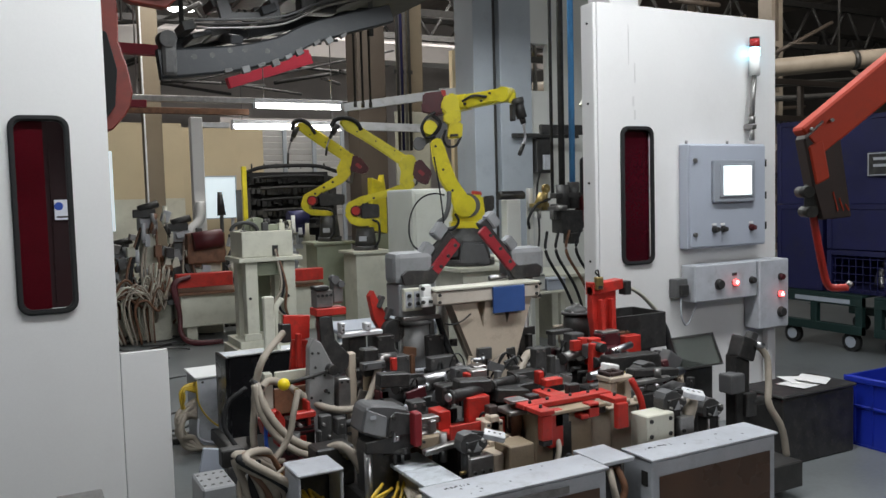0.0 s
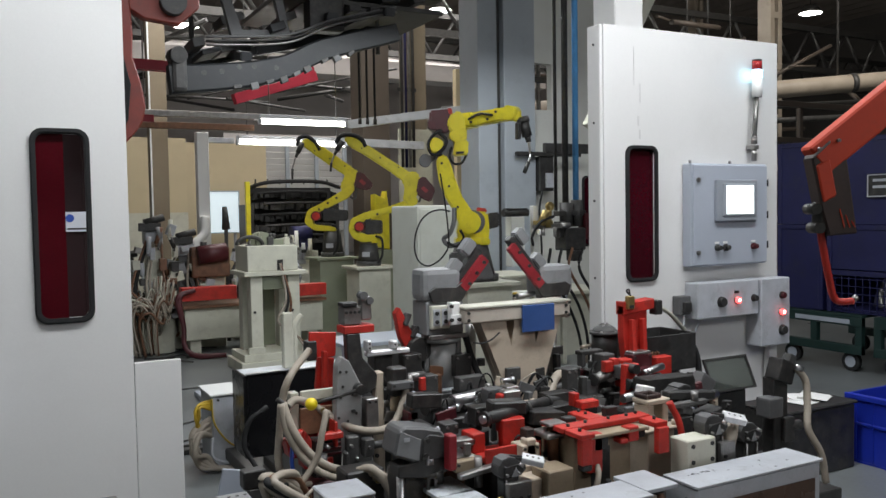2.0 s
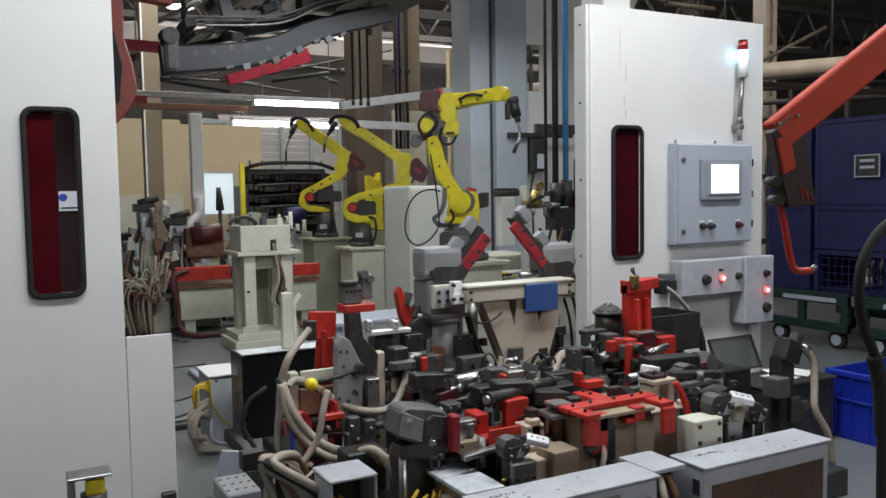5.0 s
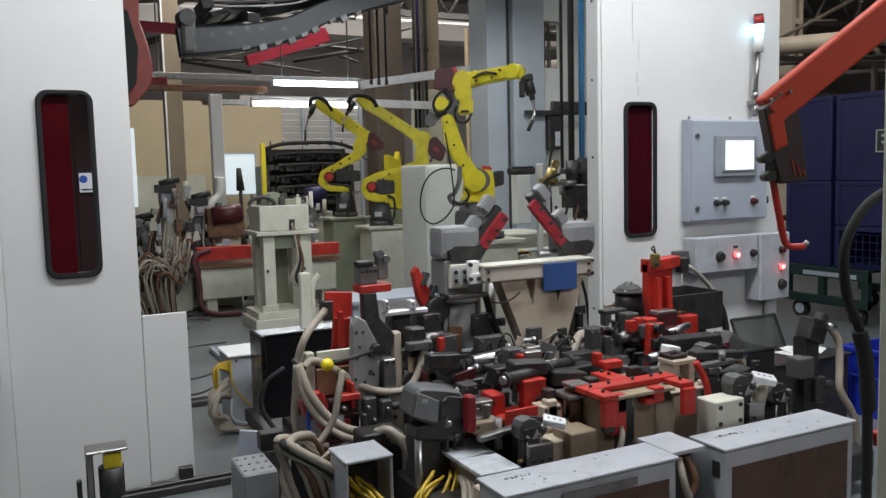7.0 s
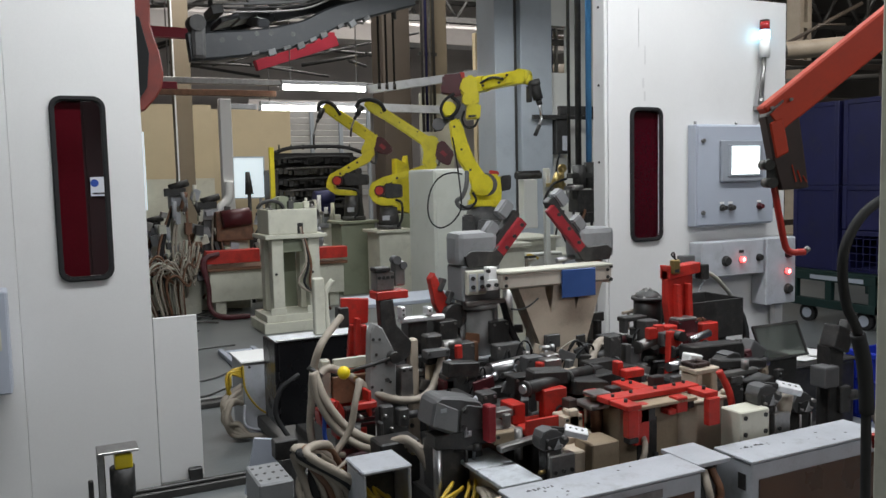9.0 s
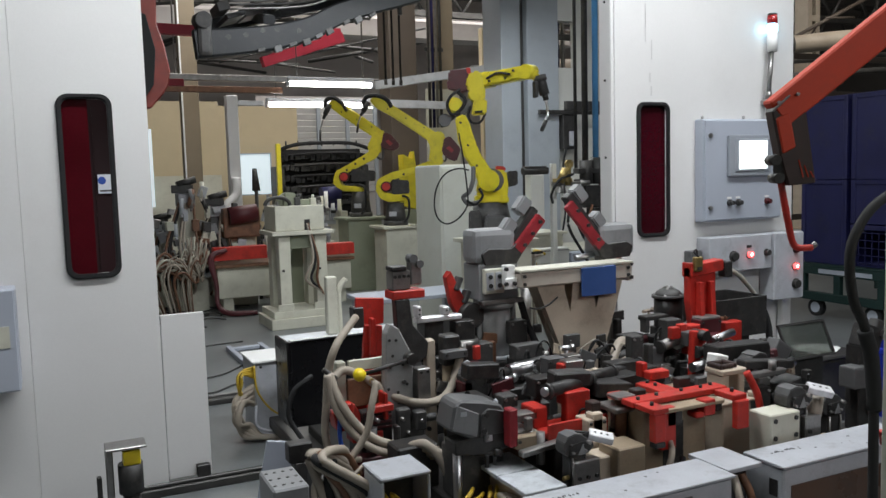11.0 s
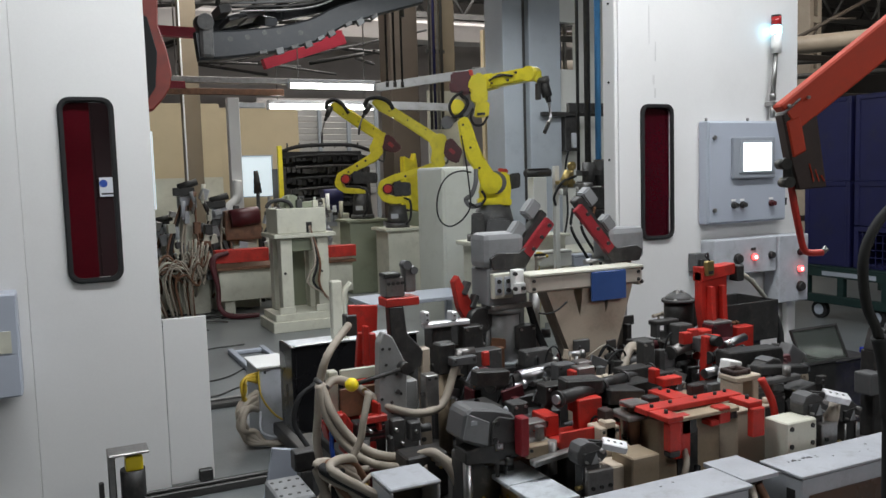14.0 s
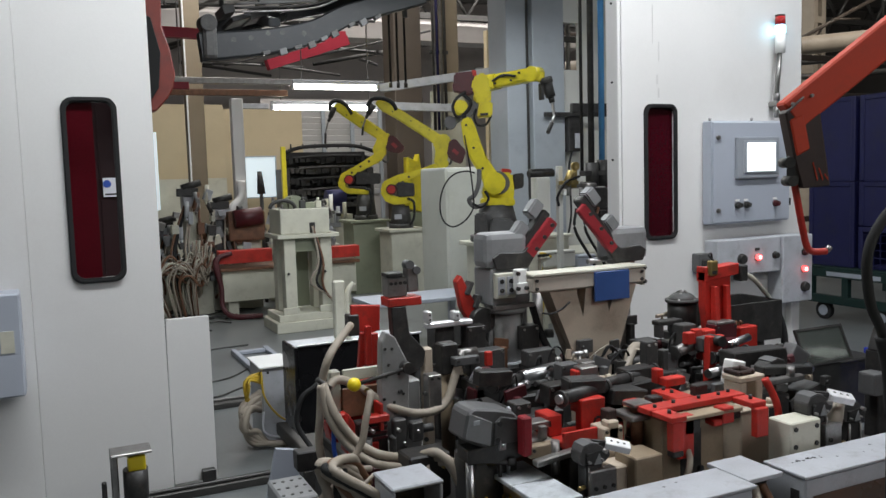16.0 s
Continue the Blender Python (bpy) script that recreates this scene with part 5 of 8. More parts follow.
def louver(x0, x1, z0, z1, y):
    o = thing("louvred_wall", ((x0 + x1) / 2, y, z0), "grey louvred wall panel with steel mullions", "louvre", kind="structure")
    n = int((z1 - z0) / 0.11)
    for i in range(n):
        z = z0 + (z1 - z0) * i / n
        part("slat", box(x0, y - 0.01, z, x1, y + 0.01, z + 0.10, bevel=0, turn=(24, 0, 0)), LOUVRE, o)
    k = 4
    for i in range(k + 1):
        x = x0 + (x1 - x0) * i / k
        part("mullion", box(x - 0.035, y - 0.07, 0, x + 0.035, y - 0.02, z1), COLGREY, o)
    part("sheet", box(x0, y + 0.06, 0, x1, y + 0.08, z1 + 0.2, bevel=0), HALLWALL, o)


louver(3.4, 5.6, 1.0, 2.55, 14.5)


def column(x0, y0, x1, y1, material, label, h=7.2, name="cell_column"):
    o = thing(name, ((x0 + x1) / 2, (y0 + y1) / 2, 0), label, "column", "hall columns")
    part("shaft", box(x0, y0, 0, x1, y1, h, bevel=0.006), material, o)
    part("base_plate", box(x0 - 0.06, y0 - 0.06, 0, x1 + 0.06, y1 + 0.06, 0.02), material, o)
    return o


c1 = column(1.47, 10.0, 1.67, 10.2, COLTAN, "tan painted steel column")
part("edge_strip", box(1.465, 9.98, 0, 1.485, 9.999, 7.2), PAPER, c1)
column(4.20, 10.2, 4.60, 10.6, COLBROWN, "broad brown column")
column(4.80, 10.0, 5.06, 10.3, COLTAN, "tan painted steel column")
c2 = column(3.86, 6.6, 4.07, 6.95, COLGREY, "grey column with a dark edge strip")
part("edge_strip", box(4.07, 6.62, 0, 4.11, 6.9, 7.2), DKFLOOR, c2)
column(4.112, 6.55, 4.46, 6.95, COLGREY, "pale blue-grey column")
gpost = column(1.79, 9.0, 1.915, 9.12, WHITE, "pale grey post with a bent foot", 2.2, "grey_post")
part("bent_foot", tube([(1.85, 8.98, 1.30), (1.83, 8.94, 1.12), (1.72, 8.90, 1.0), (1.70, 8.9, 0.8)], 0.05), WHITE, gpost)
wwb = bmesh.new()
add_box(wwb, 4.463, 6.62, 0, 5.6, 6.7, 2.276)
add_box(wwb, 4.463, 6.62, 2.723, 5.6, 6.7, 3.4)
add_box(wwb, 4.702, 6.62, 2.276, 5.6, 6.7, 2.723)
solid("wall_white", wwb, OFFWALL, "pale painted wall panel behind the robot with an opening", "wall", "structure")
bw = thing("window_3", (5.1, 6.6, 0.936), "narrow dark window in the back panel", "window", kind="structure")
part("window_frame", prism(rounded(5.056, 0.936, 5.256, 1.644, 0.05), "y", 6.60, 6.619, 0.003), RUBBER, bw)
part("pane", prism(rounded(5.076, 0.956, 5.236, 1.624, 0.04), "y", 6.595, 6.599, 0), REDPANE, bw)
solid("wall_beige", box(4.62, 9.97, 0, 5.12, 10.0, 2.42, bevel=0.003), CREAM, "cream panel beside the robot", "wall", "structure")
solid("wall_beige_dark", box(4.75, 8.62, 0, 5.6, 8.7, 3.0, bevel=0.003), TAN, "tan panel behind the robot", "wall", "structure")
OFFWHITE = mat("off_white_cabinet_paint", (0.52, 0.53, 0.48), 0.45, vary=0.06, scale=3, dirt=0.25, dirt_colour=(0.25, 0.23, 0.18))
wd = thing("white_cabinet", (3.05, 6.0, 0), "white rounded cabinet behind the robot", "cabinet")
part("body", box(2.86, 5.9, 0, 3.28, 6.4, 1.36, bevel=0.02), OFFWHITE, wd)
part("door", box(2.88, 5.888, 0.05, 3.26, 5.899, 1.33, bevel=0.01), OFFWHITE, wd)
part("handle", box(3.20, 5.875, 0.62, 3.22, 5.887, 0.76), BLACK, wd)
wc = thing("white_cabinet", (4.45, 6.1, 0), "white low cabinet with an overhanging top", "cabinet")
part("body", box(4.22, 5.95, 0, 4.75, 6.5, 0.55, bevel=0.008), CREAM, wc)
part("top", box(4.10, 5.88, 0.55, 4.85, 6.55, 0.585), CREAM, wc)
lc = thing("low_cabinet", (3.85, 5.95, 0), "cream low cabinet beside the column", "cabinet")
part("body", box(3.62, 5.8, 0, 3.98, 6.3, 0.74, bevel=0.008), CREAM, lc)
part("top", box(3.58, 5.78, 0.741, 4.02, 6.32, 0.765), CREAM, lc)
tb = thing("work_table", (2.4, 5.6, 0), "pale blue-grey work table inside the cell", "table")
part("top", box(2.0, 5.35, 0.36, 2.85, 5.8, 0.39), CABGREY, tb)
for x in (2.02, 2.78):
    part("leg", box(x, 5.4, 0, x + 0.05, 5.45, 0.36), CABGREY, tb)
    part("leg", box(x, 5.7, 0, x + 0.05, 5.75, 0.36), CABGREY, tb)
jb = thing("wall_socket_box", (4.55, 6.6, 1.45), "dark junction box with a grey cover and cable", "junction box")
part("body", box(4.47, 6.5, 1.49, 4.63, 6.615, 1.82), BLACK, jb)
part("cover", box(4.53, 6.47, 1.52, 4.61, 6.499, 1.66), BOXGREY, jb)
part("cable", tube([(4.5, 6.5, 1.5), (4.46, 6.5, 1.3), (4.48, 6.5, 0.9), (4.42, 6.5, 0.6)], 0.01), RUBBER, jb)
part("bar", box(4.2, 6.48, 1.82, 4.95, 6.52, 1.86), BLACK, jb)


def tube_lamp(x0, x1, y, z, drop):
    o = thing("tube_lamp", ((x0 + x1) / 2, y, z), "bright fluorescent tube lamp under a steel channel", "lamp", "tube lamps")
    part("channel", box(x0 - 0.02, y - 0.05, z + 0.03, x1 + 0.02, y + 0.05, z + 0.075), BOXGREY, o)
    part("tube", cyl((x0, y, z), (x1, y, z), 0.03, n=12), TUBE, o)
    part("end_cap", box(x1, y - 0.035, z - 0.035, x1 + 0.03, y + 0.035, z + 0.03), BOXGREY, o)
    part("end_cap", box(x0 - 0.03, y - 0.035, z - 0.035, x0, y + 0.035, z + 0.03), BOXGREY, o)
    for x in (x0 + 0.1, x1 - 0.1):
        part("hanger", cyl((x, y, z + 0.07), (x, y, z + drop), 0.006, n=6), STEEL, o)


tube_lamp(2.54, 3.54, 9.18, 2.36, 4.8)
tube_lamp(2.42, 3.74, 9.7, 2.17, 5.0)
tr = thing("cable_tray", (1.9, 9.2, 2.3), "grey steel cable trunking on hangers", "trunking", "trunking runs")
part("channel", box(1.0, 9.16, 2.375, 2.52, 9.24, 2.44), STEEL, tr)
part("channel_lower", box(1.95, 9.66, 2.15, 2.36, 9.74, 2.21), BOXGREY, tr)
part("hanger", cyl((1.3, 9.2, 2.44), (1.3, 9.2, 7.2), 0.008, n=6), STEEL, tr)
part("upper_bar", box(0.8, 9.3, 2.26, 2.5, 9.36, 2.33), COPPER, tr)
br = thing("cable_tray", (4.1, 9.0, 2.2), "sloping grey steel rail to the column", "trunking", "trunking runs")
part("channel", bar((3.60, 9.2, 2.36), (4.85, 8.6, 2.52), 0.06, 0.10, bevel=0.004), BOXGREY, br)
part("channel", bar((3.60, 9.7, 2.20), (4.75, 9.5, 2.16), 0.06, 0.10, bevel=0.004), BOXGREY, br)
part("hanger", cyl((4.2, 8.9, 2.4), (4.2, 8.9, 7.2), 0.008, n=6), STEEL, br)


def black_rack():
    o = thing("parts_rack", (3.5, 11.2, 0), "black rack with stacked car grille frames", "rack")
    part("rack_frame", joined(box(2.88, 11.0, 0, 2.93, 11.6, 1.45), box(4.1, 11.0, 0, 4.15, 11.6, 1.45), box(2.88, 11.0, 0.9, 4.15, 11.05, 0.96)), BLACK, o)
    rnd = random.Random(8)
    # added black sheet, stands in for the dark in the gaps between frames
    part("back_sheet", box(2.93, 11.2, 0.3, 4.1, 11.22, 1.68, bevel=0), RUBBER, o)
    for k in range(5):
        z = 0.98 + 0.15 * k
        bm = tube([(2.90, 11.12, z), (3.2, 11.0, z + 0.03), (3.6, 10.97, z + 0.04), (4.0, 11.03, z + 0.03), (4.17, 11.16, z)], 0.02, 8)
        for i in range(16):
            x = 2.94 + i * 0.074
            add_box(bm, x, 10.99 + rnd.uniform(0, 0.05), z - 0.07 + rnd.uniform(0, 0.04), x + rnd.uniform(0.04, 0.075), 11.16, z + rnd.uniform(0.02, 0.06))
        part("grille_frame", bm, (RUBBER, BLACK)[k % 2], o)
    part("top_frame", tube([(2.86, 11.1, 1.66), (3.1, 11.0, 1.74), (3.5, 10.96, 1.76), (3.9, 11.0, 1.75), (4.2, 11.1, 1.68)], 0.028, 8), RUBBER, o)
    for i in range(7):
        x = 2.96 + i * 0.17
        part("peg", cyl((x, 11.0, 1.72), (x, 11.0, 1.79), 0.012, n=8), BLACK, o)
    part("yellow_post", box(2.80, 10.9, 0.9, 2.86, 10.96, 1.75), YELLOW, o, "yellow guide post")


black_rack()
yb = thing("yellow_cabinet", (3.95, 9.35, 0), "yellow robot arm housing beside the pedestal", "cabinet")
part("body", prism([(3.951, 0.90), (4.136, 0.85), (4.136, 1.35), (4.106, 1.58), (4.076, 1.48), (3.951, 1.54)], "y", 9.25, 9.4, 0.008), YELLOW, yb)
part("foot", box(3.90, 9.2, 0, 4.20, 9.5, 0.85), OLIVE, yb)
bb = thing("blue_motor", (3.2, 10.0, 0), "blue motor unit on a cream frame", "machine")
part("frame", box(2.9, 9.8, 0, 3.4, 10.1, 0.85), CREAM, bb)
part("motor", joined(cyl((3.06, 9.8, 1.06), (3.30, 9.8, 1.07), 0.10), box(3.02, 9.75, 0.86, 3.30, 9.95, 1.0)), BLUEBIN, bb, "navy motor")
for k in range(6):
    part("bottle", cyl((2.84 + 0.075 * k, 9.62 - 0.03 * (k % 3), 0.76), (2.84 + 0.075 * k, 9.62 - 0.03 * (k % 3), 0.96 + 0.05 * (k % 4)), 0.03, 0.024, 10), (PAPER, BOXGREY, CREAM)[k % 3], bb, "pale fluid bottle")
    part("clip", box(2.81 + 0.075 * k, 9.56, 0.84 + 0.03 * (k % 2), 2.87 + 0.075 * k, 9.585, 0.88 + 0.03 * (k % 2)), (BLACK, STEEL)[k % 2], bb)
part("valve_block", joined(box(2.85, 9.7, 0.75, 3.0, 9.9, 0.98), box(3.05, 9.68, 0.7, 3.2, 9.85, 0.9)), BOXGREY, bb)

# a bright lit panel, no known lamp: its brightness is emission in the material
lp = thing("wall_lamp", (1.4, 12.1, 0), "tall bright panel beside the tan wall, with a glow put in", "lamp")
part("diffuser", box(1.19, 12.10, 0.93, 1.34, 12.12, 2.02), BOARD, lp)
part("stand", box(1.24, 12.125, 0, 1.30, 12.16, 1.03), BOXGREY, lp)

hb = thing("hose_bundle", (3.342, 5.35, 0), "bundle of pale hoses rising from the floor behind the clamps", "hose")
for k in range(9):
    x = 3.266 + 0.0225 * k
    w = 0.03 * math.sin(2.1 * k)
    part("hose", tube([(x + w, 5.35 + 0.02 * (k % 3), 0.01), (x - w * 0.6, 5.36 + 0.02 * (k % 3), 0.35), (x + w * 0.4, 5.35 + 0.02 * (k % 3), 0.62), (x, 5.34 + 0.02 * (k % 3), 0.658 - 0.02 * (k % 4)), (x + 0.07, 5.36, 0.658 - 0.03)], 0.012), (HOSE, CREAM, YCABLE, HOSE, CREAM, RUBBER)[k % 6], hb)
part("strap", box(3.236, 5.325, 0.64, 3.476, 5.332, 0.66), BLACK, hb)
jr = thing("terminal_boxes", (3.742, 5.62, 0), "row of small pale terminal boxes on a steel stand", "terminal box")
for x0, z0, x1, z1, mt in ((3.604, 0.522, 3.728, 0.644, OFFWALL), (3.742, 0.509, 3.908, 0.644, OFFWALL), (3.932, 0.494, 4.115, 0.594, CABGREY)):
    part("box", box(x0, 5.6, z0, x1, 5.72, z1, bevel=0.005), mt, jr)
    part("lid_line", box(x0 + 0.004, 5.598, z1 - 0.022, x1 - 0.004, 5.5995, z1 - 0.018, bevel=0), DKGREY, jr)
part("shelf", box(3.584, 5.58, 0.470, 4.135, 5.74, 0.492), CREAM, jr)
for x in (3.604, 4.075):
    part("leg", box(x, 5.62, 0, x + 0.04, 5.66, 0.469), CREAM, jr)
ck = thing("cable_coil", (3.396, 7.3, 0), "coiled brown cables hung on a low stand", "cables")
part("stand", joined(box(3.381, 7.33, 0, 3.411, 7.36, 0.705), box(3.381, 7.22, 0.685, 3.411, 7.36, 0.705)), STEEL, ck)
for k in range(7):
    r = 0.06 + 0.008 * k
    part("loop", tube([(3.396 + r * math.sin(q) * (0.8 + 0.05 * (k % 3)), 7.23 + 0.014 * k, 0.685 + 0.03 - 1.9 * r * (1 - math.cos(q))) for q in np.arange(0.0, 6.4, 0.628)], 0.0065, 8, 4), (COPPER, COPPER, HOSE)[k % 3], ck)

# black and blue vertical supply hoses with the tool changer below
sp = thing("hose_drop", (3.74, 5.04, 1.0), "black pole and blue hose dropping to a black tool head", "tool")
part("black_pole", cyl((3.685, 5.04, 1.25), (3.70, 5.04, 7.2), 0.024), BLACK, sp)
part("black_pole", cyl((3.655, 5.12, 1.3), (3.66, 5.12, 7.2), 0.013), BLACK, sp)
part("blue_hose", cyl((3.782, 5.04, 1.32), (3.80, 5.04, 7.2), 0.023), PIPEBLUE, sp, "blue protective hose")
part("head", joined(box(3.64, 4.98, 1.0, 3.83, 5.12, 1.17, bevel=0.012), box(3.60, 5.0, 1.10, 3.66, 5.08, 1.22, bevel=0.006), box(3.70, 4.96, 0.92, 3.78, 5.06, 1.0, bevel=0.006)), BLACK, sp)
part("manifold", joined(box(3.36, 4.97, 1.17, 3.62, 5.02, 1.205), cyl((3.42, 4.96, 1.12), (3.42, 4.96, 1.18), 0.016), cyl((3.53, 4.96, 1.11), (3.53, 4.96, 1.18), 0.014), cyl((3.58, 4.96, 1.19), (3.66, 4.96, 1.19), 0.02)), STEEL, sp, "steel hose manifold")
part("gauge", cyl((3.47, 4.93, 1.335), (3.47, 4.955, 1.335), 0.032, n=18), GUNM, sp, "small brass gauge")
part("clip", box(3.38, 4.95, 1.125, 3.40, 4.99, 1.17), PAPER, sp)
part("collar", joined(cyl((3.69, 5.04, 1.18), (3.69, 5.04, 1.36), 0.05), cyl((3.79, 5.04, 1.18), (3.79, 5.04, 1.38), 0.045), box(3.6, 5.0, 1.26, 3.85, 5.08, 1.30)), BLACK, sp)
part("fitting", joined(cyl((3.40, 4.96, 1.2), (3.44, 4.94, 1.30), 0.03), cyl((3.47, 4.96, 1.18), (3.47, 4.95, 1.34), 0.022), box(3.36, 4.94, 1.2, 3.5, 5.0, 1.23)), GUNM, sp, "brass fittings")
part("red_valve", box(3.83, 4.98, 1.08, 3.87, 5.08, 1.28), DKRED, sp)
part("side_arm", joined(cyl((3.13, 5.04, 1.29), (3.34, 5.04, 1.29), 0.028, n=18), box(3.14, 5.02, 1.315, 3.33, 5.06, 1.325)), BLACK, sp, "black horizontal cylinder")
part("side_post", joined(box(3.17, 5.0, 0.9, 3.29, 5.08, 1.262, bevel=0.006), box(3.36, 5.0, 0, 3.40, 5.04, 1.34)), OFFWALL, sp, "pale steel post under the cylinder")
for k in range(4):
    part("cable", tube([(3.5 + 0.1 * k, 4.98, 1.02), (3.45 + 0.09 * k, 4.92, 0.86), (3.6 + 0.09 * k, 4.9, 0.6), (3.7 + 0.07 * k, 4.9, 0.35), (3.74 + 0.05 * k, 4.9, 0.02)], 0.011), (RUBBER, RUBBER, COPPER, RUBBER)[k], sp)
part("cable", tube([(3.36, 5.0, 1.05), (3.32, 4.95, 1.12), (3.38, 4.93, 1.22), (3.5, 4.93, 1.26)], 0.01), RUBBER, sp)
bp = thing("pipe_bundle", (4.7, 6.9, 2.2), "bundle of blue and dark vertical pipes", "pipe", "overhead pipes")
for k in range(5):
    part("pipe", cyl((4.53 + 0.07 * k, 7.0, 2.1), (4.53 + 0.07 * k, 7.0, 7.2), 0.022, n=10), (DKFLOOR, PIPEBLUE, DKFLOOR, BLUEBIN, STEEL)[k], bp)
part("clamp_bar", box(4.4, 6.95, 2.6, 5.2, 6.98, 2.66), DKFLOOR, bp)
bp = thing("pipe_bundle", (4.7, 9.8, 2.2), "bundle of dark vertical pipes on the column", "pipe", "overhead pipes")
for k in range(4):
    part("pipe", cyl((4.62 + 0.055 * k, 9.85, 1.9), (4.62 + 0.055 * k, 9.85, 7.2), 0.02, n=10), (DKFLOOR, BLUEBIN, STEEL, DKFLOOR)[k], bp)
part("clamp_bar", box(4.58, 9.88, 2.9, 4.85, 9.9, 2.95), DKFLOOR, bp)
bx = thing("steel_brace", (4.9, 5.6, 2.2), "beige diagonal brace beside the wall", "brace")
part("brace", bar((4.35, 5.6, 2.0), (5.4, 5.6, 3.8), 0.07, 0.10, bevel=0.004), CREAM, bx)
part("upright", box(4.6, 5.62, 0, 4.68, 5.7, 4.2), CREAM, bx)
part("cross_bar", box(3.9, 5.6, 1.78, 4.8, 5.64, 1.86), BLACK, bx)
wcol = column(3.055, 3.70, 3.265, 3.90, WHITE, "white square column behind the cell wall", 4.5, "white_column")


# ---- overhead: hung vehicle frame and the red gripper ----
def vehicle_frame():
    y = 6.2
    o = thing("vehicle_frame", (2.0, y, 2.2), "dark primed vehicle underbody frame hung overhead", "vehicle frame")
    pts = [(1.03, y, 2.29), (1.31, y, 2.32), (1.64, y, 2.37), (1.92, y, 2.45), (2.15, y, 2.57), (2.42, y, 2.66), (2.84, y, 2.78)]
    bm = bmesh.new()
    ps = spline(pts, 5)
    rings = []
    for i, p in enumerate(ps):
        d = (ps[min(i + 1, len(ps) - 1)] - ps[max(i - 1, 0)]).normalized()
        u = Vector((0, 1, 0)).cross(d)
        hh = 0.105 - 0.035 * i / len(ps)
        rings.append([bm.verts.new(p + Vector((0, sx * 0.06, 0)) + u * sz * hh) for sx, sz in ((-1, -0.85), (-0.8, -1), (0.8, -1), (1, -0.85), (1, 0.85), (0.8, 1), (-0.8, 1), (-1, 0.85))])
    for a, b in zip(rings, rings[1:]):
        for k in range(8):
            bm.faces.new((a[k], b[k], b[(k + 1) % 8], a[(k + 1) % 8]))
    bm.faces.new(rings[0])
    bm.faces.new(rings[-1][::-1])
    bmesh.ops.recalc_face_normals(bm, faces=bm.faces[:])
    rail = part("side_rail", bm, CAR, o)

    def rail_at(t):
        return ps[int(t * (len(ps) - 1))]

    for x, z in ((1.40, 2.37), (1.53, 2.41), (1.64, 2.42), (1.81, 2.42), (1.27, 2.35)):
        part("hole", cyl((x, y - 0.062, z), (x, y - 0.0605, z), 0.02, n=12), BLACK, rail)
    part("far_rail", joined(bar((1.2, y + 0.9, 2.55), (1.9, y + 0.9, 2.75), 0.1, 0.14), bar((1.9, y + 0.9, 2.75), (3.1, y + 0.9, 3.05), 0.1, 0.14)), CAR, o)
    part("end_cap", joined(box(1.04, y - 0.08, 2.20, 1.15, y + 0.08, 2.46, bevel=0.03), cyl((1.09, y - 0.1, 2.46), (1.09, y + 0.1, 2.48), 0.06)), BLACK, o, "black rounded end cap")
    for x, z in ((1.6, 2.5), (2.3, 2.86), (2.8, 2.95)):
        part("cross_member", bar((x, y, z), (x + 0.1, y + 0.95, z + 0.2), 0.09, 0.07), CAR, o)
    q = ring_prism([(1.52, 2.66), (1.98, 2.70), (1.90, 3.10), (1.42, 3.06)], [(1.60, 2.72), (1.91, 2.75), (1.85, 3.03), (1.50, 3.0)], y + 0.1, y + 0.16)
    part("floor_opening", q, MIDGREY, o, "grey rectangular opening frame")
    rnd = random.Random(31)
    for k in range(30):
        x = rnd.uniform(1.3, 3.1)
        z = 2.52 + (x - 1.5) * 0.3 + rnd.uniform(0.05, 0.4)
        part("bracket", box(x, y + rnd.uniform(0, 0.6), z, x + rnd.uniform(0.05, 0.2), y + rnd.uniform(0.62, 0.8), z + rnd.uniform(0.03, 0.1), turn=(0, rnd.uniform(-22, -4), 0)), (CAR, DKGREY, BLACK, BLACK)[k % 4], o)
    for k in range(9):
        t = rail_at(0.28 + 0.07 * k)
        part("weld_tab", box(t.x - 0.03, y - 0.075, t.z - 0.10 - 0.02 * (k % 2), t.x + 0.03, y - 0.03, t.z - 0.07, turn=(0, -12 - 3 * k, 0)), (DKGREY, MIDGREY)[k % 3 == 1], rail)
    for k in range(3):
        part("brake_line", tube([(1.3, y - 0.02, 2.56 + 0.03 * k), (1.9, y - 0.05, 2.62 + 0.03 * k), (2.3, y, 2.80 + 0.02 * k), (2.9, y + 0.1, 2.98 + 0.02 * k)], 0.009), (STEEL, BLACK, MIDGREY)[k], o)
    part("dark_floor_pan", box(1.9, y + 0.2, 3.02, 3.4, y + 1.3, 3.06), DKFLOOR, o)
    part("pan_block", box(2.15, y + 0.12, 2.78, 2.45, y + 0.3, 3.1, bevel=0.03), BLACK, o)
    for x in (1.3, 2.9):
        part("hanger_cable", cyl((x, y + 0.5, 2.7), (x, y + 0.5, 7.2), 0.02, n=8), DKFLOOR, o)
    part("carrier_beam", box(0.9, y + 0.4, 3.2, 3.5, y + 0.6, 3.3), DKFLOOR, o)


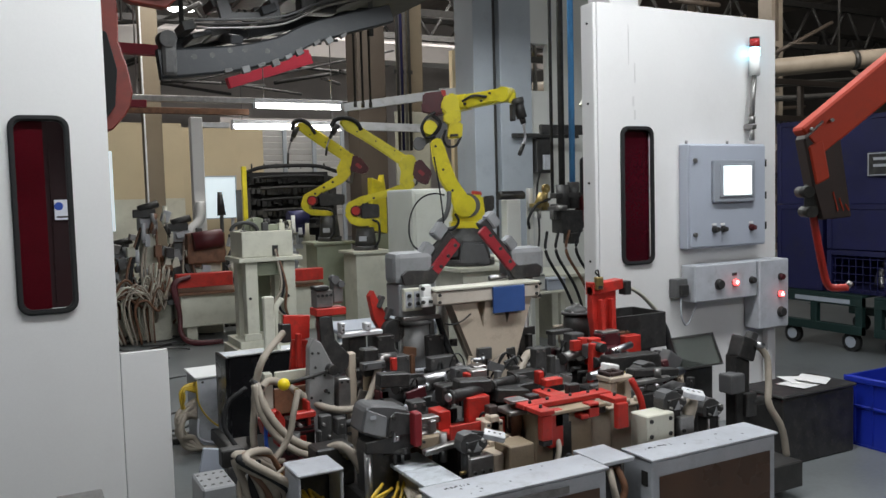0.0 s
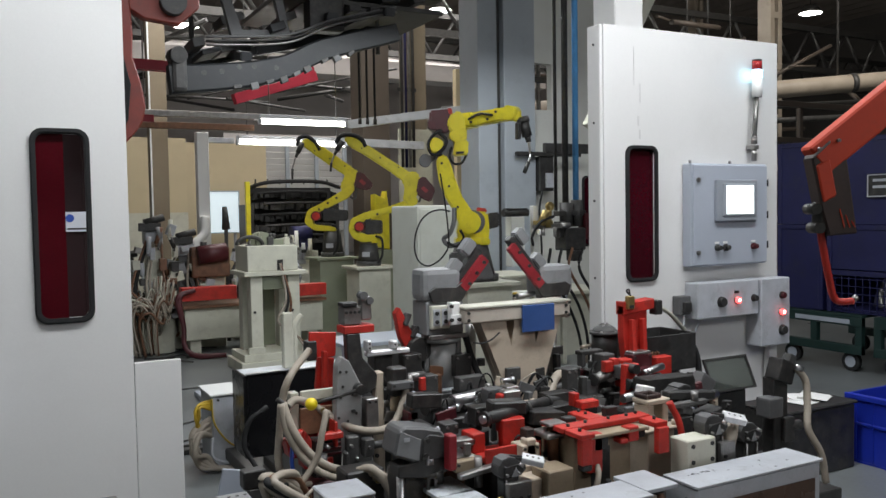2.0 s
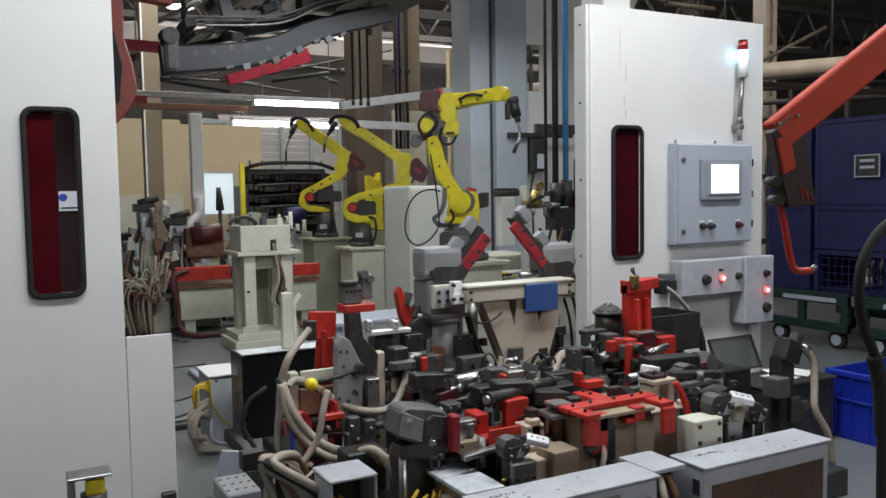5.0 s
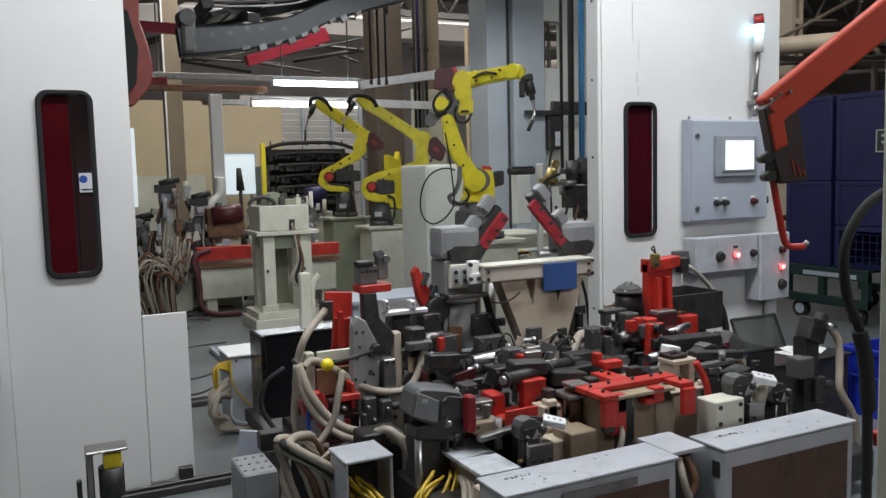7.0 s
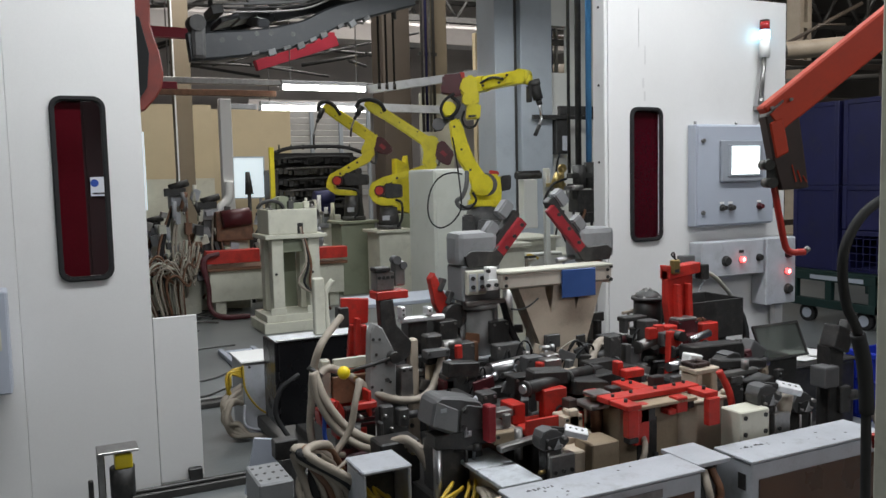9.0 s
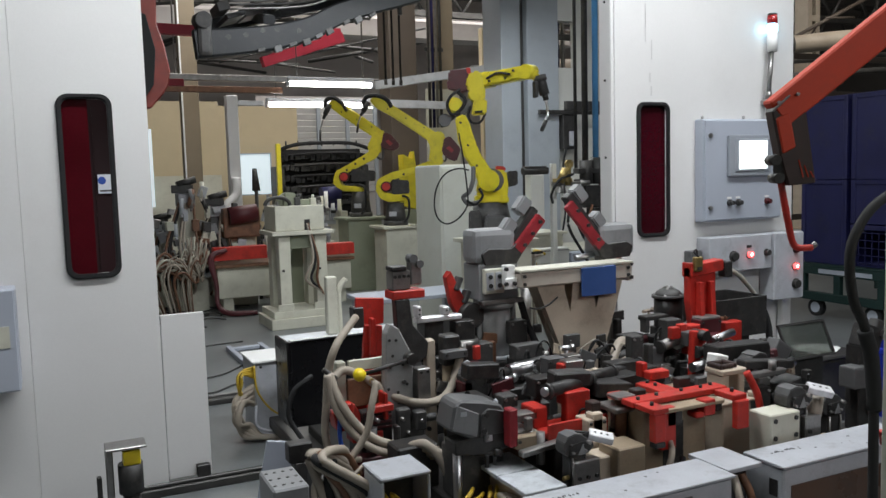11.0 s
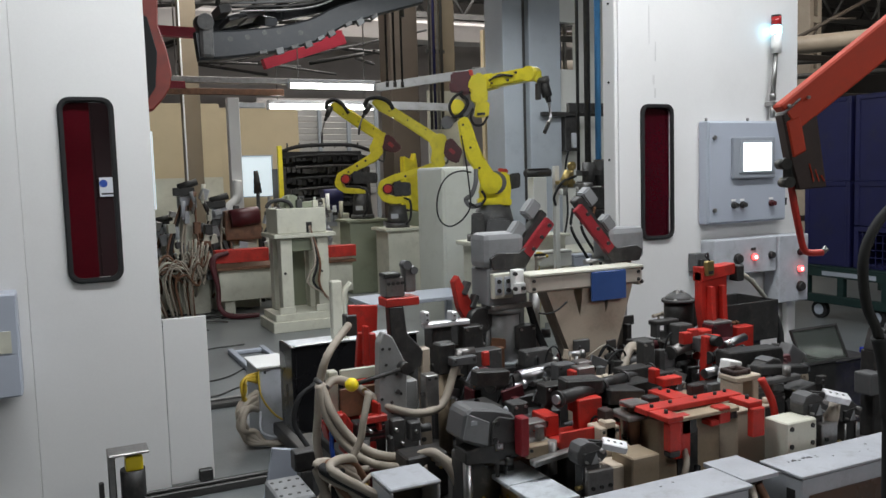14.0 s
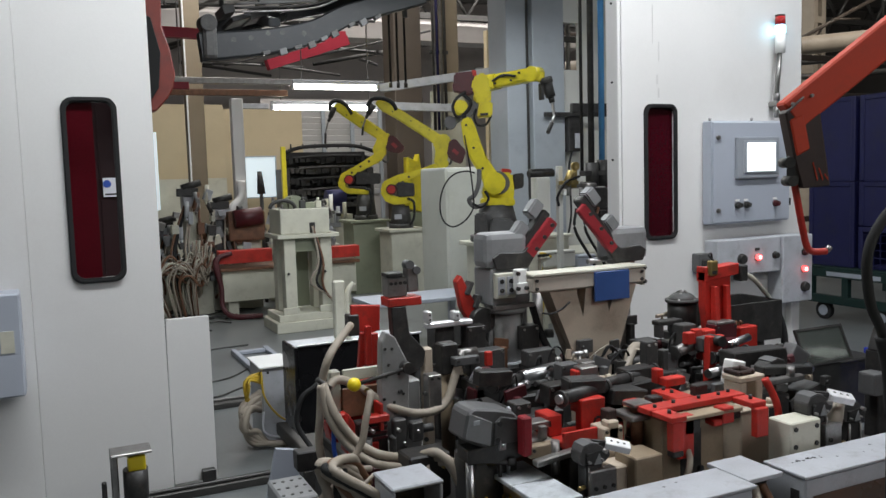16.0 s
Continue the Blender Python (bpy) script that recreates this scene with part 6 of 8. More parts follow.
vehicle_frame()
gr = thing("red_gripper", (0.62, 5.0, 1.7), "red curved lifting gripper hung behind the wall", "gripper")
part("jaw", prism([(0.40, 2.75), (0.60, 2.75), (0.62, 2.35), (0.615, 2.21), (0.655, 2.08), (0.678, 1.935), (0.66, 1.85), (0.63, 1.80), (0.56, 1.72), (0.45, 1.72)], "y", 4.95, 5.05, 0.008), mat("dull_red_gripper", (0.22, 0.03, 0.018), 0.5, vary=0.2, scale=9, dirt=0.4), gr)
part("upper_lobe", prism([(0.60, 2.75), (0.60, 2.52), (0.70, 2.46), (0.90, 2.44), (1.02, 2.55), (1.02, 2.75)], "y", 5.06, 5.14, 0.008), mat("dull_red_gripper", (0.22, 0.03, 0.018)), gr)
part("hub", joined(cyl((0.86, 4.99, 2.56), (0.86, 5.15, 2.56), 0.075, n=20)), BLACK, gr, "black round hub")
part("rod", cyl((0.6, 5.0, 2.7), (0.6, 5.0, 7.2), 0.03), DKFLOOR, gr)
part("pad", prism([(0.42, 2.3), (0.55, 2.25), (0.595, 2.05), (0.575, 1.85), (0.5, 1.74), (0.42, 1.72)], "y", 4.90, 4.948, 0.004), RUBBER, gr)
gt = thing("crimson_gantry", (2.2, 8.0, 3.0), "crimson overhead gantry beams", "gantry")
part("beam", bar((0.4, 8.6, 2.82), (1.5, 8.6, 2.80), 0.10, 0.10, bevel=0.004), PINKRED, gt)
part("beam", bar((2.30, 9.4, 2.62), (3.35, 9.6, 2.98), 0.08, 0.12, bevel=0.004), PINKRED, gt)
part("beam", bar((2.20, 9.4, 2.95), (3.32, 9.6, 3.02), 0.08, 0.12, bevel=0.004), PINKRED, gt)
part("hanger", cyl((3.2, 9.58, 3.0), (3.2, 9.58, 7.2), 0.02, n=8), PINKRED, gt)
part("hanger", cyl((0.9, 8.6, 2.85), (0.9, 8.6, 7.2), 0.02, n=8), PINKRED, gt)
part("lower_beam", box(0.5, 8.6, 2.25, 1.3, 8.68, 2.32), PINKRED, gt)
oh = bmesh.new()
rnd = random.Random(17)
for k in range(34):
    x, y, z = rnd.uniform(0.5, 5.5), rnd.uniform(11.0, 16), rnd.uniform(3.1, 4.2)
    add_cyl(oh, (x, y, z), (x + rnd.uniform(0.5, 2.2), y + rnd.uniform(-1, 1), z + rnd.uniform(-0.3, 0.5)), rnd.uniform(0.015, 0.045), n=6)
solid("overhead_pipes", oh, DKFLOOR, "tangle of small overhead pipes and rods", "pipes", "stuff")
for k in range(4):
    dd = thing("roof_duct", (3, 15 + k, 4), "broad pale roof duct", "duct", "roof ducts")
    part("duct", box(-4, 13.5 + k * 1.9, 3.7 + 0.42 * k, 9.5, 14.0 + k * 1.9, 4.0 + 0.42 * k), HALLWALL, dd)
    part("hanger", cyl((2, 13.7 + k * 1.9, 4.0 + 0.42 * k), (2, 13.7 + k * 1.9, 7.2), 0.02, n=6), DKFLOOR, dd)
for k in range(3):
    hc = thing("hanging_cable", (3.45 + 0.07 * k, 8.4, 2.4), "black cable hanging from the roof", "cable", "hanging cables")
    part("cable", cyl((3.42 + 0.09 * k, 8.4, 2.32 - 0.01 * k), (3.42 + 0.09 * k, 8.4, 7.2), 0.013, n=8), RUBBER, hc)
    part("end_weight", cyl((3.42 + 0.09 * k, 8.4, 2.28), (3.42 + 0.09 * k, 8.4, 2.34), 0.02, n=8), BLACK, hc)


# ---- the sliding welding jig ----
JIG_O = (1.6, 2.2, 0)
jig = thing("welding_jig", JIG_O, "sliding welding jig crowded with red locators, grey clamps and hoses", "welding jig")


def jbox(name, material, *b, bevel=0.004, turn=None, label="", parent=None):
    return part(name, box(*b, bevel=bevel, turn=turn), material, parent or jig, label)


def jcyl(name, material, p0, p1, r, r2=None, label="", parent=None, n=16):
    return part(name, cyl(p0, p1, r, r2, n), material, parent or jig, label)


def jtube(name, material, pts, r, label="", parent=None, ribs=0.0):
    return part(name, tube(pts, r, 10, 10 if ribs else 8, ribs), material, parent or jig, label)


def jbolts(parent, pts, axis=(0, -1, 0), r=0.006, h=0.006, material=None):
    a = Vector(axis)
    for p in pts:
        part("bolt", cyl(Vector(p), Vector(p) + a * h, r, n=8), material or BLACK, parent)


# carriage
jbox("carriage", DKFLOOR, 0.98, 1.62, 0.05, 2.5, 2.95, 0.16, bevel=0.01, label="dark carriage frame on the floor rails")
for x in (1.1, 1.6, 2.35):
    for y in (1.8, 2.75):
        jcyl("roller", STEEL, (x - 0.03, y, 0.035), (x + 0.03, y, 0.035), 0.035)
jbox("base_plate", BLACK, 1.02, 1.66, 0.16, 2.55, 2.9, 0.30, bevel=0.006)
jbox("cable_tray", BROWN, 0.9, 1.60, 0.10, 1.05, 1.655, 0.25)

# cover boxes along the front
for x0, x1, y0, y1, ruler in ((1.832, 2.412, 1.43, 1.575, False), (1.068, 1.662, 1.455, 1.60, True)):
    b = jbox("cover_box", BOXGREY, x0, y0, 0.06, x1, y1, 0.418, bevel=0.005, label="light grey steel cover box with a brown front sheet")
    part("lid", box(x0 - 0.006, y0 - 0.008, 0.419, x1 + 0.006, y1 + 0.004, 0.428, bevel=0.002), BOXGREY, b)
    part("front_sheet", box(x0 + 0.03, y0 - 0.003, 0.08, x1 - 0.03, y0 - 0.0005, 0.365, bevel=0), BROWN, b, "brown translucent sheet")
    part("latch", box(x0 - 0.004, y0 + 0.02, 0.33, x0 - 0.001, y0 + 0.05, 0.38, bevel=0.001), BLACK, b)
    pen = random.Random(int(x0 * 100))
    for k in range(8):
        if k == 4:
            continue
        px, py, q = x0 + 0.055 + 0.0115 * k + pen.uniform(-0.002, 0.002), y0 + 0.088 + pen.uniform(0, 0.006), pen.uniform(0.006, 0.016)
        part("pen_mark", box(px, py, 0.4283, px + pen.uniform(0.003, 0.009), py + q, 0.4288, bevel=0, turn=(0, 0, pen.uniform(-30, 30))), BLACK, b)
    for k in range(9):
        px, py = x0 + pen.uniform(0.03, x1 - x0 - 0.05), y0 + pen.uniform(0.01, 0.12)
        part("smudge", cyl((px, py, 0.4282), (px, py, 0.4286), pen.uniform(0.002, 0.006), n=7), MIDGREY, b)
    if ruler:
        part("ruler", box(x0 + 0.18, y0 - 0.010, 0.375, x0 + 0.44, y0 - 0.0065, 0.398, bevel=0), STEEL, b, "steel rule strip")
b = jbox("bridge_plate", BOXGREY, 1.673, 1.485, 0.414, 1.806, 1.648, 0.428, bevel=0.002)
jbox("bridge_post", BLACK, 1.70, 1.52, 0.12, 1.78, 1.62, 0.413)
jtube("cable", COPPER, [(1.74, 1.50, 0.40), (1.75, 1.47, 0.33), (1.72, 1.48, 0.25), (1.75, 1.5, 0.1)], 0.012)
jtube("cable", HOSE, [(1.71, 1.50, 0.40), (1.70, 1.46, 0.33), (1.74, 1.47, 0.22), (1.70, 1.5, 0.1)], 0.012)
for y0, y1 in ((1.68, 1.836), (1.842, 2.005)):
    jbox("cover_plate", PLATE, 1.12, y0, 0.386, 1.258, y1, 0.40, bevel=0.002, label="speckled aluminium cover plate")
jbox("plate_post", BEIGE, 1.15, 1.70, 0.25, 1.2, 1.98, 0.385)
jbox("end_block", BEIGE, 1.075, 1.605, 0.15, 1.11, 1.65, 0.39)

# cable box with an open front
cb = jbox("cable_box", BOXGREY, 0.785, 1.92, 0.413, 0.945, 2.08, 0.425, label="grey cable box, open at the front, full of yellow cables")
part("back_wall", box(0.79, 2.07, 0.12, 0.94, 2.078, 0.412), BOXGREY, cb)
part("side_wall", box(0.787, 1.922, 0.12, 0.797, 2.069, 0.412), BOXGREY, cb)
part("side_wall", box(0.933, 1.922, 0.12, 0.943, 2.069, 0.412), BOXGREY, cb)
part("inside", box(0.80, 2.03, 0.12, 0.93, 2.068, 0.40), BLACK, cb)
rnd = random.Random(4)
for k in range(12):
    x = 0.81 + 0.10 * rnd.random()
    part("yellow_cable", tube([(x, 2.04, 0.34 - 0.05 * rnd.random()), (x + 0.02, 1.93, 0.32 - 0.06 * rnd.random()), (x + 0.06 + 0.12 * rnd.random(), 1.86, 0.24), (x + 0.1 + 0.1 * rnd.random(), 1.80, 0.14)], 0.006), YCABLE, cb)
rnd = random.Random(14)
for k in range(9):
    j = [rnd.uniform(-0.02, 0.02) for _ in range(6)]
    jtube("yellow_cable", YCABLE, [(0.98 + 0.012 * k + j[0], 1.86, 0.12), (0.97 + 0.014 * k + j[1], 1.84 + j[2], 0.25 + j[3]), (0.99 + 0.018 * k + j[4], 1.85, 0.305 + j[5]), (1.06 + 0.016 * k, 1.90 + j[0], 0.34 + j[1])], 0.006)
for k in range(5):
    jtube("hose", HOSE, [(1.02 + 0.025 * k, 1.70, 0.12), (1.05 + 0.025 * k, 1.68, 0.25), (1.10 + 0.02 * k, 1.75, 0.34), (1.14, 1.86, 0.33)], 0.010)

# rear cable cabinet with loops
eb = jbox("cable_cabinet", BOXGREY, 0.838, 3.775, 0.012, 0.997, 4.04, 0.385, bevel=0.005, label="light grey cable cabinet with yellow and beige cable loops")
part("lid", box(0.828, 3.765, 0.386, 1.005, 4.05, 0.396, bevel=0.002), PAPER, eb)
part("connector_strip", box(0.998, 3.84, 0.16, 1.007, 3.90, 0.24), BLUE, eb)
for x in (0.87, 0.957):
    part("screw", cyl((x, 3.775, 0.365), (x, 3.770, 0.365), 0.007, n=8), BLACK, eb)
rnd = random.Random(12)
for k in range(6):
    j = [rnd.uniform(-0.012, 0.012) for _ in range(4)]
    part("yellow_cable", tube([(0.836, 3.79, 0.365 - 0.01 * k), (0.777 + j[0], 3.78 - 0.008 * k, 0.348 + j[1]), (0.757 + j[2], 3.77 - 0.008 * k, 0.299), (0.773 + j[3], 3.77, 0.234 + j[0]), (0.836, 3.79, 0.213)], 0.0065), YCABLE, eb)
part("yellow_lead", tube([(0.837, 3.77, 0.376), (0.842, 3.75, 0.26), (0.898, 3.745, 0.164), (0.967, 3.74, 0.113), (1.05, 3.6, 0.10)], 0.005), YCABLE, eb)
for k in range(7):
    j = [rnd.uniform(-0.015, 0.015) for _ in range(4)]
    part("hose_loop", tube([(0.836, 3.80, 0.27 - 0.015 * k), (0.750 + j[0], 3.76 - 0.006 * k, 0.205 + j[1]), (0.740 + j[2], 3.75 - 0.008 * k, 0.125 + j[3]), (0.785 + j[0], 3.74, 0.042 + 0.008 * k), (0.85, 3.73, 0.03), (0.95, 3.70, 0.02)], 0.0155), HOSE, eb)
part("grey_lead", tube([(0.836, 3.76, 0.179), (0.828, 3.72, 0.09), (0.90, 3.715, 0.055), (0.973, 3.71, 0.072), (1.05, 3.5, 0.09)], 0.007), BOXGREY, eb)
jbox("tow_beam", DKFLOOR, 0.9, 2.93, 0.05, 1.1, 4.02, 0.11, bevel=0.006, label="dark beam to the rear cable cabinet")
jbox("rear_screen", GLOSSBLACK, 0.928, 3.40, 0.15, 1.52, 3.42, 0.548, bevel=0.002, label="black sheet screen")
jbox("rear_screen_rail", CHROME, 0.918, 3.39, 0.549, 1.53, 3.41, 0.560)
jbox("screen_side", GLOSSBLACK, 0.908, 3.40, 0.15, 0.926, 3.62, 0.546)
jbox("screen_top", PLATE, 0.928, 3.425, 0.532, 1.52, 3.62, 0.541, label="shiny scuffed tray top behind the screen")
jbox("screen_foot", DKFLOOR, 1.0, 2.93, 0.06, 1.2, 3.43, 0.15)

# cream stubs behind the screen
jbox("stub_post", CREAM, 1.137, 3.50, 0.542, 1.191, 3.54, 0.819, bevel=0.006, label="cream upright stub")
jtube("hook_rod", CREAM, [(1.208, 3.52, 0.518), (1.202, 3.52, 0.644), (1.204, 3.52, 0.752), (1.240, 3.52, 0.803)], 0.014)
jbox("stub_foot", STEEL, 1.06, 3.45, 0.15, 1.26, 3.58, 0.531)


# gantry: V-shaped beige bracket with top bar
hop = jbox("gantry_bracket", BARCREAM, 1.585, 2.46, 0.845, 2.108, 2.56, 0.905, bevel=0.006, label="beige V-shaped gantry bracket with a white top edge")
part("top_strip", box(1.58, 2.455, 0.906, 2.113, 2.565, 0.916, bevel=0.002), CREAM, hop)
part("web", prism([(1.665, 0.844), (1.785, 0.844), (1.818, 0.73), (1.832, 0.844), (1.925, 0.844), (1.94, 0.735), (1.975, 0.844), (2.075, 0.844), (1.945, 0.46), (1.825, 0.46)], "y", 2.475, 2.53, 0), BEIGE, hop)
part("web_back", box(1.76, 2.531, 0.68, 2.02, 2.54, 0.843), BEIGE, hop)
part("side_flange", bar((1.672, 2.53, 0.842), (1.827, 2.53, 0.46), 0.045, 0.012, bevel=0.002), BEIGE, hop)
part("side_flange", bar((2.070, 2.53, 0.842), (1.943, 2.53, 0.46), 0.045, 0.012, bevel=0.002), BEIGE, hop)
part("blue_sheet", box(1.858, 2.448, 0.79, 2.022, 2.459, 0.905, bevel=0.002), BLUE, hop, "blue protective sheet")
for x in (1.60, 2.09):
    jbolts(hop, [(x, 2.46, 0.86), (x, 2.46, 0.89)], r=0.007)
part("black_cable", tube([(1.624, 2.465, 0.766), (1.664, 2.465, 0.760), (1.710, 2.465, 0.771), (1.752, 2.465, 0.798)], 0.0035), RUBBER, hop)
part("end_bracket", joined(box(0.022 + 1.522, 2.50, 0.854, 1.584, 2.54, 0.933, bevel=0.003), box(1.532, 2.49, 0.842, 1.584, 2.499, 0.884, bevel=0.002)), PAPER, hop, "white end bracket of the beam")
jbolts(hop, [(1.534, 2.489, 0.921), (1.534, 2.489, 0.864), (1.57, 2.489, 0.864)], r=0.008, h=0.012)
part("beam_ear", box(2.114, 2.49, 0.83, 2.135, 2.54, 0.912, bevel=0.003), BARCREAM, hop)
jbolts(hop, [(2.125, 2.49, 0.845), (2.125, 2.49, 0.9)], r=0.008, h=0.012)
jcyl("gantry_leg", STEEL, (2.115, 2.6, 0.3), (2.115, 2.6, 0.845), 0.022)
jcyl("gantry_leg", STEEL, (1.70, 2.62, 0.3), (1.70, 2.62, 0.845), 0.022)
jbox("gantry_base", MIDGREY, 1.78, 2.44, 0.30, 2.0, 2.6, 0.459)
jbox("grey_backing", MIDGREY, 2.04, 2.62, 0.55, 2.12, 2.66, 0.86)


def gun(x, y, z, s, label, reach=0.18):
    """A pinch clamp: grey rounded body, black jaw cover, slanted red arm with grey pads. s: +1 leans to +x."""
    w = 0.092
    g = jbox("pinch_clamp", GREYP, x - w, y - 0.06, z, x + w, y + 0.06, z + 0.135, bevel=0.025, label=label)
    part("jaw_cover", prism([(x + s * 0.055 * -1, z - 0.005), (x + s * 0.085, z - 0.005), (x + s * 0.15, z + 0.085), (x + s * 0.12, z + 0.10), (x + s * 0.06, z + 0.055), (x - s * 0.04, z + 0.06), (x - s * 0.07, z + 0.04)], "y", y - 0.075, y - 0.061, 0.003), BLACK, g)
    a, b = Vector((x + s * 0.07, y - 0.03, z + 0.06)), Vector((x + s * reach, y - 0.03, z + 0.075 + (reach - 0.085) * 1.25))
    part("arm", bar(a, b, 0.05, 0.035, bevel=0.004), BLACK, g)
    part("red_plate", bar(a + Vector((s * 0.02, -0.035, -0.015)), b + Vector((s * 0.015, -0.035, -0.035)), 0.025, 0.045, bevel=0.003), CRIMSON, g, "dark red arm plate")
    d = (b - a).normalized()
    n = Vector((-s * 0.7, 0, 0.7))
    for t, q in ((0.30, 0.032), (0.85, 0.036)):
        c = a.lerp(b, t) + n * 0.05
        part("pad", bar(c - d * q, c + d * q, 0.05, 0.05, bevel=0.006), GREYP, g, "grey contact pad")
    jbolts(g, [a.lerp(b, t) + Vector((s * 0.018, -0.062, -0.022)) for t in (0.2, 0.5, 0.8)], r=0.008, h=0.008)
    return g


gun(1.545, 2.64, 0.935, 1, "dark grey pinch clamp leaning over the jig", 0.19)
gun(2.13, 2.64, 0.925, -1, "dark grey pinch clamp facing the other one", 0.235)
jbox("gun_column", GREYP, 1.47, 2.58, 0.79, 1.645, 2.72, 0.934, bevel=0.006)
part("lower_column", joined(cyl((1.566, 2.645, 0.56), (1.566, 2.645, 0.76), 0.066, n=28), box(1.478, 2.62, 0.50, 1.498, 2.66, 0.79), box(1.634, 2.62, 0.50, 1.654, 2.66, 0.79)), COLUMNGREY, jig, "round grey column casting")
jcyl("column_flange", BOXGREY, (1.566, 2.645, 0.55), (1.566, 2.645, 0.565), 0.09, n=28)
jcyl("column_flange", COLUMNGREY, (1.566, 2.645, 0.755), (1.566, 2.645, 0.774), 0.082, n=28)
jbox("column_foot", DKGREY, 1.46, 2.55, 0.30, 1.67, 2.75, 0.55)
jbox("collar_plate", STEEL, 1.475, 2.56, 0.775, 1.655, 2.575, 0.795)
sw = jbox("switch_block", CREAM, 1.478, 2.555, 0.82, 1.566, 2.579, 0.918, label="white switch block with dark buttons")
for x in (1.486, 1.526):
    part("slot", box(x, 2.5505, 0.835, x + 0.030, 2.5545, 0.904, bevel=0), BOXGREY, sw)
    jbolts(sw, [(x + 0.015, 2.55, 0.852), (x + 0.015, 2.55, 0.887)], r=0.009)
jbox("gun_stem", STEEL, 2.08, 2.60, 0.905, 2.17, 2.68, 0.925)
jcyl("gun_stem_pin", CHROME, (2.02, 2.6, 0.935), (1.93, 2.6, 0.928), 0.012)

# red upright locator and bin at the far end
rp = part("red_post", prism([(2.345, 0.34), (2.425, 0.34), (2.432, 0.62), (2.455, 0.70), (2.455, 0.88), (2.318, 0.88), (2.318, 0.74), (2.338, 0.62)], "y", 2.35, 2.39, 0.003), RED, jig, "tall red locator post with ribs")
part("cap_block", prism([(2.318, 0.84), (2.49, 0.86), (2.49, 0.905), (2.36, 0.895), (2.318, 0.90)], "y", 2.34, 2.40, 0.003), RED, rp)
for x in (2.345, 2.405):
    part("rib", prism([(2.30, 0.45), (2.349, 0.45), (2.349, 0.82), (2.325, 0.82)], "x", x, x + 0.022, 0.002), RED, rp)
sn = part("sensor_block", box(2.325, 2.325, 0.865, 2.365, 2.349, 0.925), GUNM, rp, "brass-coloured sensor block")
part("sensor_label", box(2.333, 2.3235, 0.872, 2.357, 2.3245, 0.885, bevel=0), BLACK, sn)
jtube("sensor_wire", RUBBER, [(2.345, 2.33, 0.925), (2.33, 2.34, 0.945), (2.36, 2.36, 0.95), (2.375, 2.37, 0.91)], 0.004)
jbox("clevis_block", BLACK, 2.492, 2.33, 0.83, 2.53, 2.38, 0.895)
jtube("hose", CREAM, [(2.50, 2.40, 0.885), (2.664, 2.450, 0.823), (2.761, 2.480, 0.762), (2.862, 2.520, 0.683), (2.872, 2.54, 0.60)], 0.010, label="pale air hose")
part("red_block", prism([(2.490, 0.44), (2.603, 0.44), (2.603, 0.53), (2.583, 0.56), (2.583, 0.640), (2.490, 0.640)], "y", 2.33, 2.38, 0.004), RED, jig)
jbox("red_block", RED, 2.25, 2.28, 0.54, 2.31, 2.33, 0.66)
ra = part("red_finger", prism([(2.155, 0.43), (2.185, 0.43), (2.20, 0.60), (2.24, 0.625), (2.24, 0.665), (2.165, 0.665)], "y", 2.16, 2.19, 0.003), RED, jig)
jcyl("finger_pin", BLACK, (2.2, 2.13, 0.648), (2.2, 2.2, 0.648), 0.02)
bn = jbox("black_bin", BLACK, 2.49, 2.42, 0.545, 2.82, 2.43, 0.715, bevel=0.002, label="open black sheet bin")
part("side_wall", box(2.49, 2.431, 0.545, 2.50, 2.66, 0.715, bevel=0.002), BLACK, bn)
part("side_wall", box(2.81, 2.431, 0.545, 2.82, 2.66, 0.715, bevel=0.002), BLACK, bn)
part("back_wall", box(2.50, 2.65, 0.545, 2.81, 2.66, 0.715, bevel=0.002), BLACK, bn)
part("bottom", box(2.50, 2.431, 0.545, 2.81, 2.65, 0.552, bevel=0), BLACK, bn)
jbox("bin_stand", DKGREY, 2.55, 2.45, 0.16, 2.75, 2.62, 0.544)
jbox("base_extension", DKFLOOR, 2.5, 1.7, 0.05, 2.9, 2.7, 0.16)
dm = jcyl("motor", BLACK, (2.385, 2.56, 0.60), (2.385, 2.56, 0.735), 0.062, label="black motor with a domed clear cap")
bm = bmesh.new()
add_ball(bm, (2.385, 2.56, 0.735), 0.06, 1, 1, 0.6)
part("dome", bm, DKGREY, dm)
for k in range(5):
    a = 1.2566 * k
    part("dome_rib", bar((2.385 + 0.06 * math.cos(a), 2.56 + 0.06 * math.sin(a), 0.738), (2.385 + 0.012 * math.cos(a), 2.56 + 0.012 * math.sin(a), 0.775), 0.01, 0.008, bevel=0.001), STEEL, dm)
part("flange", cyl((2.385, 2.56, 0.727), (2.385, 2.56, 0.740), 0.072), DKGREY, dm)
jbox("motor_stand", DKGREY, 2.33, 2.5, 0.30, 2.44, 2.62, 0.60)
jtube("cable", RUBBER, [(2.80, 2.5, 0.70), (2.87, 2.48, 0.62), (2.88, 2.46, 0.50), (2.84, 2.44, 0.40)], 0.016)
def tilted(bm):
    bmesh.ops.rotate(bm, verts=bm.verts[:], cent=(2.73, 2.13, 0.575), matrix=Matrix.Rotation(math.radians(-25), 3, "X"))
    return bm


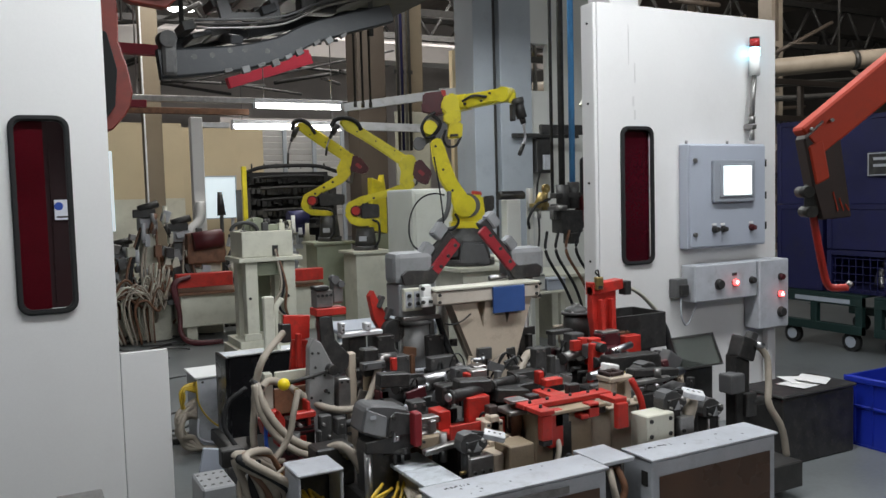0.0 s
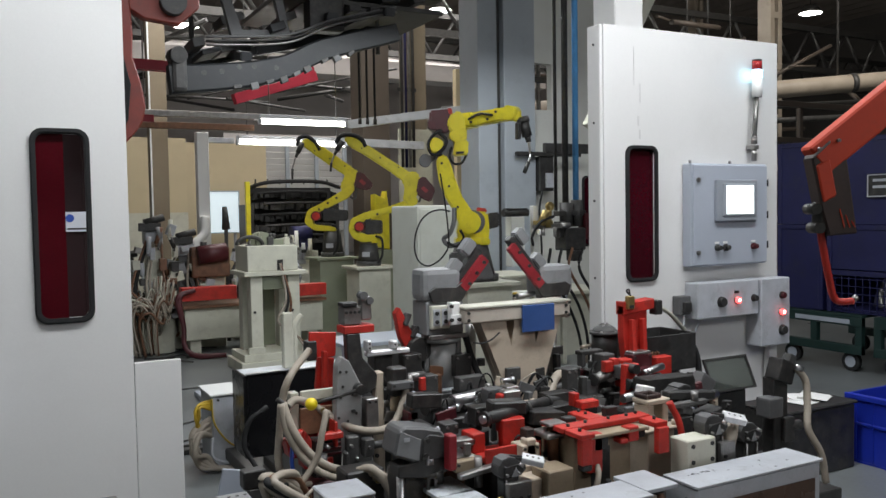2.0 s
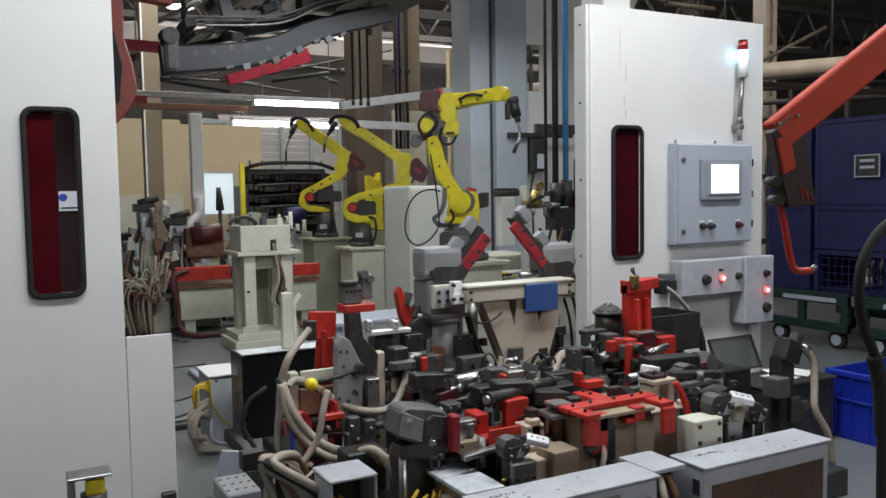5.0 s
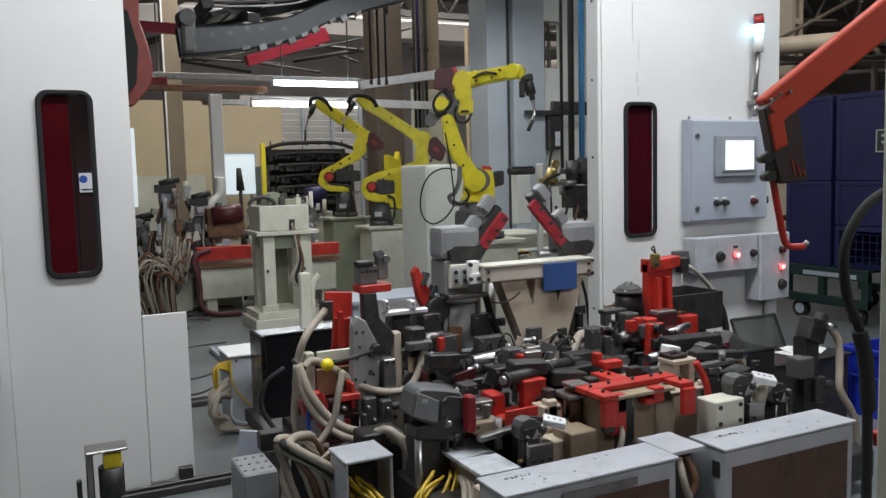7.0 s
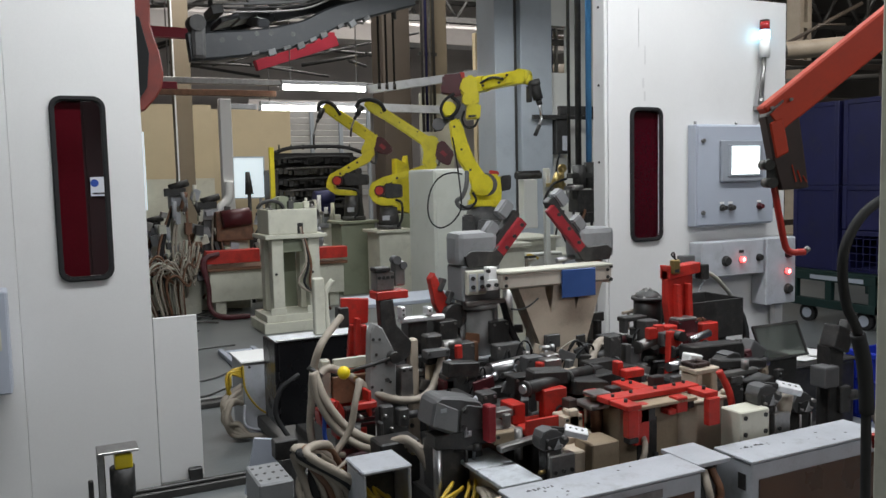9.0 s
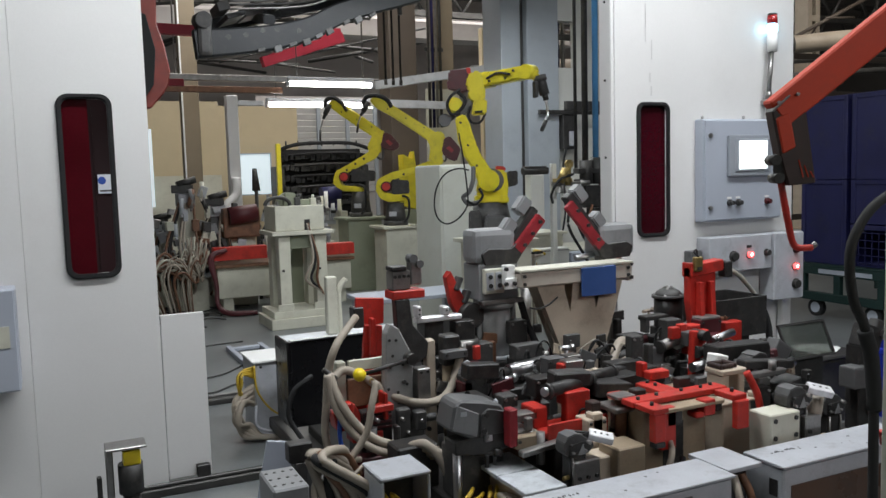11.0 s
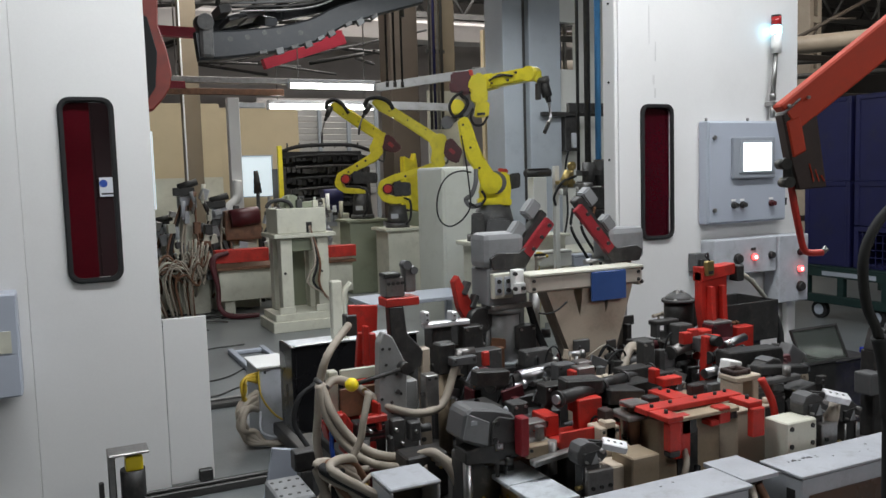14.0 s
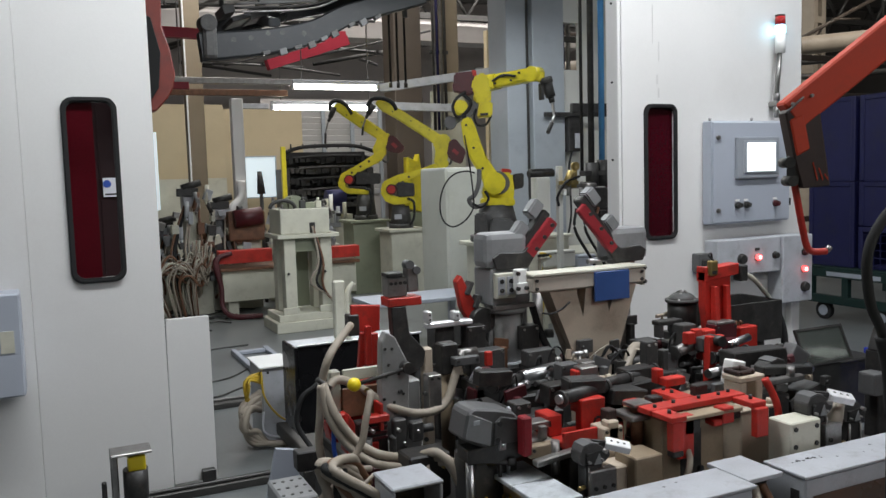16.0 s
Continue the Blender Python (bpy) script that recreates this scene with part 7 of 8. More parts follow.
SMOKE = mat("smoky_clear_sheet", (0.22, 0.24, 0.22), 0.15, vary=0.1, scale=6, bump=0)
SMOKE.node_tree.nodes["Principled BSDF"].inputs["Transmission Weight"].default_value = 0.85
SMOKE.node_tree.nodes["Principled BSDF"].inputs["IOR"].default_value = 1.1
sf = part("screen_frame", tilted(ring_prism([(2.60, 0.50), (2.86, 0.50), (2.86, 0.65), (2.60, 0.65)], [(2.608, 0.508), (2.852, 0.508), (2.852, 0.641), (2.608, 0.641)], 2.125, 2.137)), BLACK, jig, "thin black frame with a smoky sheet")
part("screen_sheet", tilted(box(2.608, 2.129, 0.508, 2.852, 2.132, 0.641, bevel=0)), SMOKE, sf, "smoky see-through sheet")
jbox("screen_foot", BLACK, 2.62, 2.12, 0.16, 2.82, 2.3, 0.50)


# red cross plates in the middle
def red_cross():
    o = jbox("red_cross_plate", RED, 1.545, 1.745, 0.562, 1.925, 1.805, 0.580, bevel=0.002, label="red cross-shaped locator plate")
    part("ear", box(1.555, 1.806, 0.560, 1.605, 1.89, 0.578, bevel=0.002), RED, o)
    part("ear", box(1.70, 1.806, 0.562, 1.77, 1.93, 0.580, bevel=0.002), RED, o)
    part("ear", box(1.868, 1.66, 0.558, 1.925, 1.744, 0.576, bevel=0.002), RED, o)
    part("ear", box(1.55, 1.655, 0.562, 1.608, 1.744, 0.578, bevel=0.002), RED, o)
    part("drop_leg", box(1.556, 1.656, 0.475, 1.598, 1.685, 0.561, bevel=0.003), RED, o)
    part("leg_foot", box(1.560, 1.658, 0.455, 1.60, 1.69, 0.474), BLACK, o)
    part("drop_leg", box(1.87, 1.645, 0.47, 1.92, 1.67, 0.56, bevel=0.003), RED, o)
    part("tongue", box(1.615, 1.70, 0.43, 1.675, 1.733, 0.56, bevel=0.003), RED, o)
    part("clamp_ear", box(1.78, 1.69, 0.515, 1.825, 1.734, 0.565, bevel=0.003), RED, o)
    part("ear_foot", box(1.745, 1.69, 0.512, 1.779, 1.734, 0.53), RED, o)
    for q in ((1.615, 1.822, 0.560, 1.66, 1.86, 0.590), (1.79, 1.82, 0.565, 1.84, 1.85, 0.605), (1.64, 1.70, 0.50, 1.70, 1.74, 0.556), (1.835, 1.70, 0.52, 1.862, 1.74, 0.552)):
        part("stop_block", box(*q, bevel=0.003), BLACK, o)
    part("top_block", box(1.75, 1.91, 0.585, 1.83, 1.95, 0.612, bevel=0.003), RED, o)
    part("top_ear", box(1.75, 1.955, 0.585, 1.775, 1.99, 0.635, bevel=0.003), RED, o)
    for x, y in ((1.58, 1.765), (1.735, 1.87), (1.76, 1.775), (1.90, 1.70), (1.66, 1.775), (1.58, 1.70), (1.84, 1.775), (1.735, 1.91), (1.89, 1.785)):
        part("bolt", cyl((x, y, 0.575), (x, y, 0.589), 0.006, n=10), BLACK, o)
    o = jbox("red_channel", RED, 1.31, 1.86, 0.47, 1.53, 1.98, 0.49, bevel=0.003, label="red channel locator with upright ears")
    part("front_lip", box(1.31, 1.85, 0.455, 1.53, 1.862, 0.52, bevel=0.002), RED, o)
    part("ear", box(1.30, 1.92, 0.49, 1.35, 2.00, 0.555, bevel=0.003), RED, o)
    part("ear", box(1.415, 1.91, 0.49, 1.505, 1.945, 0.59, bevel=0.003), RED, o)
    part("back_ear", box(1.50, 2.06, 0.50, 1.56, 2.10, 0.64, bevel=0.003), RED, o)
    part("bolt", cyl((1.36, 1.89, 0.49), (1.36, 1.89, 0.502), 0.010, n=10), BLACK, o)
    part("support", box(1.36, 1.9, 0.30, 1.48, 2.05, 0.469), BLACK, o)


red_cross()
wbk = jbox("tan_block", WOOD, 1.585, 1.74, 0.30, 1.83, 1.93, 0.545, bevel=0.004, label="tan riser block under the red plate")
part("top_sheet", box(1.60, 1.69, 0.546, 1.86, 1.93, 0.558, bevel=0.002), WOOD, wbk)
part("slot", box(1.655, 1.737, 0.31, 1.735, 1.7395, 0.50, bevel=0), BLACK, wbk)
jbox("tan_block", WOOD, 1.44, 1.68, 0.30, 1.54, 1.78, 0.47)
jtube("hose", HOSE, [(1.60, 1.70, 0.30), (1.615, 1.67, 0.38), (1.64, 1.68, 0.43), (1.66, 1.72, 0.46)], 0.010)
jtube("hose", RUBBER, [(1.64, 1.70, 0.30), (1.66, 1.66, 0.36), (1.69, 1.69, 0.40)], 0.010)

# cream riser with stacked blocks
cr = jbox("riser", BEIGE, 1.98, 1.82, 0.30, 2.11, 1.95, 0.49, label="cream riser with a slotted block")
part("flange", box(1.95, 1.80, 0.491, 2.13, 1.96, 0.503), BEIGE, cr)
part("fork", box(2.0, 1.84, 0.504, 2.03, 1.92, 0.58), BEIGE, cr)
part("fork", box(2.07, 1.84, 0.504, 2.10, 1.92, 0.58), BEIGE, cr)
part("fork_top", box(1.995, 1.835, 0.581, 2.105, 1.925, 0.60), BEIGE, cr)
for x, y in ((1.97, 1.82), (2.11, 1.82), (2.05, 1.81)):
    part("bolt", cyl((x, y, 0.503), (x, y, 0.52), 0.013, n=10), BEIGE, cr)
dg = jbox("ring_grip", RUST, 1.998, 1.85, 0.601, 2.012, 1.92, 0.618, label="dark brown square ring grip")
part("ring_side", box(2.062, 1.85, 0.601, 2.076, 1.92, 0.618), RUST, dg)
part("ring_front", box(2.0125, 1.85, 0.601, 2.0615, 1.864, 0.617), RUST, dg)
part("ring_back", box(2.0125, 1.906, 0.601, 2.0615, 1.92, 0.617), RUST, dg)
jtube("red_arc", RED, [(2.055, 1.79, 0.60), (2.085, 1.77, 0.52), (2.085, 1.76, 0.45), (2.05, 1.75, 0.39)], 0.0125, label="curved red strap")
jtube("hose", HOSE, [(2.155, 1.66, 0.30), (2.17, 1.64, 0.40), (2.20, 1.64, 0.48), (2.26, 1.68, 0.53)], 0.024, ribs=0.05, label="thick grey-beige hose")


def clamp(x, y, z, s=1.0, flip=1, pad=True, body=None, label="dark grey power clamp with a steel pad"):
    """A toggle power clamp: rounded casting, lighter cap, side cheeks, pivots, cylinder with tie rods, and an arm with a bright pad."""
    X = lambda v: x + flip * v * s
    Z = lambda v: z + v * s
    outline = [(-0.06, 0), (0.055, 0), (0.082, 0.025), (0.078, 0.048), (0.05, 0.066), (0.02, 0.084), (-0.02, 0.094), (-0.056, 0.086), (-0.075, 0.055), (-0.075, 0.02)]
    o = part("power_clamp", prism([(X(u), Z(v)) for u, v in outline], "y", y - 0.036 * s, y + 0.036 * s, 0.003 * s), body or DKGREY, jig, label)
    part("cap", prism([(X(u), Z(v)) for u, v in ((-0.072, 0.062), (-0.058, 0.090), (-0.02, 0.099), (0.022, 0.089), (0.018, 0.082), (-0.02, 0.090), (-0.052, 0.082))], "y", y - 0.038 * s, y + 0.038 * s, 0.001), MIDGREY, o)
    part("cheek", prism([(X(u), Z(v)) for u, v in ((-0.05, 0.006), (0.048, 0.006), (0.066, 0.03), (0.03, 0.058), (-0.045, 0.05))], "y", y - 0.042 * s, y - 0.0365 * s, 0.001), BLACK, o)
    part("face_plate", prism([(X(u), Z(v)) for u, v in ((-0.01, 0.0), (0.035, 0.0), (0.018, 0.05))], "y", y - 0.046 * s, y - 0.0425 * s, 0.001), GREYP, o)
    for u, v, r, mt in ((0.048, 0.052, 0.009, STEEL), (-0.04, 0.048, 0.008, BLACK), (0.03, 0.018, 0.006, STEEL), (-0.035, 0.016, 0.006, STEEL)):
        part("pivot", cyl((X(u), y - 0.056 * s, Z(v)), (X(u), y + 0.05 * s, Z(v)), r * s, n=10), mt, o)
    part("cylinder", box(min(X(-0.045), X(0.045)), y - 0.036 * s, Z(-0.15), max(X(-0.045), X(0.045)), y + 0.036 * s, Z(0) - 0.001, bevel=0.01), BLACK, o)
    for u in (-0.036, 0.036):
        part("tie_rod", cyl((X(u), y - 0.041 * s, Z(-0.15)), (X(u), y - 0.041 * s, Z(-0.01)), 0.005 * s, n=8), STEEL, o)
    part("fitting", cyl((X(-0.045), y - 0.02 * s, Z(-0.10)), (X(-0.075), y - 0.025 * s, Z(-0.10)), 0.010 * s, n=10), GUNM, o)
    if pad:
        part("arm", bar((X(0.0), y, Z(0.085)), (X(0.095), y - 0.03 * s, Z(0.070)), 0.034 * s, 0.028 * s, bevel=0.004), BLACK, o)
        turn = Matrix.Translation((X(0.112), y - 0.045 * s, Z(0.066))) @ Matrix.Rotation(math.radians(-28 * flip), 4, "Z") @ Matrix.Rotation(math.radians(14 * flip), 4, "Y") @ Matrix.Rotation(math.radians(16), 4, "X")
        bm = bmesh.new()
        add_box(bm, -0.055 * s, -0.028 * s, -0.017 * s, 0.055 * s, 0.028 * s, 0.017 * s, bevel=0.004 * s)
        bmesh.ops.transform(bm, matrix=turn, verts=bm.verts[:])
        p = part("pad", bm, PADST, o, "bright steel pad with dark holes")
        for k in range(3):
            bm = cyl((-0.03 * s + 0.028 * s * k, 0.0, 0.010 * s), (-0.03 * s + 0.028 * s * k, 0.0, 0.0178 * s), 0.0065 * s, n=10)
            bmesh.ops.transform(bm, matrix=turn, verts=bm.verts[:])
            part("pad_hole", bm, BLACK, p)
    return o


big = part("power_clamp", prism([(0.985, 0.545), (1.005, 0.630), (1.03, 0.645), (1.11, 0.632), (1.185, 0.612), (1.222, 0.565), (1.218, 0.515), (1.07, 0.500)], "y", 1.91, 2.03, 0.008), MIDGREY, jig, "large grey power clamp with a black skirt")
part("side_cover", prism([(1.095, 0.512), (1.105, 0.590), (1.13, 0.606), (1.195, 0.590), (1.216, 0.555), (1.205, 0.512)], "y", 1.900, 1.9085, 0.003), DKGREY, big)
part("light_face", prism([(0.992, 0.548), (1.085, 0.512), (1.094, 0.592), (1.012, 0.632)], "y", 1.902, 1.9085, 0.002), GREYP, big)
part("face_badge", box(1.022, 1.8995, 0.592, 1.045, 1.9015, 0.606, bevel=0), BOXGREY, big)
for x, z in ((1.12, 0.585), (1.195, 0.535), (1.11, 0.53)):
    part("pivot", cyl((x, 1.893, z), (x, 1.90, z), 0.009, n=10), BLACK, big)
part("skirt", prism([(1.0, 0.505), (1.22, 0.52), (1.23, 0.46), (1.15, 0.44), (1.0, 0.46)], "y", 1.905, 1.99, 0.004), BLACK, big)
part("column", box(1.04, 1.94, 0.30, 1.20, 2.05, 0.46), DKGREY, big)
part("rod", cyl((1.035, 1.93, 0.16), (1.035, 1.93, 0.46), 0.014), CHROME, big)
shrink = Matrix.Translation((1.113 - 1.6, -0.24, 0.545)) @ Matrix.Diagonal((0.86, 0.9, 0.88, 1)) @ Matrix.Translation((-(1.108 - 1.6), 0.24, -0.562))
for q in (big, *big.children):
    if not q.name.startswith(("column", "rod")):
        q.data.transform(shrink)
clamp(1.325, 1.74, 0.465, 0.66, 1)
clamp(2.125, 1.66, 0.505, 0.74, 1)
clamp(2.27, 1.98, 0.53, 0.8, -1, False, label="dark grey power clamp behind the riser")
clamp(2.46, 1.80, 0.40, 0.75, 1, False, label="dark grey power clamp at the jig's end")
jbox("steel_body", STEEL, 1.30, 1.70, 0.30, 1.39, 1.735, 0.45, label="bare clamp side plate with holes")
jbolts(jig, [(1.315 + 0.03 * k, 1.70, 0.33 + 0.035 * j) for k in range(3) for j in range(3)], r=0.006)
jbox("beige_block", BEIGE, 1.40, 1.72, 0.30, 1.46, 1.80, 0.44)
jbox("beige_block", BEIGE, 1.43, 1.80, 0.44, 1.53, 1.89, 0.462)
jbox("beige_block", BEIGE, 1.45, 1.82, 0.463, 1.49, 1.86, 0.54)
cw = jbox("cream_block", CREAM, 1.963, 1.60, 0.30, 2.092, 1.69, 0.511, label="cream block with four bolt holes")
jbolts(cw, [(1.983, 1.6, 0.491), (2.072, 1.6, 0.491), (1.983, 1.6, 0.436), (2.072, 1.6, 0.436)], r=0.008, h=0.004)
jbox("steel_body", STEEL, 2.13, 1.61, 0.30, 2.20, 1.67, 0.48)
jbolts(jig, [(2.145, 1.61, 0.35 + 0.04 * j) for j in range(3)], r=0.007)
jbox("cream_base", BEIGE, 1.96, 1.64, 0.22, 2.24, 1.80, 0.30)
jbox("link_bar", STEEL, 2.12, 1.86, 0.545, 2.32, 1.89, 0.565)
jcyl("link_bolt", STEEL, (2.26, 1.87, 0.565), (2.26, 1.87, 0.60), 0.014)

# upright clamp at the far right end with its hose
uc = jbox("upright_clamp", BLACK, 2.62, 1.80, 0.30, 2.70, 1.86, 0.62, label="black upright clamp with a grey shoe")
part("head", box(2.63, 1.78, 0.60, 2.72, 1.85, 0.69, bevel=0.008, turn=(0, 20, 0)), BLACK, uc)
part("arm", box(2.69, 1.79, 0.63, 2.73, 1.83, 0.71, turn=(0, 25, 0)), DKGREY, uc)
part("shoe", box(2.56, 1.77, 0.47, 2.64, 1.84, 0.55, bevel=0.008), MIDGREY, uc)
part("foot", box(2.56, 1.76, 0.16, 2.76, 1.9, 0.30), BLACK, uc)
part("valve", joined(cyl((2.70, 1.80, 0.42), (2.76, 1.79, 0.42), 0.02), box(2.66, 1.78, 0.36, 2.72, 1.81, 0.46)), DKGREY, uc)
jtube("hose", HOSE, [(2.72, 1.78, 0.66), (2.755, 1.76, 0.60), (2.74, 1.74, 0.50), (2.72, 1.72, 0.42), (2.77, 1.70, 0.32), (2.80, 1.70, 0.2)], 0.014, ribs=0.04)
part("bright_tip", cyl((2.70, 1.77, 0.665), (2.735, 1.76, 0.655), 0.012), CHROME, uc)

# dark cylinders and blocks across the middle of the jig
rnd = random.Random(77)
for k, (x, y, z, w, d, h, mt) in enumerate((
        (1.22, 2.2, 0.30, 0.12, 0.14, 0.24, BLACK), (1.30, 2.36, 0.30, 0.10, 0.12, 0.28, DKGREY), (1.40, 2.15, 0.30, 0.12, 0.10, 0.20, BLACK),
        (1.46, 2.30, 0.30, 0.14, 0.12, 0.23, BLACK), (1.56, 2.02, 0.30, 0.10, 0.12, 0.24, BLACK), (1.66, 2.2, 0.30, 0.14, 0.16, 0.20, DKGREY),
        (1.82, 2.12, 0.30, 0.18, 0.14, 0.22, BLACK), (2.02, 2.28, 0.30, 0.16, 0.14, 0.24, BLACK), (2.12, 2.06, 0.30, 0.16, 0.10, 0.22, BLACK),
        (2.28, 2.14, 0.30, 0.22, 0.10, 0.24, BLACK), (2.24, 2.42, 0.30, 0.10, 0.10, 0.30, DKGREY), (2.46, 2.1, 0.16, 0.14, 0.16, 0.30, BLACK),
        (1.95, 2.02, 0.30, 0.10, 0.10, 0.18, DKRED), (1.28, 2.06, 0.30, 0.08, 0.10, 0.18, COPPER), (2.40, 1.95, 0.16, 0.20, 0.12, 0.28, BLACK),
        (0.98, 2.14, 0.30, 0.14, 0.10, 0.14, BLACK), (1.18, 2.08, 0.30, 0.06, 0.08, 0.20, STEEL), (1.70, 2.02, 0.30, 0.08, 0.08, 0.22, BLACK),
        (2.2, 2.55, 0.30, 0.12, 0.14, 0.28, BLACK), (2.0, 2.72, 0.30, 0.2, 0.12, 0.22, DKRED), (1.30, 2.62, 0.30, 0.1, 0.12, 0.30, BLACK))):
    b = jbox("clamp_base", mt, x - w / 2, y - d / 2, z, x + w / 2, y + d / 2, z + h, bevel=0.006)
    jbolts(b, [(x - w * 0.3, y - d / 2, z + h * 0.7), (x + w * 0.3, y - d / 2, z + h * 0.7), (x - w * 0.3, y - d / 2, z + h * 0.4)], r=0.008, material=STEEL if k % 3 else GUNM)
for k, (p, q, r, mt) in enumerate((
        ((1.43, 2.30, 0.575), (1.60, 2.32, 0.585), 0.028, CHROME), ((1.30, 2.26, 0.575), (1.43, 2.30, 0.575), 0.02, BLACK),
        ((1.20, 2.22, 0.50), (1.34, 2.20, 0.50), 0.013, CHROME), ((2.08, 2.25, 0.60), (2.20, 2.28, 0.615), 0.022, STEEL), ((2.10, 2.10, 0.545), (2.22, 2.12, 0.55), 0.018, CHROME),
        ((1.88, 2.32, 0.56), (2.06, 2.34, 0.57), 0.022, BLACK), ((1.36, 1.93, 0.60), (1.55, 1.98, 0.60), 0.022, BLACK), ((1.55, 2.0, 0.60), (1.70, 2.06, 0.59), 0.02, BLACK),
        ((1.34, 1.925, 0.60), (1.37, 1.932, 0.60), 0.015, CHROME), ((1.72, 2.10, 0.58), (1.88, 2.14, 0.58), 0.02, BLACK), ((2.20, 2.30, 0.585), (2.34, 2.33, 0.60), 0.02, CHROME),
        ((1.285, 1.86, 0.40), (1.285, 1.86, 0.50), 0.014, STEEL), ((1.57, 1.86, 0.47), (1.57, 1.86, 0.54), 0.02, STEEL),
        ((2.33, 2.24, 0.60), (2.46, 2.26, 0.615), 0.016, CHROME), ((2.42, 2.02, 0.515), (2.56, 2.05, 0.52), 0.02, CHROME), ((1.25, 2.62, 0.62), (1.45, 2.62, 0.62), 0.03, BLACK),
        ((2.05, 2.5, 0.56), (2.20, 2.48, 0.57), 0.026, DKRED), ((1.62, 2.36, 0.50), (1.78, 2.38, 0.50), 0.028, BLACK), ((2.18, 2.16, 0.585), (2.36, 2.18, 0.585), 0.02, BLACK))):
    c = jcyl("cylinder", mt, p, q, r, n=14)
    if r >= 0.02 and mt is not CHROME:
        e = (Vector(q) - Vector(p)).normalized()
        part("end_cap", cyl(Vector(q), Vector(q) + e * 0.012, r * 1.2, n=14), BLACK, c)
        part("end_cap", cyl(Vector(p) - e * 0.012, Vector(p), r * 1.2, n=14), BLACK, c)
for x, y, z, w, d, h, tx, mt in ((1.24, 1.95, 0.47, 0.10, 0.12, 0.03, 4, STEEL), (1.30, 1.84, 0.45, 0.20, 0.03, 0.02, -6, STEEL), (2.28, 1.92, 0.56, 0.24, 0.05, 0.03, 6, BLACK), (1.55, 2.08, 0.60, 0.07, 0.05, 0.05, 0, STEEL),
                                 (1.22, 2.12, 0.62, 0.12, 0.05, 0.05, 5, BLACK), (1.62, 1.98, 0.54, 0.14, 0.10, 0.05, 8, BLACK), (2.30, 2.08, 0.55, 0.26, 0.08, 0.07, 2, BLACK),
                                 (2.40, 1.94, 0.44, 0.10, 0.08, 0.06, -12, DKGREY), (1.56, 1.84, 0.535, 0.09, 0.10, 0.018, 0, STEEL), (2.08, 2.44, 0.52, 0.1, 0.06, 0.1, 0, BLACK), (2.22, 2.36, 0.56, 0.07, 0.06, 0.12, 0, DKGREY),
                                 (2.10, 1.98, 0.50, 0.06, 0.05, 0.12, 12, PAPER), (1.17, 2.02, 0.50, 0.03, 0.1, 0.08, 0, DKRED), (1.335, 2.40, 0.53, 0.04, 0.06, 0.08, 0, DKRED)):
    jbox("bracket", mt, x - w / 2, y - d / 2, z, x + w / 2, y + d / 2, z + h, turn=(0, tx, 0))
jbox("long_block", BLACK, 2.19, 2.06, 0.50, 2.46, 2.13, 0.60, bevel=0.006, label="long black slide block")
jbox("long_block_cap", DKGREY, 2.24, 2.07, 0.601, 2.33, 2.12, 0.61)
jbox("grey_head", MIDGREY, 2.515, 2.10, 0.495, 2.605, 2.16, 0.59, turn=(0, 35, 0), bevel=0.01, label="tilted grey clamp head")
jbox("slide_block", BLACK, 1.41, 1.95, 0.59, 1.54, 2.02, 0.64, bevel=0.006, turn=(0, 3, -8), label="black slide block")
jbox("slide_block", BLACK, 1.60, 2.02, 0.50, 1.80, 2.12, 0.58, bevel=0.006, turn=(0, 0, 6), label="black slide block")
jbox("plate_ring", STEEL, 1.53, 1.80, 0.575, 1.60, 1.86, 0.585, bevel=0.002)
jcyl("plate_ring_post", COPPER, (1.565, 1.83, 0.44), (1.565, 1.83, 0.574), 0.02)
jbox("grey_switch", MIDGREY, 2.03, 2.26, 0.30, 2.10, 2.32, 0.60)
jbox("cover_cap", DKRED, 1.245, 2.30, 0.40, 1.285, 2.36, 0.56)
jbox("red_side_plate", CRIMSON, 1.178, 1.86, 0.466, 1.208, 1.90, 0.583)
jtube("hose", HOSE, [(1.80, 2.28, 0.50), (1.88, 2.30, 0.55), (1.94, 2.34, 0.60), (2.00, 2.38, 0.61), (2.06, 2.40, 0.57), (2.08, 2.40, 0.5)], 0.018, ribs=0.04)
jtube("hose", HOSE, [(1.78, 2.24, 0.49), (1.86, 2.26, 0.53), (1.95, 2.30, 0.55), (2.06, 2.34, 0.56)], 0.018, ribs=0.04)
jtube("hose", RUBBER, [(1.66, 2.60, 0.78), (1.68, 2.56, 0.66), (1.72, 2.52, 0.56), (1.78, 2.50, 0.52)], 0.014)
jtube("hose", HOSE, [(2.12, 2.62, 0.84), (2.14, 2.62, 0.70), (2.13, 2.6, 0.55)], 0.012)

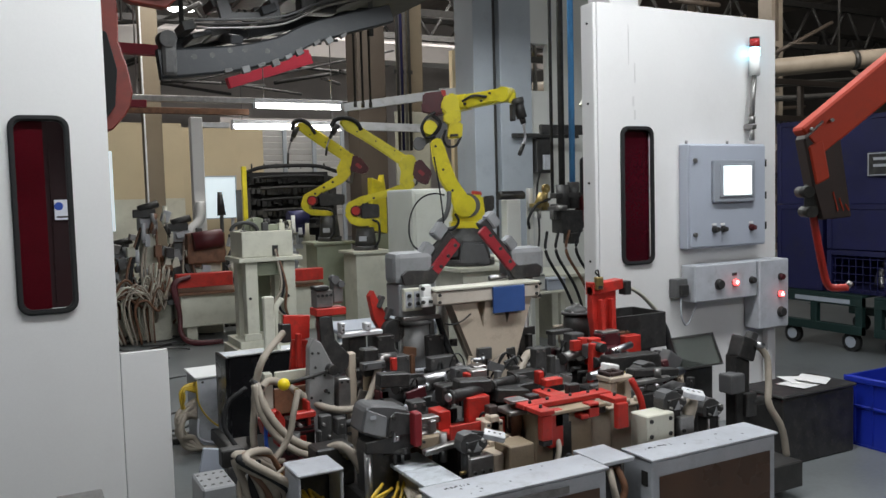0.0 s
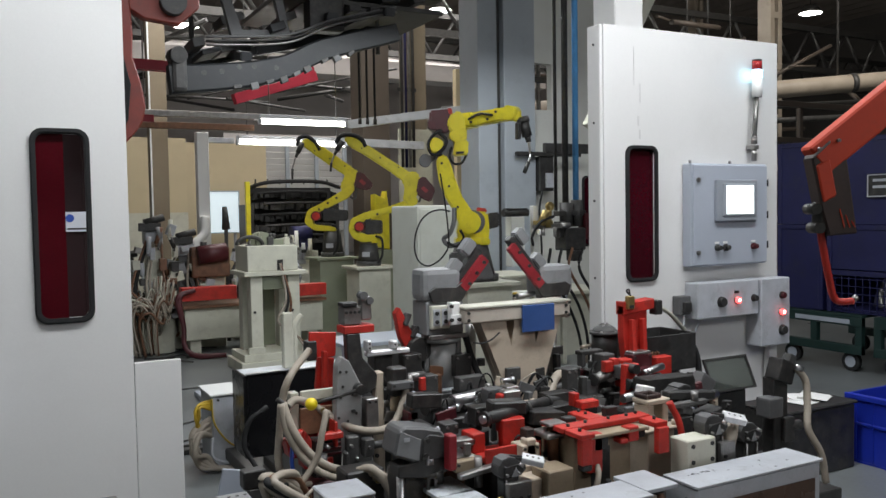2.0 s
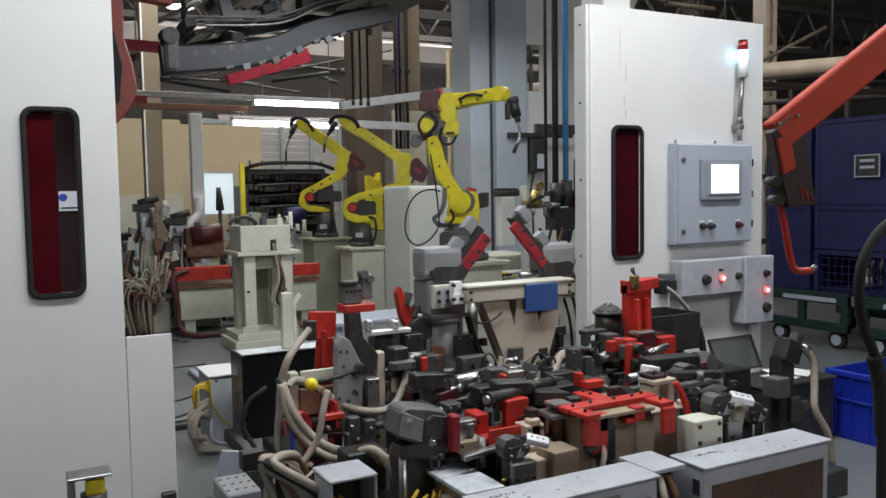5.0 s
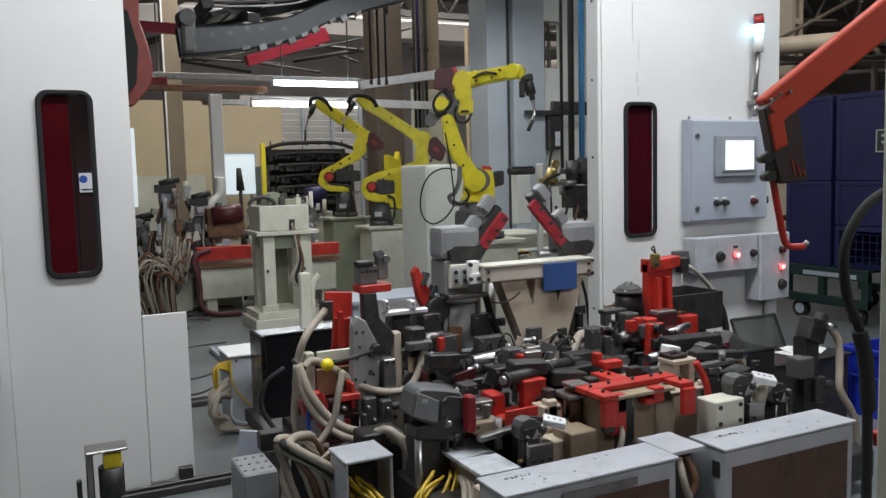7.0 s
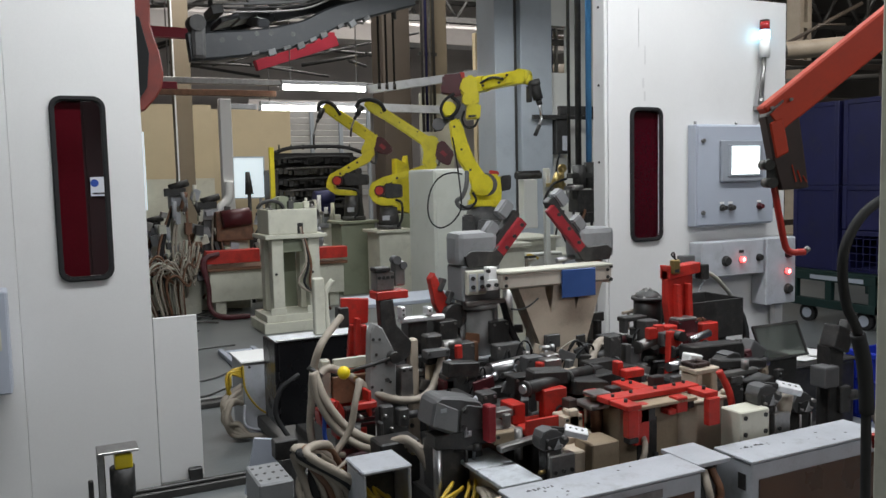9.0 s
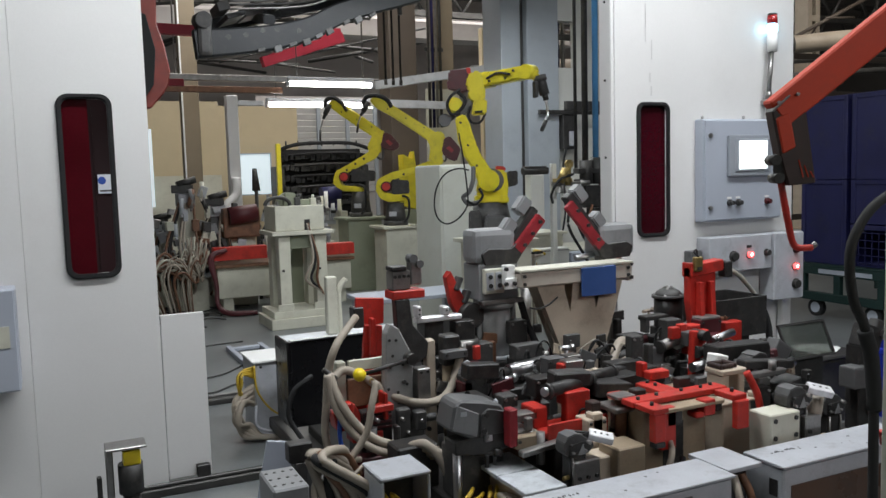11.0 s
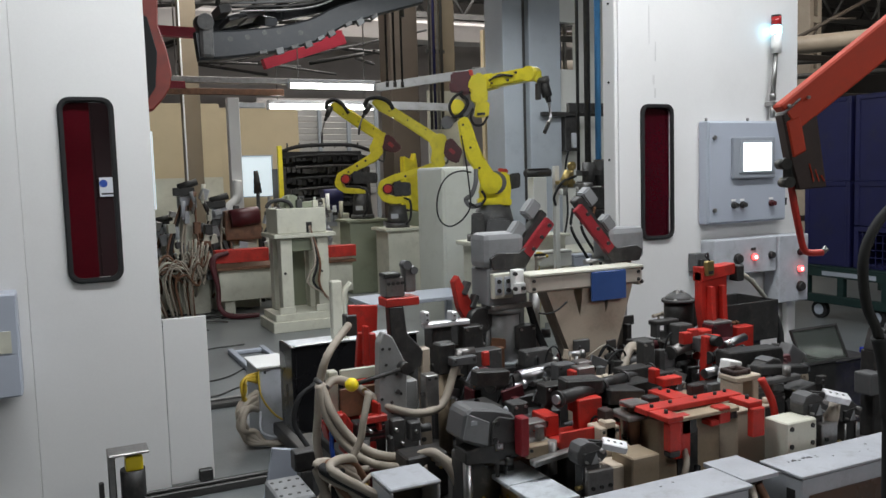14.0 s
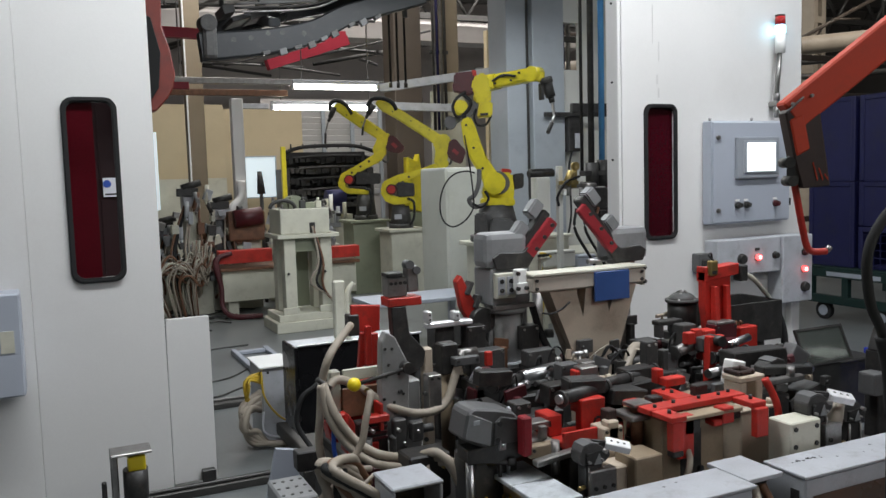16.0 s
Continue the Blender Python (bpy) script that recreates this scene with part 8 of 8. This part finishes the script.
# lugs, posts and tabs between the clamps
for n, m, *b in (
    ("frame_block", BLACK, 2.129, 2.400, 0.671, 2.248, 2.450, 0.690),
    ("frame_leg", DKGREY, 2.131, 2.400, 0.623, 2.152, 2.440, 0.675),
    ("frame_leg", DKGREY, 2.218, 2.400, 0.613, 2.242, 2.440, 0.667),
    ("red_lug", RED, 2.111, 2.220, 0.629, 2.151, 2.250, 0.675),
    ("red_lug", RED, 2.168, 2.240, 0.625, 2.203, 2.270, 0.678),
    ("grey_block", MIDGREY, 2.172, 2.200, 0.597, 2.233, 2.250, 0.652),
    ("white_tab", PAPER, 2.215, 2.190, 0.585, 2.256, 2.202, 0.659),
    ("dark_block", DKRED, 2.310, 2.280, 0.618, 2.420, 2.340, 0.675),
    ("steel_cap", STEEL, 2.316, 2.280, 0.673, 2.414, 2.340, 0.685),
    ("dark_block", DKRED, 2.304, 2.240, 0.554, 2.396, 2.300, 0.621),
    ("fork_blade", PAPER, 2.062, 1.970, 0.518, 2.095, 1.990, 0.582),
    ("fork_blade", GUNM, 2.152, 1.990, 0.514, 2.202, 2.010, 0.575),
    ("fork_foot", BLACK, 2.098, 1.980, 0.506, 2.143, 2.020, 0.567),
    ("steel_link", STEEL, 2.131, 1.900, 0.499, 2.284, 1.940, 0.525),
    ("link_nut", STEEL, 2.218, 1.890, 0.510, 2.263, 1.920, 0.535),
    ("round_cover", DKGREY, 2.258, 2.000, 0.465, 2.410, 2.090, 0.550),
    ("side_plate", BLACK, 2.101, 1.860, 0.436, 2.244, 1.910, 0.508),
    ("steel_plate", STEEL, 1.233, 1.920, 0.519, 1.313, 1.970, 0.543),
    ("riser_post", STEEL, 1.248, 1.880, 0.500, 1.272, 1.900, 0.542),
    ("tan_foot", WOOD, 1.199, 1.860, 0.457, 1.301, 1.960, 0.493),
    ("grey_lug", DKGREY, 1.262, 2.050, 0.527, 1.320, 2.110, 0.566),
    ("ring_block", RUST, 1.462, 1.840, 0.508, 1.497, 1.880, 0.568),
    ("tan_riser", BEIGE, 1.431, 1.820, 0.444, 1.504, 1.890, 0.522),
    ("tan_flange", BEIGE, 1.415, 1.800, 0.430, 1.525, 1.910, 0.449),
    ("flange_nut", BEIGE, 1.490, 1.800, 0.443, 1.516, 1.825, 0.470),
    ("steel_lug", STEEL, 1.563, 2.120, 0.605, 1.619, 2.170, 0.650),
    ("red_lug", RED, 1.559, 2.140, 0.589, 1.603, 2.170, 0.643),
    ("grey_lug", MIDGREY, 1.493, 2.140, 0.591, 1.564, 2.190, 0.645),
    ("black_rail", BLACK, 1.375, 2.030, 0.549, 1.575, 2.090, 0.613),
    ("black_rail", BLACK, 1.554, 2.000, 0.526, 1.661, 2.050, 0.585),
    ("black_rail", BLACK, 1.734, 2.100, 0.524, 1.857, 2.160, 0.605),
    ("grey_post", DKGREY, 1.901, 2.200, 0.548, 1.956, 2.240, 0.667),
    ("grey_post", DKGREY, 1.977, 2.200, 0.548, 2.005, 2.230, 0.629),
    ("black_foot", BLACK, 1.829, 2.120, 0.480, 1.957, 2.180, 0.567),
    ("steel_body", STEEL, 1.092, 2.340, 0.495, 1.141, 2.390, 0.620),
    ("grey_lug", MIDGREY, 1.203, 2.360, 0.633, 1.300, 2.400, 0.663),
    ("red_tip", RED, 1.316, 2.340, 0.624, 1.341, 2.360, 0.675),
    ("dark_bracket", BLACK, 1.349, 2.550, 0.637, 1.429, 2.610, 0.728),
    ("dark_bracket", DKGREY, 1.281, 2.400, 0.579, 1.424, 2.460, 0.666),
    ("dark_bracket", BLACK, 1.583, 2.550, 0.611, 1.663, 2.610, 0.704),
    ("dark_bracket", DKGREY, 1.518, 2.400, 0.585, 1.639, 2.450, 0.641),
):
    q = jbox(n, m, *b, bevel=0.003)
    if b[3] - b[0] > 0.045 and b[5] - b[2] > 0.03:
        jbolts(q, [(b[0] + 0.012, b[1], b[5] - 0.012), (b[3] - 0.012, b[1], b[5] - 0.012)], r=0.005, material=STEEL if m is BLACK or m is DKGREY else BLACK)

# small fittings, sensors and thin leads between the clamps
rnd = random.Random(303)
for k in range(95):
    x, y = rnd.uniform(1.12, 2.55), rnd.uniform(1.86, 2.62)
    z = 0.43 + 0.16 * (y - 1.86) / 0.76 + rnd.uniform(-0.03, 0.09)
    mt = (BLACK, STEEL, DKGREY, BLACK, MIDGREY, CHROME, COPPER, DKRED, STEEL, BEIGE)[k % 10]
    a = rnd.uniform(-25, 25)
    if k % 3 == 0:
        d = Vector((math.cos(radians(a)), math.sin(radians(a)), 0)) * rnd.uniform(0.025, 0.06)
        c = Vector((x, y, z))
        r = rnd.uniform(0.006, 0.013)
        part("fitting", joined(cyl(c - d, c + d, r, n=10), cyl(c + d * 0.6, c + d * 1.15, r * 1.5, n=6), cyl(c, c + Vector((0, 0, -0.08)), r * 0.8, n=8)), mt, jig)
    elif k % 3 == 1:
        w, h = rnd.uniform(0.012, 0.035), rnd.uniform(0.012, 0.04)
        part("sensor", joined(box(x - w, y - 0.012, z - h, x + w, y + 0.012, z + h, bevel=0.003, turn=(0, a * 0.5, a)), cyl((x - w * 0.4, y - 0.022, z), (x - w * 0.4, y, z), 0.006, n=8), cyl((x + w * 0.4, y, z), (x + w * 0.4, y, z - 0.1), 0.006, n=8)), mt, jig)
    else:
        w = rnd.uniform(0.02, 0.05)
        part("lug_plate", joined(box(x - w, y - 0.006, z - 0.02, x + w, y + 0.006, z + 0.02, bevel=0.002, turn=(0, a, 0)), box(x - w * 0.3, y - 0.03, z - 0.10, x + w * 0.3, y, z - 0.01, bevel=0.003)), mt, jig)
for k in range(26):
    x, y = rnd.uniform(1.15, 2.45), rnd.uniform(1.88, 2.5)
    z = 0.42 + 0.16 * (y - 1.86) / 0.76
    e = rnd.uniform(-0.25, 0.25)
    part("lead", tube([(x, y, z - 0.06), (x + e * 0.25, y - 0.03, z + 0.06 + rnd.uniform(0, 0.05)), (x + e * 0.7, y - 0.02, z + 0.04 + rnd.uniform(-0.02, 0.04)), (x + e, y + rnd.uniform(-0.05, 0.08), z - 0.08)], rnd.choice((0.0035, 0.0045, 0.006)), 6, 6), (RUBBER, RUBBER, BOXGREY, HOSE, RUBBER)[k % 5], jig)

# silver angle and slanted red bracket at the back left
sa = jbox("angle_bracket", PADST, 1.19, 2.56, 0.735, 1.38, 2.60, 0.755, label="bright steel angle with holes")
part("ear", box(1.19, 2.555, 0.756, 1.21, 2.60, 0.80), PADST, sa)
part("ear", box(1.30, 2.555, 0.756, 1.325, 2.60, 0.79), PADST, sa)
jbolts(sa, [(1.20, 2.555, 0.77), (1.20, 2.555, 0.787), (1.312, 2.555, 0.775)], r=0.004, h=0.002)
part("stand", box(1.24, 2.6, 0.30, 1.32, 2.68, 0.735), DKGREY, sa)
sr = part("slanted_bracket", prism([(1.365, 0.885), (1.385, 0.91), (1.455, 0.77), (1.42, 0.715), (1.385, 0.78)], "y", 2.66, 2.70, 0.003), RED, jig, "slanted red bracket with two dark pads")
for t in (0.0, 0.055):
    part("pad", box(1.405 + t * 0.6, 2.645, 0.83 - t, 1.425 + t * 0.6, 2.69, 0.885 - t, turn=(0, 25, 0)), DKGREY, sr)
jbox("bracket_stand", DKGREY, 1.38, 2.67, 0.30, 1.46, 2.74, 0.735)
jcyl("bracket_roller", BLACK, (1.46, 2.62, 0.73), (1.46, 2.70, 0.73), 0.05)

# ---- the small slide on the jig's left end, which draws back late in the clip ----
slide = jbox("side_slide", COLUMNGREY, 1.045, 2.40, 0.31, 1.14, 2.47, 0.60, bevel=0.006, label="small clamp slide with red plates, hoses and a yellow-knobbed lever")
part("red_plate", prism([(0.953, 0.855), (1.063, 0.845), (1.058, 0.753), (1.031, 0.749), (0.949, 0.760)], "y", 2.56, 2.572, 0.003), RED, slide)
part("red_plate_leg", prism([(0.978, 0.756), (1.043, 0.749), (1.038, 0.624), (0.965, 0.633)], "y", 2.535, 2.559, 0.003), RED, slide)
part("red_plate_rib", prism([(0.989, 0.784), (1.008, 0.782), (1.007, 0.644), (0.984, 0.647)], "y", 2.505, 2.534, 0.003), RED, slide)
part("grey_tower", prism([(0.971, 0.424), (1.071, 0.408), (1.084, 0.663), (1.034, 0.767), (1.005, 0.785), (0.986, 0.753)], "y", 2.40 - 0.045, 2.399, 0.004), COLUMNGREY, slide)
part("black_link", prism([(1.050, 0.856), (1.105, 0.856), (1.115, 0.76), (1.175, 0.69), (1.165, 0.64), (1.13, 0.62), (1.085, 0.66), (1.055, 0.74)], "y", 2.42, 2.46, 0.004), BLACK, slide)
part("red_head", box(1.042, 2.42, 0.855, 1.165, 2.50, 0.885, bevel=0.003), RED, slide)
part("head_block", joined(box(1.045, 2.43, 0.887, 1.115, 2.49, 0.955, bevel=0.004), box(1.115, 2.43, 0.90, 1.16, 2.47, 0.99, bevel=0.006)), STEEL, slide)
for k in range(4):
    part("head_bolt", cyl((1.055 + 0.017 * k, 2.424, 0.935), (1.055 + 0.017 * k, 2.43, 0.935), 0.006, n=8), BLACK, slide)
part("head_roller", joined(cyl((1.125, 2.42, 0.995), (1.125, 2.46, 0.995), 0.016, n=12), cyl((1.15, 2.42, 0.975), (1.15, 2.46, 0.975), 0.014, n=12)), MIDGREY, slide)
part("head_cap", box(1.04, 2.425, 0.956, 1.10, 2.48, 0.972, bevel=0.003), BLACK, slide)
part("black_clevis", box(0.94, 2.55, 0.745, 0.980, 2.60, 0.82), BLACK, slide)
part("lever", cyl((0.873, 2.30, 0.639), (1.065, 2.33, 0.662), 0.007), BLACK, slide)
part("lever_hub", cyl((1.065, 2.315, 0.663), (1.065, 2.36, 0.663), 0.02), BLACK, slide)
bm = bmesh.new()
add_ball(bm, (0.866, 2.30, 0.639), 0.0225)
part("knob", bm, KNOBY, slide, "yellow ball knob")
part("pillar", box(1.165, 2.42, 0.31, 1.20, 2.46, 0.70, bevel=0.006), BEIGE, slide)
part("valve", box(1.225, 2.40, 0.60, 1.29, 2.46, 0.71, bevel=0.006), BLACK, slide, "black valve block")
part("valve_fitting", joined(cyl((1.285, 2.40, 0.67), (1.36, 2.40, 0.67), 0.018), cyl((1.295, 2.39, 0.62), (1.295, 2.39, 0.68), 0.012)), STEEL, slide)
part("valve_post", cyl((1.255, 2.43, 0.31), (1.255, 2.43, 0.60), 0.025), WOOD, slide)
part("white_post", box(0.825, 2.42, 0.46, 0.86, 2.46, 0.66, bevel=0.004), CREAM, slide)
for q in ((0.90, 2.30, 0.50, 0.985, 2.34, 0.525), (0.80, 2.36, 0.50, 0.86, 2.40, 0.53), (0.87, 2.33, 0.40, 0.955, 2.38, 0.43)):
    part("red_pocket", box(*q), RED, slide)
part("red_cheek", prism([(0.845, 0.40), (0.875, 0.40), (0.875, 0.50), (0.855, 0.535), (0.845, 0.50)], "y", 2.33, 2.40, 0.003), RED, slide)
part("red_fin", box(0.955, 2.31, 0.47, 0.967, 2.37, 0.56, bevel=0.002), RED, slide)
for k in range(4):
    part("grille_bar", box(0.89, 2.325, 0.438 + 0.018 * k, 0.985, 2.332, 0.447 + 0.018 * k, bevel=0.001), DKRED, slide)
part("clamp_core", joined(box(0.885, 2.335, 0.34, 0.99, 2.39, 0.498), box(0.83, 2.34, 0.44, 0.87, 2.41, 0.48)), BLACK, slide, "black clamp core")
part("core_cylinder", cyl((0.90, 2.30, 0.455), (0.90, 2.30, 0.375), 0.020, n=12), DKGREY, slide)
part("small_bracket", joined(box(1.0, 2.30, 0.40, 1.045, 2.335, 0.50), box(0.985, 2.285, 0.385, 1.0, 2.32, 0.45)), DKGREY, slide)
part("small_bracket", joined(box(1.06, 2.29, 0.42, 1.10, 2.33, 0.485), cyl((1.10, 2.31, 0.455), (1.14, 2.31, 0.455), 0.014)), DKGREY, slide)
for x, z in ((1.01, 0.47), (1.032, 0.42), (1.08, 0.455), (0.92, 0.48)):
    part("bolt", cyl((x, 2.28, z), (x, 2.336, z), 0.006, n=8), STEEL, slide)
for x, z in ((1.045, 0.40), (1.135, 0.40), (1.045, 0.58), (1.135, 0.56), (1.06, 0.67)):
    part("bolt", cyl((x, 2.348, z), (x, 2.356, z), 0.008, n=8), DKGREY, slide)
for x, z in ((0.997, 0.729), (1.021, 0.727), (1.007, 0.674), (0.997, 0.636), (1.043, 0.640), (1.057, 0.570), (0.988, 0.560), (1.023, 0.545), (1.059, 0.500), (0.988, 0.492), (1.037, 0.464)):
    part("tower_hole", cyl((x, 2.3535, z), (x, 2.3575, z), 0.0055, n=8), BLACK, slide)
part("tower_seam", box(1.021, 2.353, 0.505, 1.154, 2.3548, 0.509, bevel=0), BLACK, slide)
part("red_back", box(0.86, 2.41, 0.50, 1.02, 2.425, 0.60, bevel=0.003), COPPER, slide)
part("brass_button", cyl((0.945, 2.40, 0.585), (0.945, 2.41, 0.585), 0.010), GUNM, slide)
part("red_body", prism([(0.910, 0.606), (0.994, 0.615), (1.004, 0.441), (0.896, 0.450)], "y", 2.44, 2.47, 0.004), RED, slide, "red clamp body")
part("red_tray", prism([(0.812, 0.482), (0.984, 0.459), (0.973, 0.400), (0.825, 0.417)], "y", 2.43, 2.50, 0.004), RED, slide)
part("body_bolt", cyl((0.961, 2.435, 0.544), (0.961, 2.441, 0.544), 0.010, n=10), BLACK, slide)
part("tray_core", prism([(0.810, 0.563), (0.902, 0.570), (0.904, 0.480), (0.819, 0.487)], "y", 2.45, 2.49, 0.003), DKGREY, slide)
part("guard_strip", box(0.87, 2.43, 0.62, 1.02, 2.44, 0.66), CREAM, slide)
part("hose", tube([(0.94, 2.53, 0.79), (0.832, 2.42, 0.726), (0.798, 2.42, 0.639), (0.787, 2.42, 0.538), (0.778, 2.42, 0.418), (0.794, 2.40, 0.312), (0.80, 2.36, 0.2)], 0.0135, 10, 10, 0.05), HOSE, slide, "beige ribbed hose")
part("hose", tube([(0.80, 2.40, 0.60), (0.849, 2.42, 0.632), (0.932, 2.42, 0.591), (1.016, 2.36, 0.527), (1.12, 2.33, 0.50), (1.215, 2.36, 0.515), (1.268, 2.38, 0.61), (1.29, 2.39, 0.66)], 0.0145, 10, 10, 0.05), HOSE, slide, "beige ribbed hose")
part("hose", tube([(0.775, 2.34, 0.645), (0.798, 2.30, 0.554), (0.854, 2.28, 0.465), (0.924, 2.25, 0.415), (1.00, 2.16, 0.415), (1.05, 2.10, 0.42)], 0.0145, 10, 10, 0.05), HOSE, slide, "beige ribbed hose")
part("hose", tube([(0.765, 2.33, 0.645), (0.783, 2.31, 0.542), (0.835, 2.28, 0.447), (0.909, 2.24, 0.39), (0.985, 2.14, 0.395), (1.03, 2.09, 0.40)], 0.013, 10, 10, 0.05), HOSE, slide, "beige ribbed hose")
part("hose", tube([(0.895, 2.22, 0.63), (0.868, 2.20, 0.558), (0.847, 2.20, 0.474), (0.789, 2.20, 0.397), (0.708, 2.20, 0.316), (0.66, 2.19, 0.22), (0.65, 2.18, 0.1)], 0.0115), HOSE, slide)
part("cable_tie", cyl((0.785, 2.38, 0.628), (0.795, 2.38, 0.64), 0.03), BLACK, slide)
part("blue_cable", tube([(0.805, 2.33, 0.53), (0.80, 2.33, 0.43), (0.81, 2.32, 0.36), (0.80, 2.3, 0.25)], 0.0075), BLUECAB, slide, "blue cable")

# loose hose bundle, valve island and perforated box below the slide
rnd = random.Random(40)
for k in range(3):
    jtube("hose", HOSE, [(0.97 + 0.01 * k, 2.13, 0.43 - 0.02 * k), (1.0 + 0.015 * k, 2.08, 0.445 - 0.015 * k), (1.04 + 0.01 * k, 2.05, 0.39), (1.062 + 0.008 * k, 2.03, 0.31), (1.06, 2.0, 0.2), (1.05, 1.96, 0.1)], 0.0145, ribs=0.05, label="beige ribbed hose")
for k in range(9):
    j = [rnd.uniform(-0.03, 0.03) for _ in range(6)]
    jtube("hose", (HOSE, HOSE, RUBBER, HOSE, COPPER)[k % 5], [(0.80 + j[0], 2.22, 0.36 + j[1]), (0.726 + j[2], 2.16, 0.42 + j[3]), (0.665 + j[4], 2.13 - 0.01 * k, 0.44 + j[5]), (0.645 + 0.02 * k, 2.12 - 0.01 * k, 0.35), (0.67 + 0.022 * k, 2.10, 0.25), (0.72 + 0.02 * k, 2.08, 0.10)], 0.0135 if k % 3 else 0.010, ribs=0.04)
for k in range(8):
    j = [rnd.uniform(-0.03, 0.03) for _ in range(4)]
    jtube("thin_cable", (YCABLE, RUBBER, COPPER, BLUECAB, HOSE, GUNM, YCABLE, HOSE)[k], [(0.72 + 0.015 * k, 2.18, 0.36 + j[0]), (0.70 + j[1], 2.13, 0.28), (0.72 + 0.02 * k, 2.08, 0.18 + j[2]), (0.80, 2.02, 0.05)], 0.006)
jbox("valve_island", DKRED, 0.80, 2.28, 0.24, 0.98, 2.40, 0.36, label="dark red valve block under the hoses")
jbox("valve_island", BLACK, 0.76, 2.30, 0.05, 1.0, 2.62, 0.24)
jtube("black_conduit", RUBBER, [(0.88, 2.92, 0.50), (0.853, 2.90, 0.492), (0.799, 2.90, 0.452), (0.777, 2.90, 0.361), (0.808, 2.88, 0.286), (0.85, 2.8, 0.22), (0.9, 2.6, 0.2)], 0.010, label="thick black conduit")
jbox("conduit_clamp", BLACK, 0.71, 2.66, 0.25, 0.80, 2.72, 0.32)
jbox("conduit_stand", DKGREY, 0.73, 2.66, 0.05, 0.79, 2.72, 0.25)
pb = jbox("perforated_box", GREYP, 0.55, 2.24, 0.06, 0.665, 2.44, 0.325, bevel=0.006, label="grey perforated box at the jig's corner")
for k in range(4):
    for j in range(3):
        part("hole", cyl((0.565 + 0.028 * k, 2.28 + 0.06 * j, 0.3245), (0.565 + 0.028 * k, 2.28 + 0.06 * j, 0.3265), 0.006, n=8), BLACK, pb)
jbox("grey_skirt", CABGREY, 0.66, 2.895, 0.03, 0.84, 2.91, 0.26, turn=(0, 12, 0))
jbox("corner_plate", DKFLOOR, 0.66, 2.3, 0.01, 0.98, 2.9, 0.05)


# ---- what moves: the jig glides out of the cell, its small slide draws back ----
def motions():
    rows = ((0.0, 0.606), (0.5, 0.531), (1.0, 0.461), (1.5, 0.446), (2.0, 0.431), (2.5, 0.407), (3.0, 0.384), (3.5, 0.361), (4.0, 0.329), (6.5, 0.246), (7.0, 0.219), (7.5, 0.198), (8.0, 0.175), (8.5, 0.153), (9.0, 0.129), (11.5, 0.020), (12.0, 0.008), (12.5, 0.005), (16.0, 0.004))
    walk(jig, [(t, pose(JIG_O[0], JIG_O[1] + v, JIG_O[2])) for t, v in rows])
    walk(slide, [(0.0, pose(0, 0, 0)), (12.4, pose(0, 0, 0)), (13.0, pose(-0.014, 0, 0)), (13.5, pose(-0.036, 0, 0)), (14.0, pose(-0.052, 0, -0.002)),
                 (14.2, pose(-0.053, 0, -0.002)), (16.0, pose(-0.053, 0, -0.002))])


motions()
